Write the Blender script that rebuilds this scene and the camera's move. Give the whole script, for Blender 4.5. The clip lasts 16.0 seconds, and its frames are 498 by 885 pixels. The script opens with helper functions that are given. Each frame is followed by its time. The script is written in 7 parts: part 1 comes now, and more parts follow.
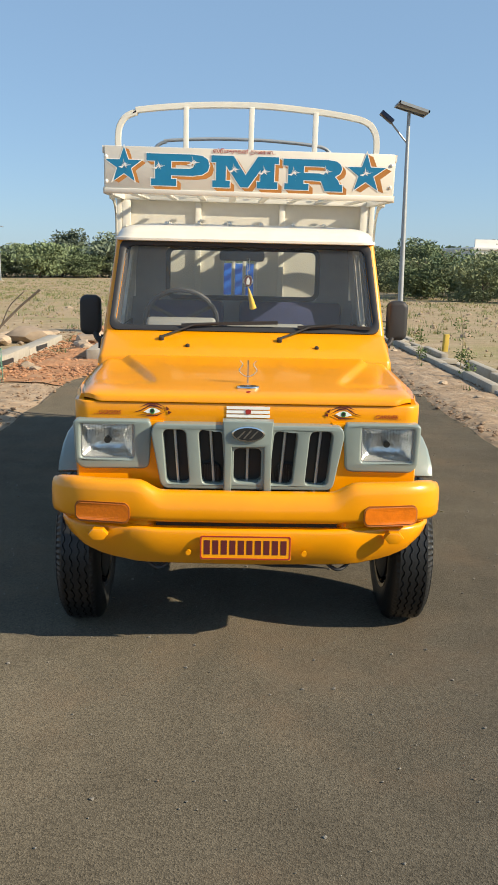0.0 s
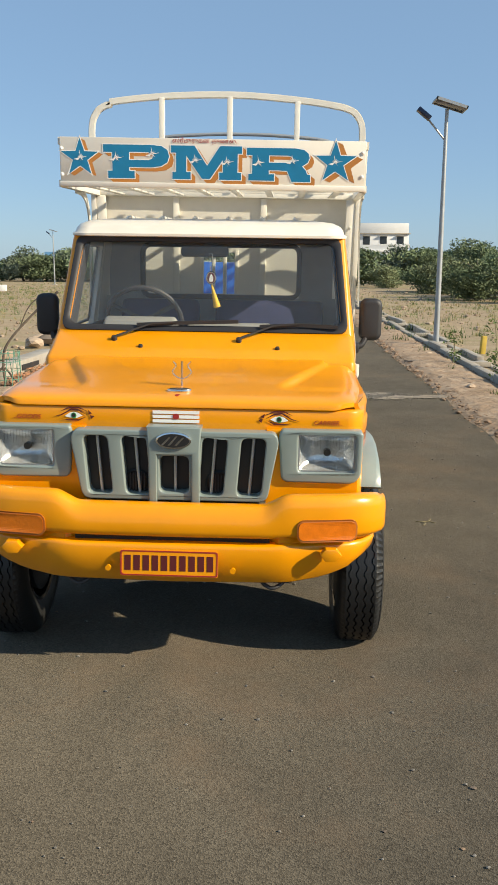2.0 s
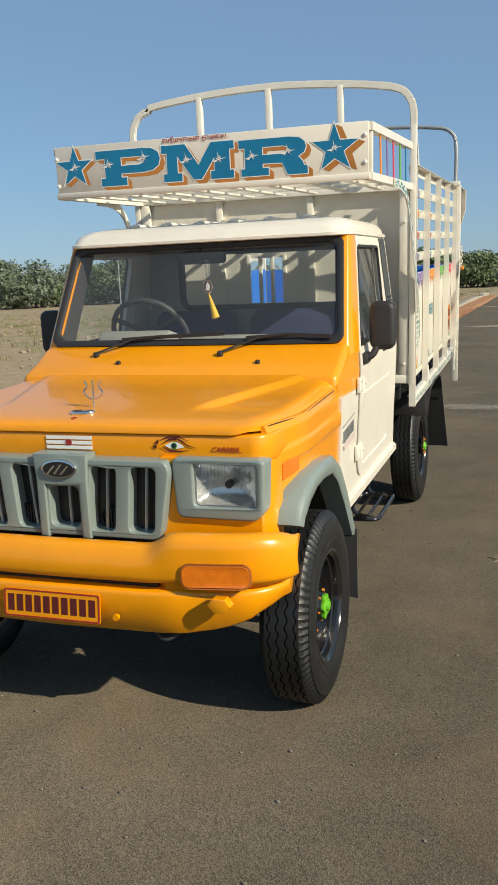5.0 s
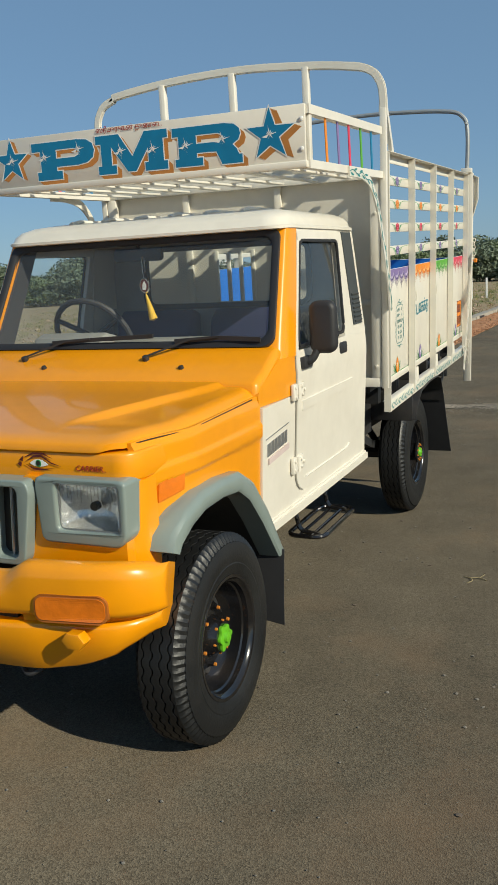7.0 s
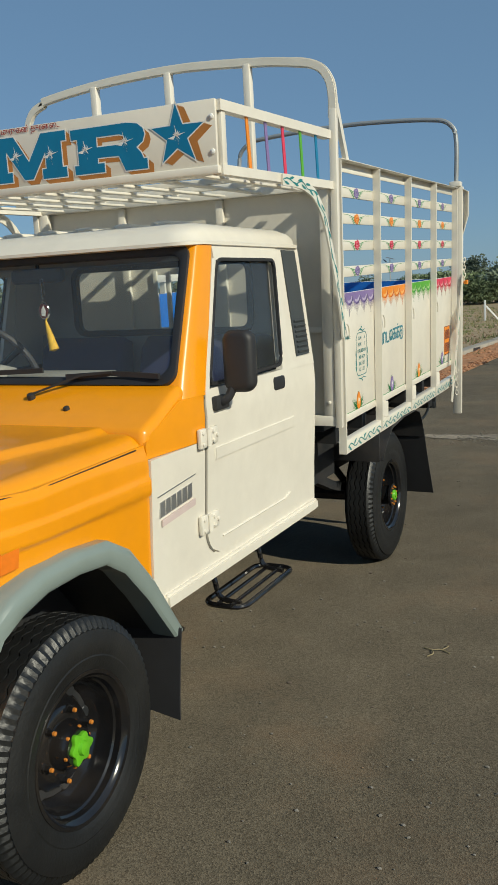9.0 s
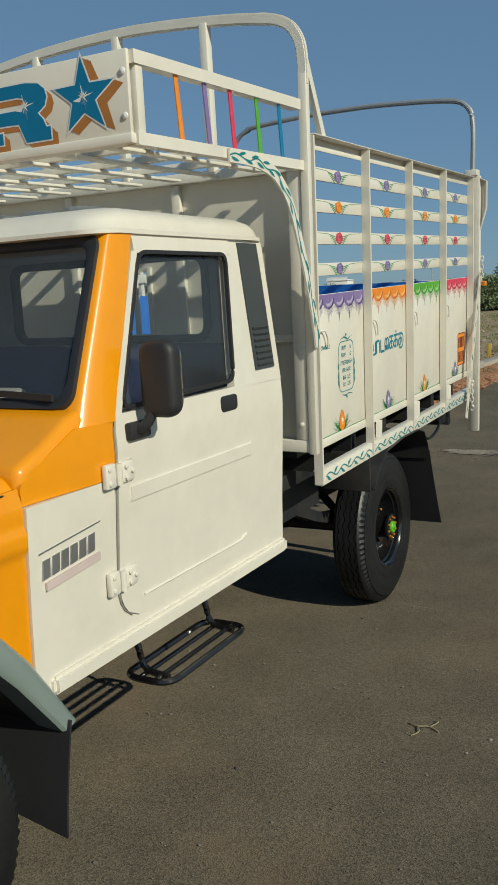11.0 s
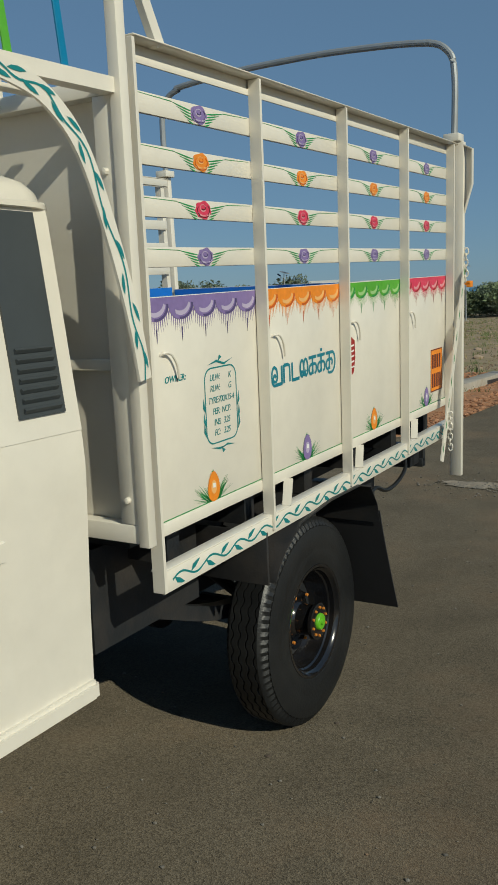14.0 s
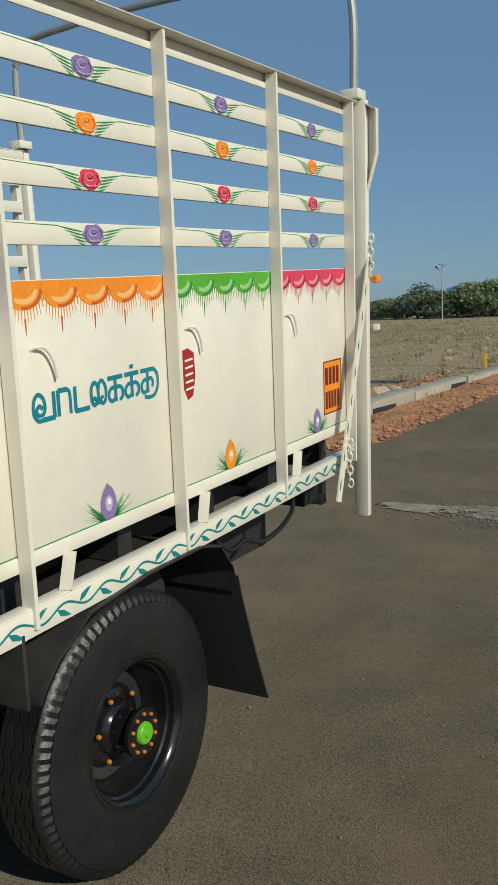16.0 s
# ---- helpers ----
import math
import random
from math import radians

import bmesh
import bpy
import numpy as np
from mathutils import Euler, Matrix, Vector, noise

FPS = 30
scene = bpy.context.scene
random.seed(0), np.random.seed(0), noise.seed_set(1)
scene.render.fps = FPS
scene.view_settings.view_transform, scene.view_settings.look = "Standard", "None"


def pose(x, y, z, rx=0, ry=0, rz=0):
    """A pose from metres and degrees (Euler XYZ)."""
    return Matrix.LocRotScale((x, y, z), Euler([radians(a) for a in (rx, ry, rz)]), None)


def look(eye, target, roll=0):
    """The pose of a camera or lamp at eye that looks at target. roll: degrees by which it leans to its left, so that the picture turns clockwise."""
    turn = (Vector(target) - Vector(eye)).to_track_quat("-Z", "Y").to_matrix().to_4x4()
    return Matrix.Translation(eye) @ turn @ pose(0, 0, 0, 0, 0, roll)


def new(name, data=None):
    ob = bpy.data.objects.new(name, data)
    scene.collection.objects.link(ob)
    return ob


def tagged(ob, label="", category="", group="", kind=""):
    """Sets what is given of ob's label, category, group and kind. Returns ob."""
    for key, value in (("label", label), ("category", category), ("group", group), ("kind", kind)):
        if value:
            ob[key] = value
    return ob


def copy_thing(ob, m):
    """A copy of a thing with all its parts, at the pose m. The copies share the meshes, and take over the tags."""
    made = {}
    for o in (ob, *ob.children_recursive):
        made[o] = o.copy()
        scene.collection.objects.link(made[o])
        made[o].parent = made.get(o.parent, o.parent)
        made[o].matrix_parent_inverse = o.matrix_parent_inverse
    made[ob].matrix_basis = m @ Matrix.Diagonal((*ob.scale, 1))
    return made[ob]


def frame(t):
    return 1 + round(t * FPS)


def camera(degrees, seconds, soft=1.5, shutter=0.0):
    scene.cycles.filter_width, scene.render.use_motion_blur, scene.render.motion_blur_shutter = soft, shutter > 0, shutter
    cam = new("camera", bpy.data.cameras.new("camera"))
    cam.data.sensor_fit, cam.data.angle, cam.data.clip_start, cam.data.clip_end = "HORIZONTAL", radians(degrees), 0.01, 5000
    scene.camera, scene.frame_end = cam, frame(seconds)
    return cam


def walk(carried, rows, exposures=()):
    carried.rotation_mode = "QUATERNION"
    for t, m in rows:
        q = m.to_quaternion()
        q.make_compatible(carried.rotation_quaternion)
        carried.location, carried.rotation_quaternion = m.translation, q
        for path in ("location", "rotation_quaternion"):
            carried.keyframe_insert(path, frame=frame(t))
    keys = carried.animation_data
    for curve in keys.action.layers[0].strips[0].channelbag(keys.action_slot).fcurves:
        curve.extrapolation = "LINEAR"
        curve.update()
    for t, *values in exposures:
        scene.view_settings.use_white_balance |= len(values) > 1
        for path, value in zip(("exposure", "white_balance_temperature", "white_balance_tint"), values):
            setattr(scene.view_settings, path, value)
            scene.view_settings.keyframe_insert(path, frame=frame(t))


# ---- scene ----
cam = camera(32.1, 16.0, soft=1.6)
PATH = [
    (0, (-0.076, -3.92, 1.633), (-0.029, -1.961, 1.233), 0.7),
    (0.5, (-0.006, -3.878, 1.613), (0.029, -1.918, 1.219), 0.6),
    (1, (0.158, -3.837, 1.624), (0.172, -1.875, 1.235), 0.6),
    (1.5, (0.324, -3.774, 1.614), (0.296, -1.812, 1.226), 0.4),
    (2, (0.42, -3.647, 1.599), (0.339, -1.688, 1.205), 0.3),
    (2.5, (0.568, -3.535, 1.603), (0.359, -1.584, 1.217), -0.4),
    (3, (0.832, -3.47, 1.606), (0.462, -1.543, 1.221), -1.1),
    (3.5, (1.023, -3.365, 1.575), (0.571, -1.455, 1.195), -1.6),
    (5.8, (1.706, -2.784, 1.548), (1.005, -0.946, 1.185), -2.8),
    (6, (1.72, -2.735, 1.556), (1.01, -0.902, 1.187), -2.8),
    (6.5, (1.853, -2.605, 1.541), (1.102, -0.788, 1.178), -3.1),
    (7, (2.044, -2.487, 1.542), (1.243, -0.692, 1.177), -3.2),
    (7.5, (2.121, -2.381, 1.534), (1.301, -0.594, 1.171), -3.2),
    (8, (2.091, -2.183, 1.534), (1.269, -0.395, 1.179), -3.0),
    (8.5, (2.129, -1.991, 1.522), (1.293, -0.206, 1.183), -3.0),
    (9, (2.233, -1.771, 1.54), (1.365, 0.003, 1.222), -3.0),
    (9.2, (2.257, -1.706, 1.535), (1.373, 0.06, 1.22), -2.9),
    (11.3, (2.259, -0.932, 1.519), (1.285, 0.788, 1.217), -3.0),
    (11.5, (2.276, -0.854, 1.522), (1.29, 0.86, 1.22), -3.0),
    (12, (2.227, -0.598, 1.531), (1.246, 1.119, 1.229), -2.8),
    (12.5, (2.233, -0.364, 1.521), (1.251, 1.351, 1.218), -2.8),
    (13, (2.296, -0.088, 1.529), (1.292, 1.615, 1.231), -2.8),
    (13.5, (2.253, 0.116, 1.512), (1.233, 1.811, 1.216), -2.7),
    (14, (2.173, 0.374, 1.51), (1.152, 2.068, 1.216), -2.5),
    (14.5, (2.218, 0.626, 1.51), (1.194, 2.319, 1.22), -2.4),
    (15, (2.242, 0.856, 1.508), (1.22, 2.549, 1.212), -2.5),
    (15.5, (2.169, 1.132, 1.508), (1.158, 2.832, 1.208), -2.4),
    (16, (2.168, 1.363, 1.498), (1.186, 3.079, 1.201), -2.3),
]
walk(cam, [(t, look(eye, target, roll)) for t, eye, target, roll in PATH],
     exposures=[(0, 1.03, 7250, 7), (1.5, 0.98, 7200, 7), (3, 0.78, 7050, 6), (3.5, 0.76, 7000, 6), (5.8, 0.48, 6850, 3), (7, 0.31, 6700, 1), (9, 0.13, 6600, 0), (11.3, -0.06, 6500, -2), (12.5, -0.12, 6500, -2), (13.5, -0.21, 6500, -2), (14.5, -0.14, 6500, -1), (15.5, -0.20, 6450, -1), (16, 0.06, 6450, 0)])

# ---- world, sun ----
SUN_DIR = Vector((1.6, -0.58, 1.0)).normalized()
world = bpy.data.worlds.new("sky")
scene.world = world
world.use_nodes = True
wn = world.node_tree.nodes
wl = world.node_tree.links
sky = wn.new("ShaderNodeTexSky")
sky.sky_type = "NISHITA"
sky.sun_disc = False
sky.sun_elevation = math.asin(SUN_DIR.z)
sky.sun_rotation = math.atan2(SUN_DIR.x, SUN_DIR.y)
sky.altitude, sky.air_density, sky.dust_density, sky.ozone_density = 0, 0.85, 0.5, 5.0
wn["Background"].inputs["Strength"].default_value = 0.085
# an even veil of blue-grey haze over the clear sky
veil = wn.new("ShaderNodeMix")
veil.data_type = "RGBA"
veil.inputs["Factor"].default_value = 0.60
veil.inputs["B"].default_value = (1.66, 2.75, 4.45, 1)
wl.new(sky.outputs[0], veil.inputs["A"])
wl.new(veil.outputs["Result"], wn["Background"].inputs["Color"])
sun_data = bpy.data.lights.new("sun", "SUN")
sun_data.energy, sun_data.angle, sun_data.color = 3.6, radians(0.6), (1.0, 0.91, 0.78)
sun_ob = new("sun", sun_data)
sun_ob.matrix_world = look(SUN_DIR * 60, (0, 0, 0))


# ---- materials ----
def material(name, color, rough=0.5, metal=0.0, spec=0.5, vary=0.12, grain=14.0, dirt=0.0, dirt_color=(0.30, 0.22, 0.15),
             bump=0.0, bump_scale=60.0, coat=0.0, rand=0.0):
    """A node material: base colour, broad and fine variation, dust stains and fine relief."""
    m = bpy.data.materials.new(name)
    m.use_nodes = True
    n, l = m.node_tree.nodes, m.node_tree.links
    b = n["Principled BSDF"]
    b.inputs["Roughness"].default_value, b.inputs["Metallic"].default_value = rough, metal
    b.inputs["Specular IOR Level"].default_value, b.inputs["Coat Weight"].default_value = spec, coat
    b.inputs["Coat Roughness"].default_value = 0.06
    tc = n.new("ShaderNodeTexCoord")
    broad = n.new("ShaderNodeTexNoise")
    broad.inputs["Scale"].default_value, broad.inputs["Detail"].default_value = grain * 0.15, 5
    fine = n.new("ShaderNodeTexNoise")
    fine.inputs["Scale"].default_value, fine.inputs["Detail"].default_value = grain, 8
    for tex in (broad, fine):
        l.new(tc.outputs["Object"], tex.inputs["Vector"])
    add = n.new("ShaderNodeMath")
    add.operation = "ADD"
    l.new(broad.outputs[0], add.inputs[0])
    l.new(fine.outputs[0], add.inputs[1])
    ramp = n.new("ShaderNodeMapRange")
    ramp.inputs["From Min"].default_value, ramp.inputs["From Max"].default_value = 0.6, 1.4
    ramp.inputs["To Min"].default_value, ramp.inputs["To Max"].default_value = 1 - vary, 1 + vary
    l.new(add.outputs[0], ramp.inputs["Value"])
    mul = n.new("ShaderNodeVectorMath")
    mul.operation = "SCALE"
    mul.inputs[0].default_value = color
    l.new(ramp.outputs[0], mul.inputs["Scale"])
    out = mul.outputs[0]
    if rand:
        info = n.new("ShaderNodeObjectInfo")
        geo = n.new("ShaderNodeNewGeometry")
        both = n.new("ShaderNodeMath")
        both.operation = "ADD"
        l.new(info.outputs["Random"], both.inputs[0])
        l.new(geo.outputs["Random Per Island"], both.inputs[1])
        r2 = n.new("ShaderNodeMapRange")
        r2.inputs["From Max"].default_value = 2.0
        r2.inputs["To Min"].default_value, r2.inputs["To Max"].default_value = 1 - rand, 1 + rand
        l.new(both.outputs[0], r2.inputs["Value"])
        m2 = n.new("ShaderNodeVectorMath")
        m2.operation = "SCALE"
        l.new(out, m2.inputs[0])
        l.new(r2.outputs[0], m2.inputs["Scale"])
        out = m2.outputs[0]
    if dirt:
        st = n.new("ShaderNodeTexNoise")
        st.inputs["Scale"].default_value, st.inputs["Detail"].default_value = 3.0, 9
        st.inputs["Roughness"].default_value = 0.7
        l.new(tc.outputs["Object"], st.inputs["Vector"])
        rr = n.new("ShaderNodeMapRange")
        rr.inputs["From Min"].default_value, rr.inputs["From Max"].default_value = 0.45, 0.75
        rr.inputs["To Max"].default_value = dirt
        l.new(st.outputs[0], rr.inputs["Value"])
        mix = n.new("ShaderNodeMix")
        mix.data_type = "RGBA"
        l.new(rr.outputs[0], mix.inputs["Factor"])
        l.new(out, mix.inputs["A"])
        mix.inputs["B"].default_value = (*dirt_color, 1)
        out = mix.outputs["Result"]
        ro = n.new("ShaderNodeMapRange")
        ro.inputs["To Min"].default_value, ro.inputs["To Max"].default_value = rough, min(1, rough + 0.4)
        l.new(rr.outputs[0], ro.inputs["Value"])
        l.new(ro.outputs[0], b.inputs["Roughness"])
    l.new(out, b.inputs["Base Color"])
    if bump:
        bt = n.new("ShaderNodeTexNoise")
        bt.inputs["Scale"].default_value, bt.inputs["Detail"].default_value = bump_scale, 6
        l.new(tc.outputs["Object"], bt.inputs["Vector"])
        bp = n.new("ShaderNodeBump")
        bp.inputs["Strength"].default_value, bp.inputs["Distance"].default_value = bump, 0.01
        l.new(bt.outputs[0], bp.inputs["Height"])
        l.new(bp.outputs[0], b.inputs["Normal"])
    return m


def glass_material(name, color, rough=0.0, dust=0.0):
    """Thin sheet glass: mostly clear, with a sharp reflection and a pale film for dust and veiling sky reflection."""
    m = bpy.data.materials.new(name)
    m.use_nodes = True
    n, l = m.node_tree.nodes, m.node_tree.links
    n.remove(n["Principled BSDF"])
    tr, gl, fr, mx = n.new("ShaderNodeBsdfTransparent"), n.new("ShaderNodeBsdfGlossy"), n.new("ShaderNodeFresnel"), n.new("ShaderNodeMixShader")
    tr.inputs["Color"].default_value = (*color, 1)
    gl.inputs["Roughness"].default_value = rough
    fr.inputs["IOR"].default_value = 1.5
    l.new(fr.outputs[0], mx.inputs[0])
    l.new(tr.outputs[0], mx.inputs[1])
    l.new(gl.outputs[0], mx.inputs[2])
    out = mx.outputs[0]
    if dust:
        # blue-grey film: dust, with the sky's veiling reflection put into its colour
        film, add_ = n.new("ShaderNodeBsdfDiffuse"), n.new("ShaderNodeMixShader")
        film.inputs["Color"].default_value = (0.56, 0.60, 0.64, 1)
        tc, spot, amount = n.new("ShaderNodeTexCoord"), n.new("ShaderNodeTexNoise"), n.new("ShaderNodeMapRange")
        spot.inputs["Scale"].default_value, spot.inputs["Detail"].default_value = 3.0, 6
        amount.inputs["From Min"].default_value, amount.inputs["From Max"].default_value = 0.3, 0.7
        amount.inputs["To Min"].default_value, amount.inputs["To Max"].default_value = dust * 0.8, dust * 1.2
        l.new(tc.outputs["Object"], spot.inputs["Vector"])
        l.new(spot.outputs[0], amount.inputs["Value"])
        l.new(amount.outputs[0], add_.inputs[0])
        l.new(out, add_.inputs[1])
        l.new(film.outputs[0], add_.inputs[2])
        out = add_.outputs[0]
    l.new(out, n["Material Output"].inputs["Surface"])
    return m


ORANGE = material("orange_paint", (0.83, 0.306, 0.003), 0.30, vary=0.05, coat=0.4, dirt=0.03, bump=0.02, bump_scale=25)
CREAM = material("cream_paint", (0.75, 0.705, 0.61), 0.36, vary=0.05, coat=0.25, dirt=0.10, bump=0.03, bump_scale=18)
GREYPAINT = material("grey_green_paint", (0.212, 0.258, 0.240), 0.35, vary=0.06, coat=0.3, bump=0.02, bump_scale=30)
SEAM = material("grey_seam_shadow", (0.26, 0.245, 0.21), 0.8)
VENTGREY = material("grey_black_plastic", (0.050, 0.058, 0.062), 0.5, vary=0.1)
TRIM = material("black_plastic_trim", (0.022, 0.022, 0.024), 0.55, vary=0.15, bump=0.08, bump_scale=300)
RUBBER = material("tyre_rubber", (0.011, 0.0115, 0.012), 0.42, vary=0.25, dirt=0.18, dirt_color=(0.06, 0.055, 0.045), bump=0.15, bump_scale=120)
GLOSSBLACK = material("gloss_black_paint", (0.008, 0.008, 0.009), 0.16, vary=0.1, coat=0.6, dirt=0.06)
CHASSIS = material("black_chassis_paint", (0.018, 0.020, 0.023), 0.5, vary=0.2, dirt=0.12, bump=0.1, bump_scale=80)
INTERIOR = material("dark_cabin_plastic", (0.045, 0.045, 0.05), 0.6, vary=0.15, bump=0.1, bump_scale=200)
LINER = material("grey_headliner", (0.36, 0.35, 0.32), 0.9, vary=0.1)
DASH = material("grey_dashboard", (0.30, 0.30, 0.28), 0.6, vary=0.1, bump=0.1, bump_scale=250)
SEATCLOTH = material("navy_seat_cloth", (0.022, 0.028, 0.085), 0.85, vary=0.2, bump=0.2, bump_scale=300)
BEIGE = material("beige_headrest_cloth", (0.30, 0.28, 0.22), 0.85, vary=0.12, bump=0.2, bump_scale=300)
CHROME = material("chrome", (0.75, 0.75, 0.74), 0.12, metal=1.0, vary=0.06)
STEEL = material("zinc_steel", (0.42, 0.43, 0.44), 0.4, metal=0.8, vary=0.15)
GALV = material("galvanised_pole", (0.36, 0.38, 0.39), 0.5, metal=0.5, vary=0.12, dirt=0.15)
AMBER = material("amber_lens", (0.70, 0.170, 0.010), 0.10, vary=0.16, grain=40, coat=0.6, bump=0.12, bump_scale=90)
GREENPAINT = material("bright_green_paint", (0.13, 0.43, 0.02), 0.35, vary=0.1)
COPPER = material("orange_nut_paint", (0.62, 0.22, 0.035), 0.35, metal=0.15, vary=0.15)
TEAL = material("teal_sign_paint", (0.012, 0.20, 0.21), 0.45, vary=0.08)
BLUE = material("blue_sign_paint", (0.006, 0.185, 0.36), 0.4, vary=0.10, grain=20)
BROWN = material("ochre_sign_paint", (0.50, 0.205, 0.045), 0.45, vary=0.22, grain=9)
WHITE = material("white_sign_paint", (0.82, 0.81, 0.77), 0.45, vary=0.05)
REDPAINT = material("dark_red_sign_paint", (0.33, 0.022, 0.018), 0.45, vary=0.1)
DARKRED = material("maroon_sign_paint", (0.10, 0.012, 0.010), 0.45, vary=0.1)
BLACKPAINT = material("black_sign_paint", (0.015, 0.014, 0.013), 0.45, vary=0.1)
LEAFGREEN = material("leaf_green_sign_paint", (0.03, 0.26, 0.07), 0.45, vary=0.2, grain=60)
PURPLE = material("violet_sign_paint", (0.22, 0.16, 0.36), 0.45, vary=0.15, grain=60)
PALEPURPLE = material("pale_violet_sign_paint", (0.46, 0.40, 0.55), 0.45, vary=0.1)
ORANGEART = material("orange_sign_paint", (0.80, 0.25, 0.02), 0.45, vary=0.15, grain=60)
PALEORANGE = material("pale_orange_sign_paint", (0.80, 0.44, 0.16), 0.45, vary=0.1)
GREENART = material("green_sign_paint", (0.10, 0.38, 0.03), 0.45, vary=0.15, grain=60)
PALEGREEN = material("pale_green_sign_paint", (0.34, 0.55, 0.22), 0.45, vary=0.1)
PINK = material("pink_red_sign_paint", (0.66, 0.045, 0.10), 0.45, vary=0.15, grain=60)
BADGEPINK = material("faded_badge_paint", (0.62, 0.50, 0.47), 0.5)
PALEPINK = material("pale_pink_sign_paint", (0.72, 0.30, 0.32), 0.45, vary=0.1)
BLUEINSIDE = material("bright_blue_paint", (0.015, 0.16, 0.58), 0.45, vary=0.1)
REFLECTOR = material("aluminised_reflector", (0.86, 0.87, 0.87), 0.18, metal=0.70, vary=0.05, bump=0.3, bump_scale=70)
MIRRORGLASS = material("mirror_glass", (0.8, 0.82, 0.84), 0.02, metal=1.0, vary=0.01)
YELLOW = material("yellow_tassel", (0.70, 0.42, 0.03), 0.7, vary=0.25, grain=80)
SOLAR = material("solar_panel", (0.02, 0.03, 0.07), 0.15, vary=0.2)
GLASS = glass_material("tinted_window_glass", (0.94, 0.97, 0.97), dust=0.045)
LENSGLASS = glass_material("headlamp_glass", (0.93, 0.94, 0.93), 0.04)
CONCRETE = material("concrete_kerb", (0.36, 0.325, 0.27), 0.9, vary=0.18, grain=9, dirt=0.5, dirt_color=(0.27, 0.20, 0.13), bump=0.3, bump_scale=40)
PLASTER = material("white_plaster", (0.72, 0.72, 0.70), 0.85, vary=0.08, grain=3, dirt=0.15)
WINDOWDARK = material("dark_window", (0.03, 0.035, 0.04), 0.2)
STONE = material("tan_stone", (0.36, 0.27, 0.19), 0.9, vary=0.25, grain=6, bump=0.5, bump_scale=14, rand=0.3)
PEBBLE = material("verge_pebble", (0.33, 0.22, 0.14), 0.9, vary=0.25, rand=0.4)
REDPEBBLE = material("red_clod", (0.38, 0.19, 0.10), 0.95, vary=0.25, rand=0.35)
GRIT = material("road_grit", (0.22, 0.20, 0.17), 0.9, vary=0.2, rand=0.4)
BARK = material("bark", (0.13, 0.10, 0.075), 0.95, vary=0.3, bump=0.5, bump_scale=20)
TWIG = material("dry_stalk", (0.28, 0.23, 0.13), 0.9, vary=0.2, rand=0.2)
DRYGRASS = material("dry_grass_blades", (0.33, 0.27, 0.12), 0.9, vary=0.2, rand=0.35)


def leaf_material(name, color):
    m = material(name, color, 0.75, vary=0.15, rand=0.40, spec=0.12)
    b = m.node_tree.nodes["Principled BSDF"]
    b.inputs["Subsurface Weight"].default_value = 0.0
    return m


LEAVES = leaf_material("bush_leaves", (0.145, 0.185, 0.098))
LEAVES2 = leaf_material("olive_leaves", (0.17, 0.195, 0.105))
# far crowns: distance haze put into a paler, bluer leaf colour
LEAVES3 = leaf_material("hazed_leaves", (0.145, 0.178, 0.125))
WEED = leaf_material("green_weed", (0.12, 0.165, 0.055))


def asphalt_material():
    m = material("asphalt", (0.091, 0.077, 0.056), 0.92, vary=0.24, grain=3.0, spec=0.15)
    n, l = m.node_tree.nodes, m.node_tree.links
    b = n["Principled BSDF"]
    tc = n.new("ShaderNodeTexCoord")
    base = b.inputs["Base Color"].links[0].from_socket
    vor = n.new("ShaderNodeTexVoronoi")
    vor.inputs["Scale"].default_value = 210
    l.new(tc.outputs["Object"], vor.inputs["Vector"])
    sp = n.new("ShaderNodeMapRange")
    sp.inputs["From Min"].default_value, sp.inputs["From Max"].default_value = 0.0, 1.0
    sp.inputs["To Min"].default_value, sp.inputs["To Max"].default_value = 0.55, 1.75
    l.new(vor.outputs["Color"], sp.inputs["Value"])
    mm = n.new("ShaderNodeVectorMath")
    mm.operation = "SCALE"
    l.new(base, mm.inputs[0])
    l.new(sp.outputs[0], mm.inputs["Scale"])
    # dust and reddish stains
    st = n.new("ShaderNodeTexNoise")
    st.inputs["Scale"].default_value, st.inputs["Detail"].default_value, st.inputs["Roughness"].default_value = 0.9, 8, 0.68
    l.new(tc.outputs["Object"], st.inputs["Vector"])
    rr = n.new("ShaderNodeMapRange")
    rr.inputs["From Min"].default_value, rr.inputs["From Max"].default_value, rr.inputs["To Max"].default_value = 0.50, 0.76, 0.65
    l.new(st.outputs[0], rr.inputs["Value"])
    mix = n.new("ShaderNodeMix")
    mix.data_type = "RGBA"
    l.new(rr.outputs[0], mix.inputs["Factor"])
    l.new(mm.outputs[0], mix.inputs["A"])
    mix.inputs["B"].default_value = (0.170, 0.115, 0.072, 1)
    l.new(mix.outputs["Result"], b.inputs["Base Color"])
    bp = n.new("ShaderNodeBump")
    b.inputs["Diffuse Roughness"].default_value = 1.0
    bp.inputs["Strength"].default_value, bp.inputs["Distance"].default_value = 0.45, 0.005
    l.new(vor.outputs["Distance"], bp.inputs["Height"])
    l.new(bp.outputs[0], b.inputs["Normal"])
    return m


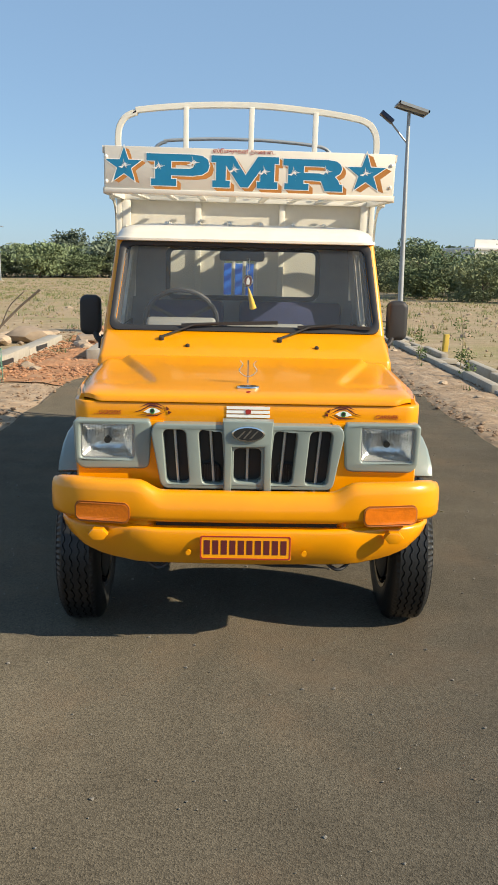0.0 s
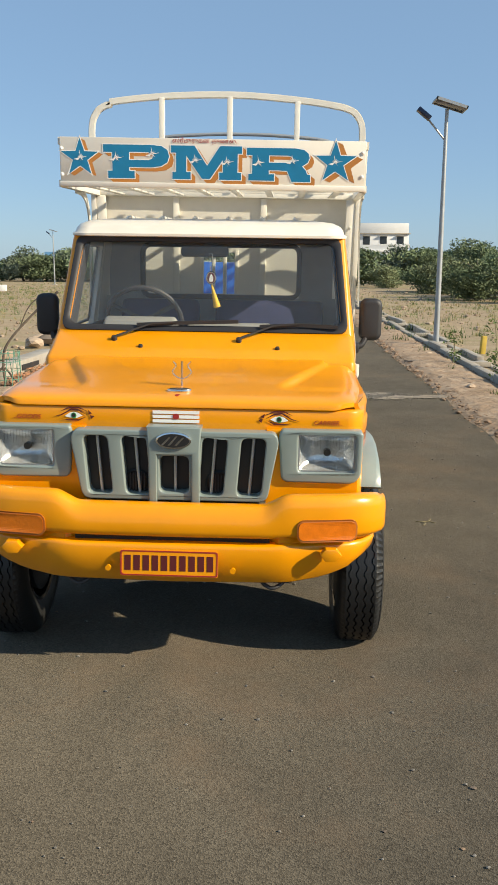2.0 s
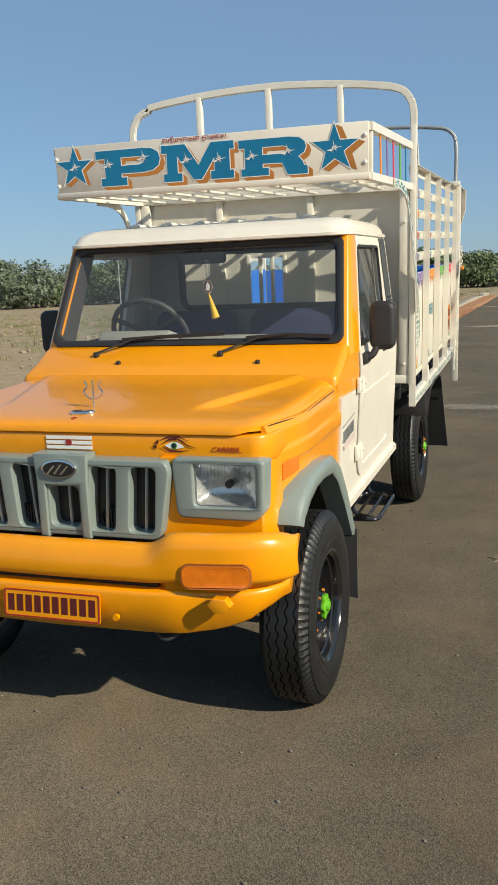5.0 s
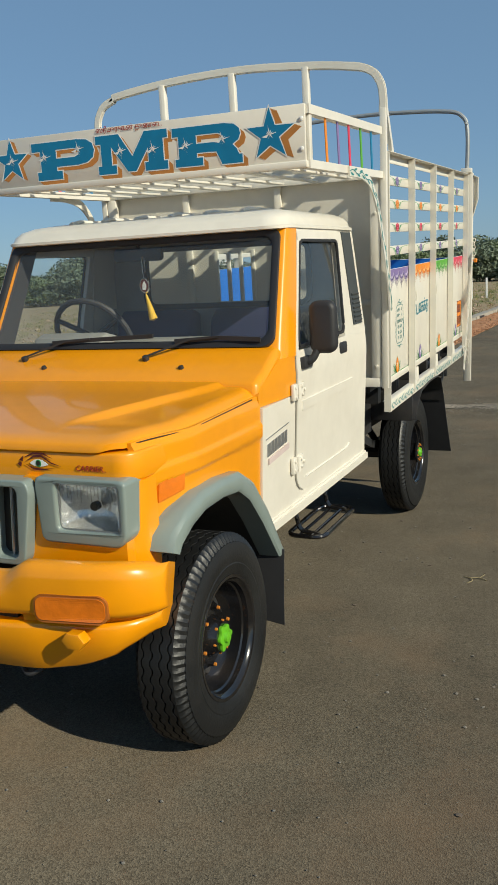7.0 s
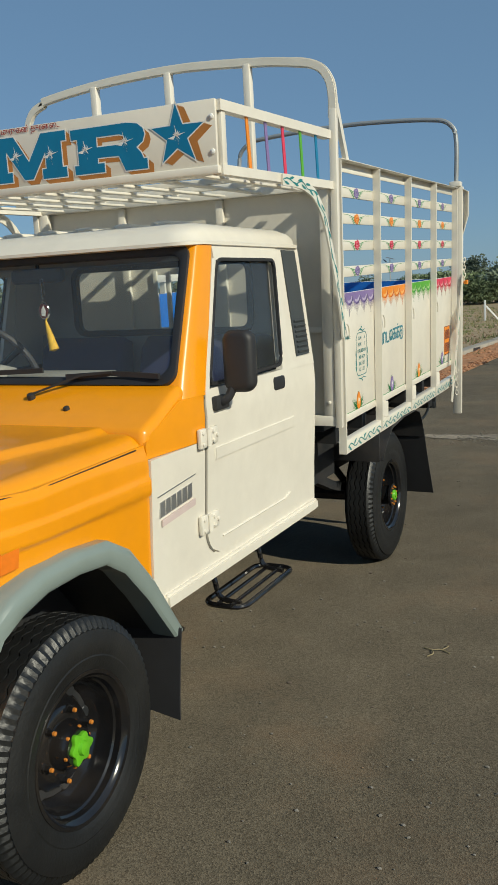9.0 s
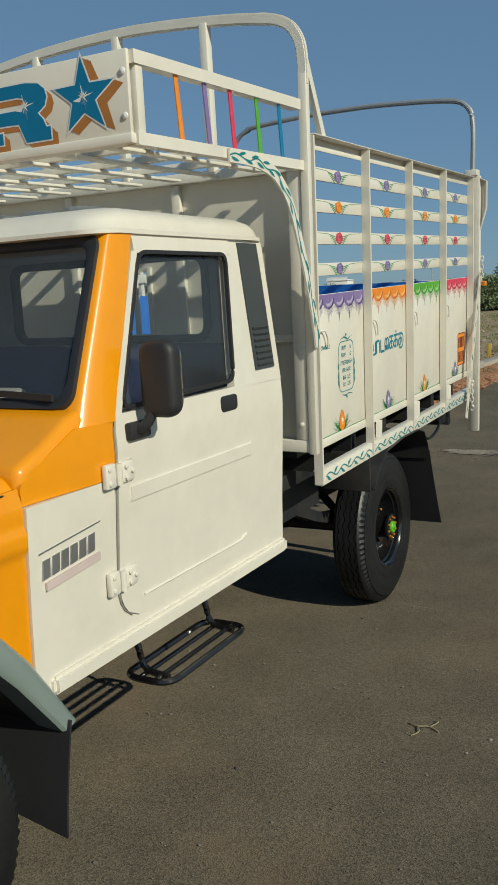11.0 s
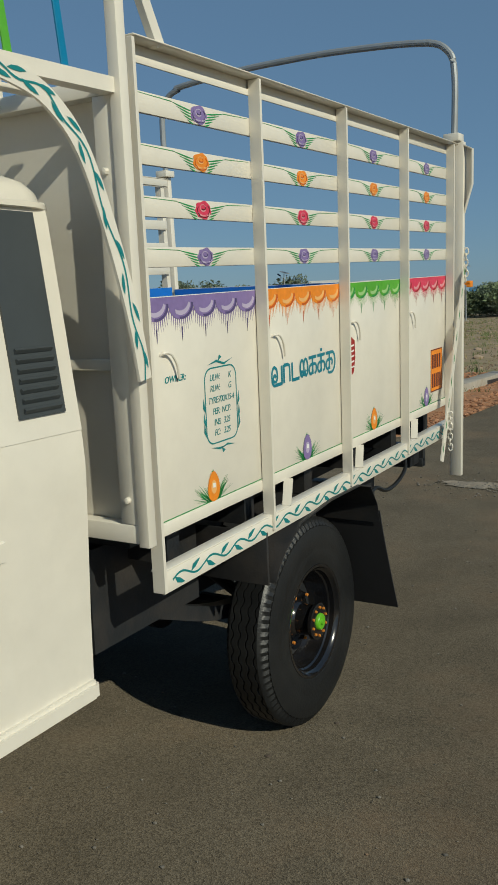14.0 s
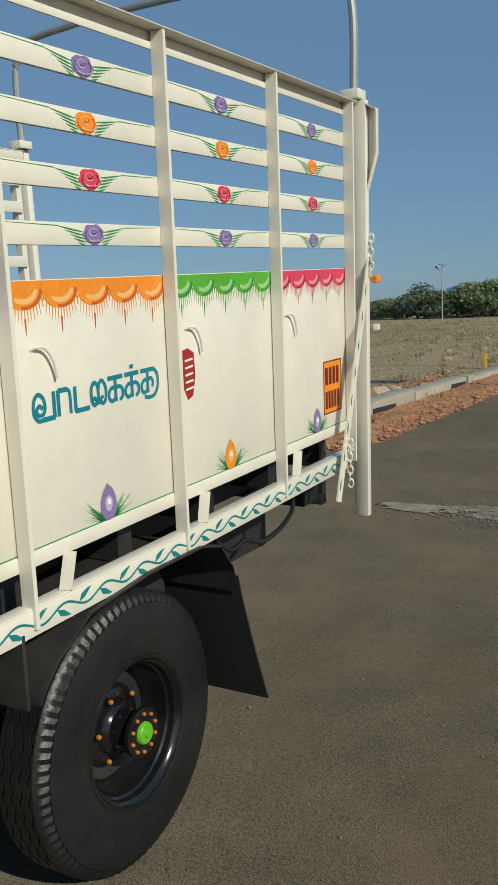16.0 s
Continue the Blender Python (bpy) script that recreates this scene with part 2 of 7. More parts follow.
def soil_material(name, c1, c2, c3, scale=0.25):
    """Bare soil: three earth tones at a broad and a fine scale, with a clumpy relief."""
    m = material(name, c1, 0.95, vary=0.25, grain=18, spec=0.2)
    n, l = m.node_tree.nodes, m.node_tree.links
    b = n["Principled BSDF"]
    tc = n.new("ShaderNodeTexCoord")
    out = b.inputs["Base Color"].links[0].from_socket
    for k, (c, s, lo, hi) in enumerate(((c2, scale, 0.48, 0.60), (c3, scale * 5, 0.52, 0.66))):
        st = n.new("ShaderNodeTexNoise")
        st.inputs["Scale"].default_value, st.inputs["Detail"].default_value, st.inputs["Roughness"].default_value = s, 8, 0.65
        l.new(tc.outputs["Object"], st.inputs["Vector"])
        rr = n.new("ShaderNodeMapRange")
        rr.inputs["From Min"].default_value, rr.inputs["From Max"].default_value = lo, hi
        rr.inputs["To Max"].default_value = 0.8
        l.new(st.outputs[0], rr.inputs["Value"])
        mix = n.new("ShaderNodeMix")
        mix.data_type = "RGBA"
        l.new(rr.outputs[0], mix.inputs["Factor"])
        l.new(out, mix.inputs["A"])
        mix.inputs["B"].default_value = (*c, 1)
        out = mix.outputs["Result"]
    l.new(out, b.inputs["Base Color"])
    bt = n.new("ShaderNodeTexNoise")
    bt.inputs["Scale"].default_value, bt.inputs["Detail"].default_value = 9, 9
    l.new(tc.outputs["Object"], bt.inputs["Vector"])
    bp = n.new("ShaderNodeBump")
    bp.inputs["Strength"].default_value, bp.inputs["Distance"].default_value = 0.8, 0.05
    l.new(bt.outputs[0], bp.inputs["Height"])
    l.new(bp.outputs[0], b.inputs["Normal"])
    return m


ASPHALT = asphalt_material()
SOIL = soil_material("field_soil", (0.34, 0.255, 0.16), (0.25, 0.225, 0.105), (0.40, 0.315, 0.215))
VERGE = soil_material("verge_soil", (0.35, 0.25, 0.165), (0.27, 0.185, 0.115), (0.42, 0.33, 0.24), 0.7)
REDSOIL = soil_material("red_soil", (0.40, 0.20, 0.10), (0.33, 0.165, 0.085), (0.43, 0.28, 0.17), 0.8)
DUST = soil_material("pale_road_dust", (0.30, 0.25, 0.185), (0.19, 0.155, 0.115), (0.36, 0.30, 0.23), 1.5)


# ---- building helpers ----
def finish(name, bm, mat, parent=None, label="", smooth=35, xform=None):
    """Link a bmesh as one mesh object."""
    if xform is not None:
        bm.transform(xform)
    me = bpy.data.meshes.new(name)
    bm.normal_update()
    bm.to_mesh(me)
    bm.free()
    for one in mat if isinstance(mat, (list, tuple)) else (mat,):
        me.materials.append(one)
    if smooth:
        me.shade_smooth()
        me.set_sharp_from_angle(angle=radians(smooth))
    ob = new(name, me)
    ob.parent = parent
    if label:
        ob["label"] = label
    return ob


def box(bm, x0, x1, y0, y1, z0, z1, bevel=0.0, seg=2, m=None):
    r = bmesh.ops.create_cube(bm, size=1)
    vs = r["verts"]
    for v in vs:
        v.co = Vector(((x0 + x1) / 2 + v.co.x * (x1 - x0), (y0 + y1) / 2 + v.co.y * (y1 - y0), (z0 + z1) / 2 + v.co.z * (z1 - z0)))
        if m is not None:
            v.co = m @ v.co
    if bevel:
        es = list({e for v in vs for e in v.link_edges})
        bmesh.ops.bevel(bm, geom=es, offset=bevel, segments=seg, affect="EDGES", profile=0.5)
    return bm


def prism(bm, loop, axis, a, b, bevel=0.0, seg=2):
    """A polygon in the plane across an axis (x: points are y,z; y: x,z; z: x,y), drawn out from a to b."""
    def put(p, q):
        return {"x": (q, p[0], p[1]), "y": (p[0], q, p[1]), "z": (p[0], p[1], q)}[axis]
    va = [bm.verts.new(put(p, a)) for p in loop]
    vb = [bm.verts.new(put(p, b)) for p in loop]
    fs = [bm.faces.new(va), bm.faces.new(vb[::-1])]
    n = len(loop)
    for i in range(n):
        fs.append(bm.faces.new((va[(i + 1) % n], va[i], vb[i], vb[(i + 1) % n])))
    bmesh.ops.recalc_face_normals(bm, faces=fs)
    if bevel:
        es = list({e for f in fs[:2] for e in f.edges})
        bmesh.ops.bevel(bm, geom=es, offset=bevel, segments=seg, affect="EDGES", profile=0.5)
    return bm


def loft(bm, rings, closed=True, cap=True):
    """Bridge rings of points, one after the other."""
    vs = [[bm.verts.new(p) for p in ring] for ring in rings]
    fs = []
    n = len(rings[0])
    for a, b in zip(vs, vs[1:]):
        for i in range(n if closed else n - 1):
            j = (i + 1) % n
            fs.append(bm.faces.new((a[i], a[j], b[j], b[i])))
    if cap and closed:
        fs.append(bm.faces.new(vs[0][::-1]))
        fs.append(bm.faces.new(vs[-1]))
    bmesh.ops.recalc_face_normals(bm, faces=fs)
    return bm


def smooth_path(pts, n=6):
    """Catmull-Rom points through the given ones."""
    p = [Vector(q) for q in pts]
    p = [2 * p[0] - p[1]] + p + [2 * p[-1] - p[-2]]
    out = []
    for i in range(1, len(p) - 2):
        for k in range(n):
            t = k / n
            out.append(0.5 * ((2 * p[i]) + (p[i + 1] - p[i - 1]) * t + (2 * p[i - 1] - 5 * p[i] + 4 * p[i + 1] - p[i + 2]) * t * t
                              + (3 * p[i] - p[i - 1] - 3 * p[i + 1] + p[i + 2]) * t ** 3))
    return out + [p[-2]]


def round_corners(pts, r, n=6):
    """A polyline with its inner corners rounded."""
    p = [Vector(q) for q in pts]
    out = [p[0]]
    for a, b, c in zip(p, p[1:], p[2:]):
        d1, d2 = (a - b), (c - b)
        k = min(r, d1.length * 0.49, d2.length * 0.49)
        s, e = b + d1.normalized() * k, b + d2.normalized() * k
        for i in range(n + 1):
            t = i / n
            out.append((1 - t) ** 2 * s + 2 * t * (1 - t) * b + t * t * e)
    return out + [p[-1]]


def sweep(bm, pts, section, up=(0, 0, 1), cap=True):
    """Sweep a section (points across, up) along a path."""
    pts = [Vector(p) for p in pts]
    rings = []
    for i, p in enumerate(pts):
        d = (pts[min(i + 1, len(pts) - 1)] - pts[max(i - 1, 0)]).normalized()
        u = Vector(up)
        if abs(d.dot(u)) > 0.97:
            u = Vector((0, 1, 0)) if abs(d.y) < 0.9 else Vector((1, 0, 0))
        side = d.cross(u).normalized()
        top = side.cross(d).normalized()
        rings.append([p + side * a + top * b for a, b in section])
    return loft(bm, rings, cap=cap)


def circle(r, n=10):
    return [(r * math.cos(2 * math.pi * i / n), r * math.sin(2 * math.pi * i / n)) for i in range(n)]


def rect(w, h):
    return [(-w / 2, -h / 2), (w / 2, -h / 2), (w / 2, h / 2), (-w / 2, h / 2)]


def tube(bm, pts, r, n=10):
    return sweep(bm, pts, circle(r, n))


def revolve(bm, profile, centre, axis=(1, 0, 0), n=48):
    """Turn a profile of (along the axis, radius) round an axis."""
    ax = Vector(axis).normalized()
    u = ax.orthogonal().normalized()
    w = ax.cross(u)
    c = Vector(centre)
    rings = []
    for k in range(n):
        a = 2 * math.pi * k / n
        d = u * math.cos(a) + w * math.sin(a)
        rings.append([c + ax * s + d * r for s, r in profile])
    rings.append(rings[0])
    vs = [[bm.verts.new(p) for p in ring] for ring in rings[:-1]]
    vs.append(vs[0])
    fs = []
    for a, b in zip(vs, vs[1:]):
        for i in range(len(profile) - 1):
            fs.append(bm.faces.new((a[i], a[i + 1], b[i + 1], b[i])))
    bmesh.ops.recalc_face_normals(bm, faces=fs)
    return bm


def arc(cx, cy, rx, ry, a0, a1, n=10):
    return [(cx + rx * math.cos(radians(a0 + (a1 - a0) * i / n)), cy + ry * math.sin(radians(a0 + (a1 - a0) * i / n))) for i in range(n + 1)]


def rrect(x0, x1, z0, z1, r, n=5):
    """A rounded rectangle as a loop."""
    return (arc(x1 - r, z1 - r, r, r, 0, 90, n) + arc(x0 + r, z1 - r, r, r, 90, 180, n)
            + arc(x0 + r, z0 + r, r, r, 180, 270, n) + arc(x1 - r, z0 + r, r, r, 270, 360, n))


def flat_mesh(loops, thick, offset=0.0, fill=True):
    """A flat shape of outer loops and holes, in its own x,y plane, thick in z."""
    cu = bpy.data.curves.new("shape", "CURVE")
    cu.dimensions, cu.fill_mode = "2D", "BOTH"
    cu.extrude, cu.offset = thick / 2, offset
    for loop in loops:
        s = cu.splines.new("POLY")
        s.points.add(len(loop) - 1)
        for p, q in zip(s.points, loop):
            p.co = (q[0], q[1], 0, 1)
        s.use_cyclic_u = True
    return curve_mesh(cu)


def text_mesh(body, size, thick=0.0012, shear=0.0, bold=0.0, spacing=1.0):
    cu = bpy.data.curves.new("words", "FONT")
    cu.body, cu.size, cu.extrude, cu.shear, cu.offset, cu.space_character = body, size, thick / 2, shear, bold, spacing
    cu.align_x, cu.align_y = "CENTER", "CENTER"
    cu.resolution_u = 4
    return curve_mesh(cu)


def curve_mesh(cu):
    ob = new("shape", cu)
    bpy.context.view_layer.update()
    me = bpy.data.meshes.new_from_object(ob.evaluated_get(bpy.context.evaluated_depsgraph_get()))
    bpy.data.objects.remove(ob)
    bpy.data.curves.remove(cu)
    return me


def on_front(y):
    """From a flat shape's plane to a face that looks to -y."""
    return Matrix(((1, 0, 0, 0), (0, 0, -1, y), (0, 1, 0, 0), (0, 0, 0, 1)))


def on_right(x):
    """From a flat shape's plane to a face that looks to +x (across becomes y)."""
    return Matrix(((0, 0, 1, x), (1, 0, 0, 0), (0, 1, 0, 0), (0, 0, 0, 1)))


def decal(name, me, mat, parent, m, label=""):
    me.transform(m)
    me.materials.clear()
    me.materials.append(mat)
    ob = new(name, me)
    ob.name, me.name = name, name
    ob.parent = parent
    if label:
        ob["label"] = label
    return ob


def thing(name, label, category, at=(0, 0, 0), group="", kind=""):
    ob = new(name)
    ob.location = at
    ob.empty_display_size = 0.2
    return tagged(ob, label, category, group, kind)

# ---- ground, road, verges ----
def axis_steps(fine, step, far):
    pts = list(np.arange(0, fine, step))
    d = step
    while pts[-1] < far:
        d *= 1.25
        pts.append(pts[-1] + d)
    return [-p for p in pts[:0:-1]] + pts


def ground_z(x, y):
    if -60 < y < 160:
        lo, hi = road_left(y), 2.45
        d = max(lo - x, x - hi, 0)
    else:
        d = 5
    k = smoothstep_(0.0, 0.8, d)
    n = noise.noise((x * 0.35, y * 0.35, 1.7)) * 0.05 + noise.noise((x * 1.6, y * 1.6, 5.1)) * 0.022
    return -0.05 + k * (0.035 + n * min(1.0, 0.3 + d * 0.12))


def smoothstep_(a, b, x):
    t = min(1, max(0, (x - a) / (b - a)))
    return t * t * (3 - 2 * t)


def road_left(y):
    return -2.35 + 1.05 * smoothstep_(8.2, 10.6, y)


def road_z(y):
    """Height of the asphalt: a slight dip under the truck's rear wheels."""
    return float(np.interp(y, (-6, -1.2, -0.4, 0.4, 1.5, 3.0, 4.5, 7.0), (0.026, 0.026, 0.016, 0.003, -0.012, -0.030, -0.026, 0.0)))


gx, gy = axis_steps(9, 0.22, 1500), axis_steps(24, 0.30, 1500)
gy = [y + 6 for y in gy]
verts = [(x, y, ground_z(x, y)) for y in gy for x in gx]
nx = len(gx)
faces = [(j * nx + i, j * nx + i + 1, (j + 1) * nx + i + 1, (j + 1) * nx + i) for j in range(len(gy) - 1) for i in range(nx - 1)]
me = bpy.data.meshes.new("ground")
me.from_pydata(verts, [], faces)
me.materials.append(SOIL)
me.shade_smooth()
tagged(new("ground", me), "dry tan field soil with scattered straw and weeds", "ground", kind="structure")

bm = bmesh.new()
edge_r, edge_l = [], []
rng = random.Random(4)
for k in range(240):
    y = -45 + k * 0.75 if k < 50 else -7.5 + (k - 50) * 0.375 if k < 100 else 11.25 + (k - 100) * 1.25
    edge_r.append((2.44 + 0.05 * noise.noise((y * 0.9, 3.0, 0)) + rng.uniform(-0.02, 0.02), y))
    edge_l.append((road_left(y) + 0.06 * noise.noise((y * 0.8, 9.0, 0)) + rng.uniform(-0.02, 0.02), y))
for (a, b) in zip(range(239), range(1, 240)):
    vs = []
    for (x, y) in (edge_l[a], edge_r[a], edge_r[b], edge_l[b]):
        vs.append((x, y))
    q = [bm.verts.new((x, y, road_z(y))) for x, y in vs]
    lo = [bm.verts.new((x + (0.08 if x > 0 else -0.08), y, -0.09)) for x, y in vs]
    bm.faces.new(q)
    bm.faces.new((q[1], lo[1], lo[2], q[2]))
    bm.faces.new((q[3], lo[3], lo[0], q[0]))
bmesh.ops.remove_doubles(bm, verts=bm.verts, dist=0.0005)
road = finish("road", bm, ASPHALT, None, "", 30)
tagged(road, "dark worn asphalt road with dusty reddish stains", "road", kind="structure")


def strip(name, x0, x1, y0, y1, mat, label, height, step=0.12):
    """An uneven strip of loose soil beside the road."""
    nx_, ny_ = max(3, int((x1(y0) - x0(y0)) / step)), int((y1 - y0) / (step * 1.6))
    vs, fs = [], []
    for j in range(ny_ + 1):
        y = y0 + (y1 - y0) * j / ny_
        a, b = x0(y), x1(y)
        for i in range(nx_ + 1):
            u = i / nx_
            x = a + (b - a) * u
            edge = min(u, 1 - u) * 2
            z = -0.045 + height * min(1, edge * 2.2) + (noise.noise((x * 3.1, y * 3.1, 2.0)) * 0.022 + noise.noise((x * 9, y * 9, 4.0)) * 0.014) * min(1, edge * 3)
            vs.append((x + 0.04 * noise.noise((x * 2, y * 2, 8)), y, z))
    for j in range(ny_):
        for i in range(nx_):
            k = j * (nx_ + 1) + i
            fs.append((k, k + 1, k + nx_ + 2, k + nx_ + 1))
    m_ = bpy.data.meshes.new(name)
    m_.from_pydata(vs, [], fs)
    m_.materials.append(mat)
    m_.shade_smooth()
    return tagged(new(name, m_), label, "verge", kind="structure")


strip("verge_right", lambda y: 2.40, lambda y: 3.60, -6, 60, VERGE, "tan gravelly verge soil beside the road", 0.075)
strip("verge_left", lambda y: -3.80, lambda y: road_left(y) + 0.06, 8.0, 9.8, REDSOIL, "reddish loose verge soil", 0.07)
strip("verge_left_near", lambda y: -4.2, lambda y: -2.28, -2, 8.0, VERGE, "tan verge soil beside the road", 0.055)
strip("verge_left_far", lambda y: -2.45 - 1.4 * smoothstep_(20.0, 9.0, y), lambda y: road_left(y) + 0.06, 9.8, 60, REDSOIL, "red earth verge between kerb and asphalt", 0.085)


def blob(cx, cy, rx, ry, seed, mat, name, label, z=0.004):
    rg = random.Random(seed)
    ph = [rg.uniform(0, 6.28) for _ in range(5)]
    pts = []
    for k in range(60):
        a = 2 * math.pi * k / 60
        r = 1 + 0.22 * math.sin(2 * a + ph[0]) + 0.16 * math.sin(3 * a + ph[1]) + 0.10 * math.sin(7 * a + ph[2]) + 0.08 * math.sin(13 * a + ph[3])
        pts.append((cx + rx * r * math.cos(a), cy + ry * r * math.sin(a), z))
    b_ = bmesh.new()
    b_.faces.new([b_.verts.new(p) for p in pts])
    bmesh.ops.triangulate(b_, faces=b_.faces)
    o = finish(name, b_, mat, None, "", 0)
    return tagged(o, label, "dust patch", kind="structure")


def kerb(name, x0, x1, y0, y1, length, top, label, seed, parent=None):
    base = parent or thing(name, label, "kerb", kind="structure")
    rg = random.Random(seed)
    y = y0
    me_ = None
    while y < y1:
        if me_ is None:
            b_ = bmesh.new()
            box(b_, x0, x1, 0.006, length - 0.012, -0.12, top, 0.014, 2)
            ob = finish("kerb_block", b_, CONCRETE, base, "", 40)
            me_ = ob.data
        else:
            ob = new("kerb_block", me_)
            ob.parent = base
        ob.matrix_basis = pose(rg.uniform(-0.012, 0.012), y, rg.uniform(-0.02, 0.012), rg.uniform(-0.6, 0.6), rg.uniform(-1, 1), rg.uniform(-0.5, 0.5))
        y += length
    return base


kr = kerb("drain_kerb_right", 3.44, 3.58, 1.5, 62, 1.5, 0.10, "grey concrete drain with two low walls", 1)
kerb("drain_kerb_right", 3.86, 3.99, 1.5, 62, 1.5, 0.10, "", 2, kr)
rngk = random.Random(8)
for y in (7.6, 11.0, 13.4, 17.6, 21.5, 26.0):
    b_ = bmesh.new()
    box(b_, 3.56, 3.88, y, y + 0.16, 0.0, 0.085, 0.01)
    finish("cross_tie", b_, CONCRETE, kr)
kl = kerb("kerb_left_near", -3.95, -3.66, 8.7, 14.0, 3.05, 0.17, "grey concrete kerb with drain notches", 3)
kb = kerb("kerb_left_far", -2.52, -2.22, 10.9, 64, 3.4, 0.16, "grey concrete kerb with drain notches behind the truck", 5)
for base, xx, ys in ((kl, -3.655, (9.6, 12.3)), (kb, -2.215, (12.5, 16.2, 20.5, 25.0))):
    for y in ys:
        # dark slab on the kerb face, in place of a shaded opening
        b_ = bmesh.new()
        prism(b_, [(y, 0.03), (y + 0.9, 0.03), (y + 0.9, 0.095), (y, 0.115)], "x", xx - 0.03, xx + 0.006)
        finish("drain_notch", b_, CHASSIS, base, "dark slab for the shade in a drain opening")

# ---- pickup truck ----
def turn_about(p, angle, axis):
    return Matrix.Translation(p) @ Matrix.Rotation(radians(angle), 4, axis) @ Matrix.Translation(-Vector(p))


# the empty truck stands a little nose-down on its rear springs, its bed more so, and leans with the road
BODY = turn_about((0.7, 0, 0.5), 0.55, "Y") @ Matrix.Translation((-0.001, 0.014, 0.002)) @ turn_about((0, 0.75, 0.9), 0.9, "X")
BED = (turn_about((0.7, 0, 0.5), 0.95, "Y") @ Matrix.Translation((-0.034, 0.065, 0.010)) @ turn_about((0, 2.06, 0.8), 2.2, "X")
       @ Matrix.Translation((0, 2.06, 0)) @ Matrix.Diagonal((1, 1.0155, 1, 1)) @ Matrix.Translation((0, -2.06, 0)))
truck = thing("pickup_truck", "orange and cream pickup truck with slatted cargo bed on asphalt road", "pickup truck")


def splay(verts, board=False):
    """The bed's sides open a little towards the top; its far side, but for the signboard, stands nearer to the middle."""
    for v in verts:
        if abs(v.co.x) > 0.72 and v.co.y > 0.9:
            if v.co.x < 0 and not board:
                v.co.x += 0.074
            v.co.x += (0.0105 if v.co.x > 0 else -0.0105) * (v.co.z - 1.55)


def part(name, bm, mat, parent=None, label="", smooth=35, m=BODY):
    if m is BED:
        bm.transform(BED)
        splay(bm.verts, name.startswith("signboard") or (parent is not None and parent.name == "signboard"))
        m = None
    return finish(name, bm, mat, parent or truck, label, smooth, m)


def paint(name, me, mat, parent, m, label=""):
    ob = decal(name, me, mat, parent, m, label)
    splay(ob.data.vertices, parent.name == "signboard")
    return ob


def gridsurf(bm, f, nu, nv, thick=0.0, inward=(0, 0, 0)):
    """A sheet f(u, v) with a back face set off by a vector (or by thick along inward)."""
    back = Vector(inward).normalized() * thick if thick else None
    a = [[bm.verts.new(f(i / nu, j / nv)) for j in range(nv + 1)] for i in range(nu + 1)]
    fs = []
    for i in range(nu):
        for j in range(nv):
            fs.append(bm.faces.new((a[i][j], a[i + 1][j], a[i + 1][j + 1], a[i][j + 1])))
    if back:
        b = [[bm.verts.new(v.co + back) for v in row] for row in a]
        for i in range(nu):
            for j in range(nv):
                fs.append(bm.faces.new((b[i][j], b[i][j + 1], b[i + 1][j + 1], b[i + 1][j])))
        for i in range(nu):
            fs.append(bm.faces.new((a[i + 1][0], a[i][0], b[i][0], b[i + 1][0])))
            fs.append(bm.faces.new((a[i][nv], a[i + 1][nv], b[i + 1][nv], b[i][nv])))
        for j in range(nv):
            fs.append(bm.faces.new((a[0][j], a[0][j + 1], b[0][j + 1], b[0][j])))
            fs.append(bm.faces.new((a[nu][j + 1], a[nu][j], b[nu][j], b[nu][j + 1])))
        bmesh.ops.recalc_face_normals(bm, faces=fs)
    return bm


def pane(points, towards):
    """One sheet of glass whose front looks in a direction."""
    bm = bmesh.new()
    f = bm.faces.new([bm.verts.new(p) for p in points])
    f.normal_update()
    if f.normal.dot(Vector(towards)) < 0:
        f.normal_flip()
    return bm


def lerp(x, xs, ys):
    return float(np.interp(x, xs, ys))


def smoothstep(a, b, x):
    t = min(1, max(0, (x - a) / (b - a)))
    return t * t * (3 - 2 * t)


def side_x(z):
    """Half width of the cab at a height."""
    return lerp(z, (0.5, 0.77, 1.0, 1.15, 1.22, 1.72, 1.77), (0.748, 0.757, 0.770, 0.777, 0.773, 0.715, 0.706))


def fender_x(y, z):
    return side_x(z) - 0.012 - 0.055 * smoothstep(0.0, -0.42, y)


# bonnet and nose
def bonnet_h(y):
    return lerp(y, (-0.40, -0.385, -0.35, -0.28, -0.18, 0.0, 0.48), (1.104, 1.115, 1.125, 1.133, 1.141, 1.152, 1.172))


def edge_drop(y):
    return lerp(y, (-0.40, -0.33, -0.05, 0.48), (0.010, 0.014, 0.045, 0.050))


def bonnet_w(y):
    """Half width of the bonnet, up to the wings."""
    return lerp(y, (-0.40, -0.3, -0.2, -0.1, 0.0, 0.48), (0.682, 0.704, 0.723, 0.739, 0.747, 0.749))


def bonnet_f(u, v):
    y = -0.40 + 0.88 * (v ** 1.3)
    w = bonnet_w(y)
    x = -w + 2 * w * u
    y += 0.045 * max(0.0, (abs(x) - 0.60) / 0.08) ** 2 * (1 - v)
    ax = abs(x)
    crease = 0.40 + 0.20 * max(0, min(1, (y + 0.15) / 0.6))
    z = bonnet_h(y) - 0.020 * smoothstep(crease - 0.006, crease + 0.022, ax) * smoothstep(-0.30, -0.05, y)
    d = w - ax
    if d < 0.07:
        z -= edge_drop(y) * (1 - d / 0.07) ** 2.2
    return Vector((x, y, z))


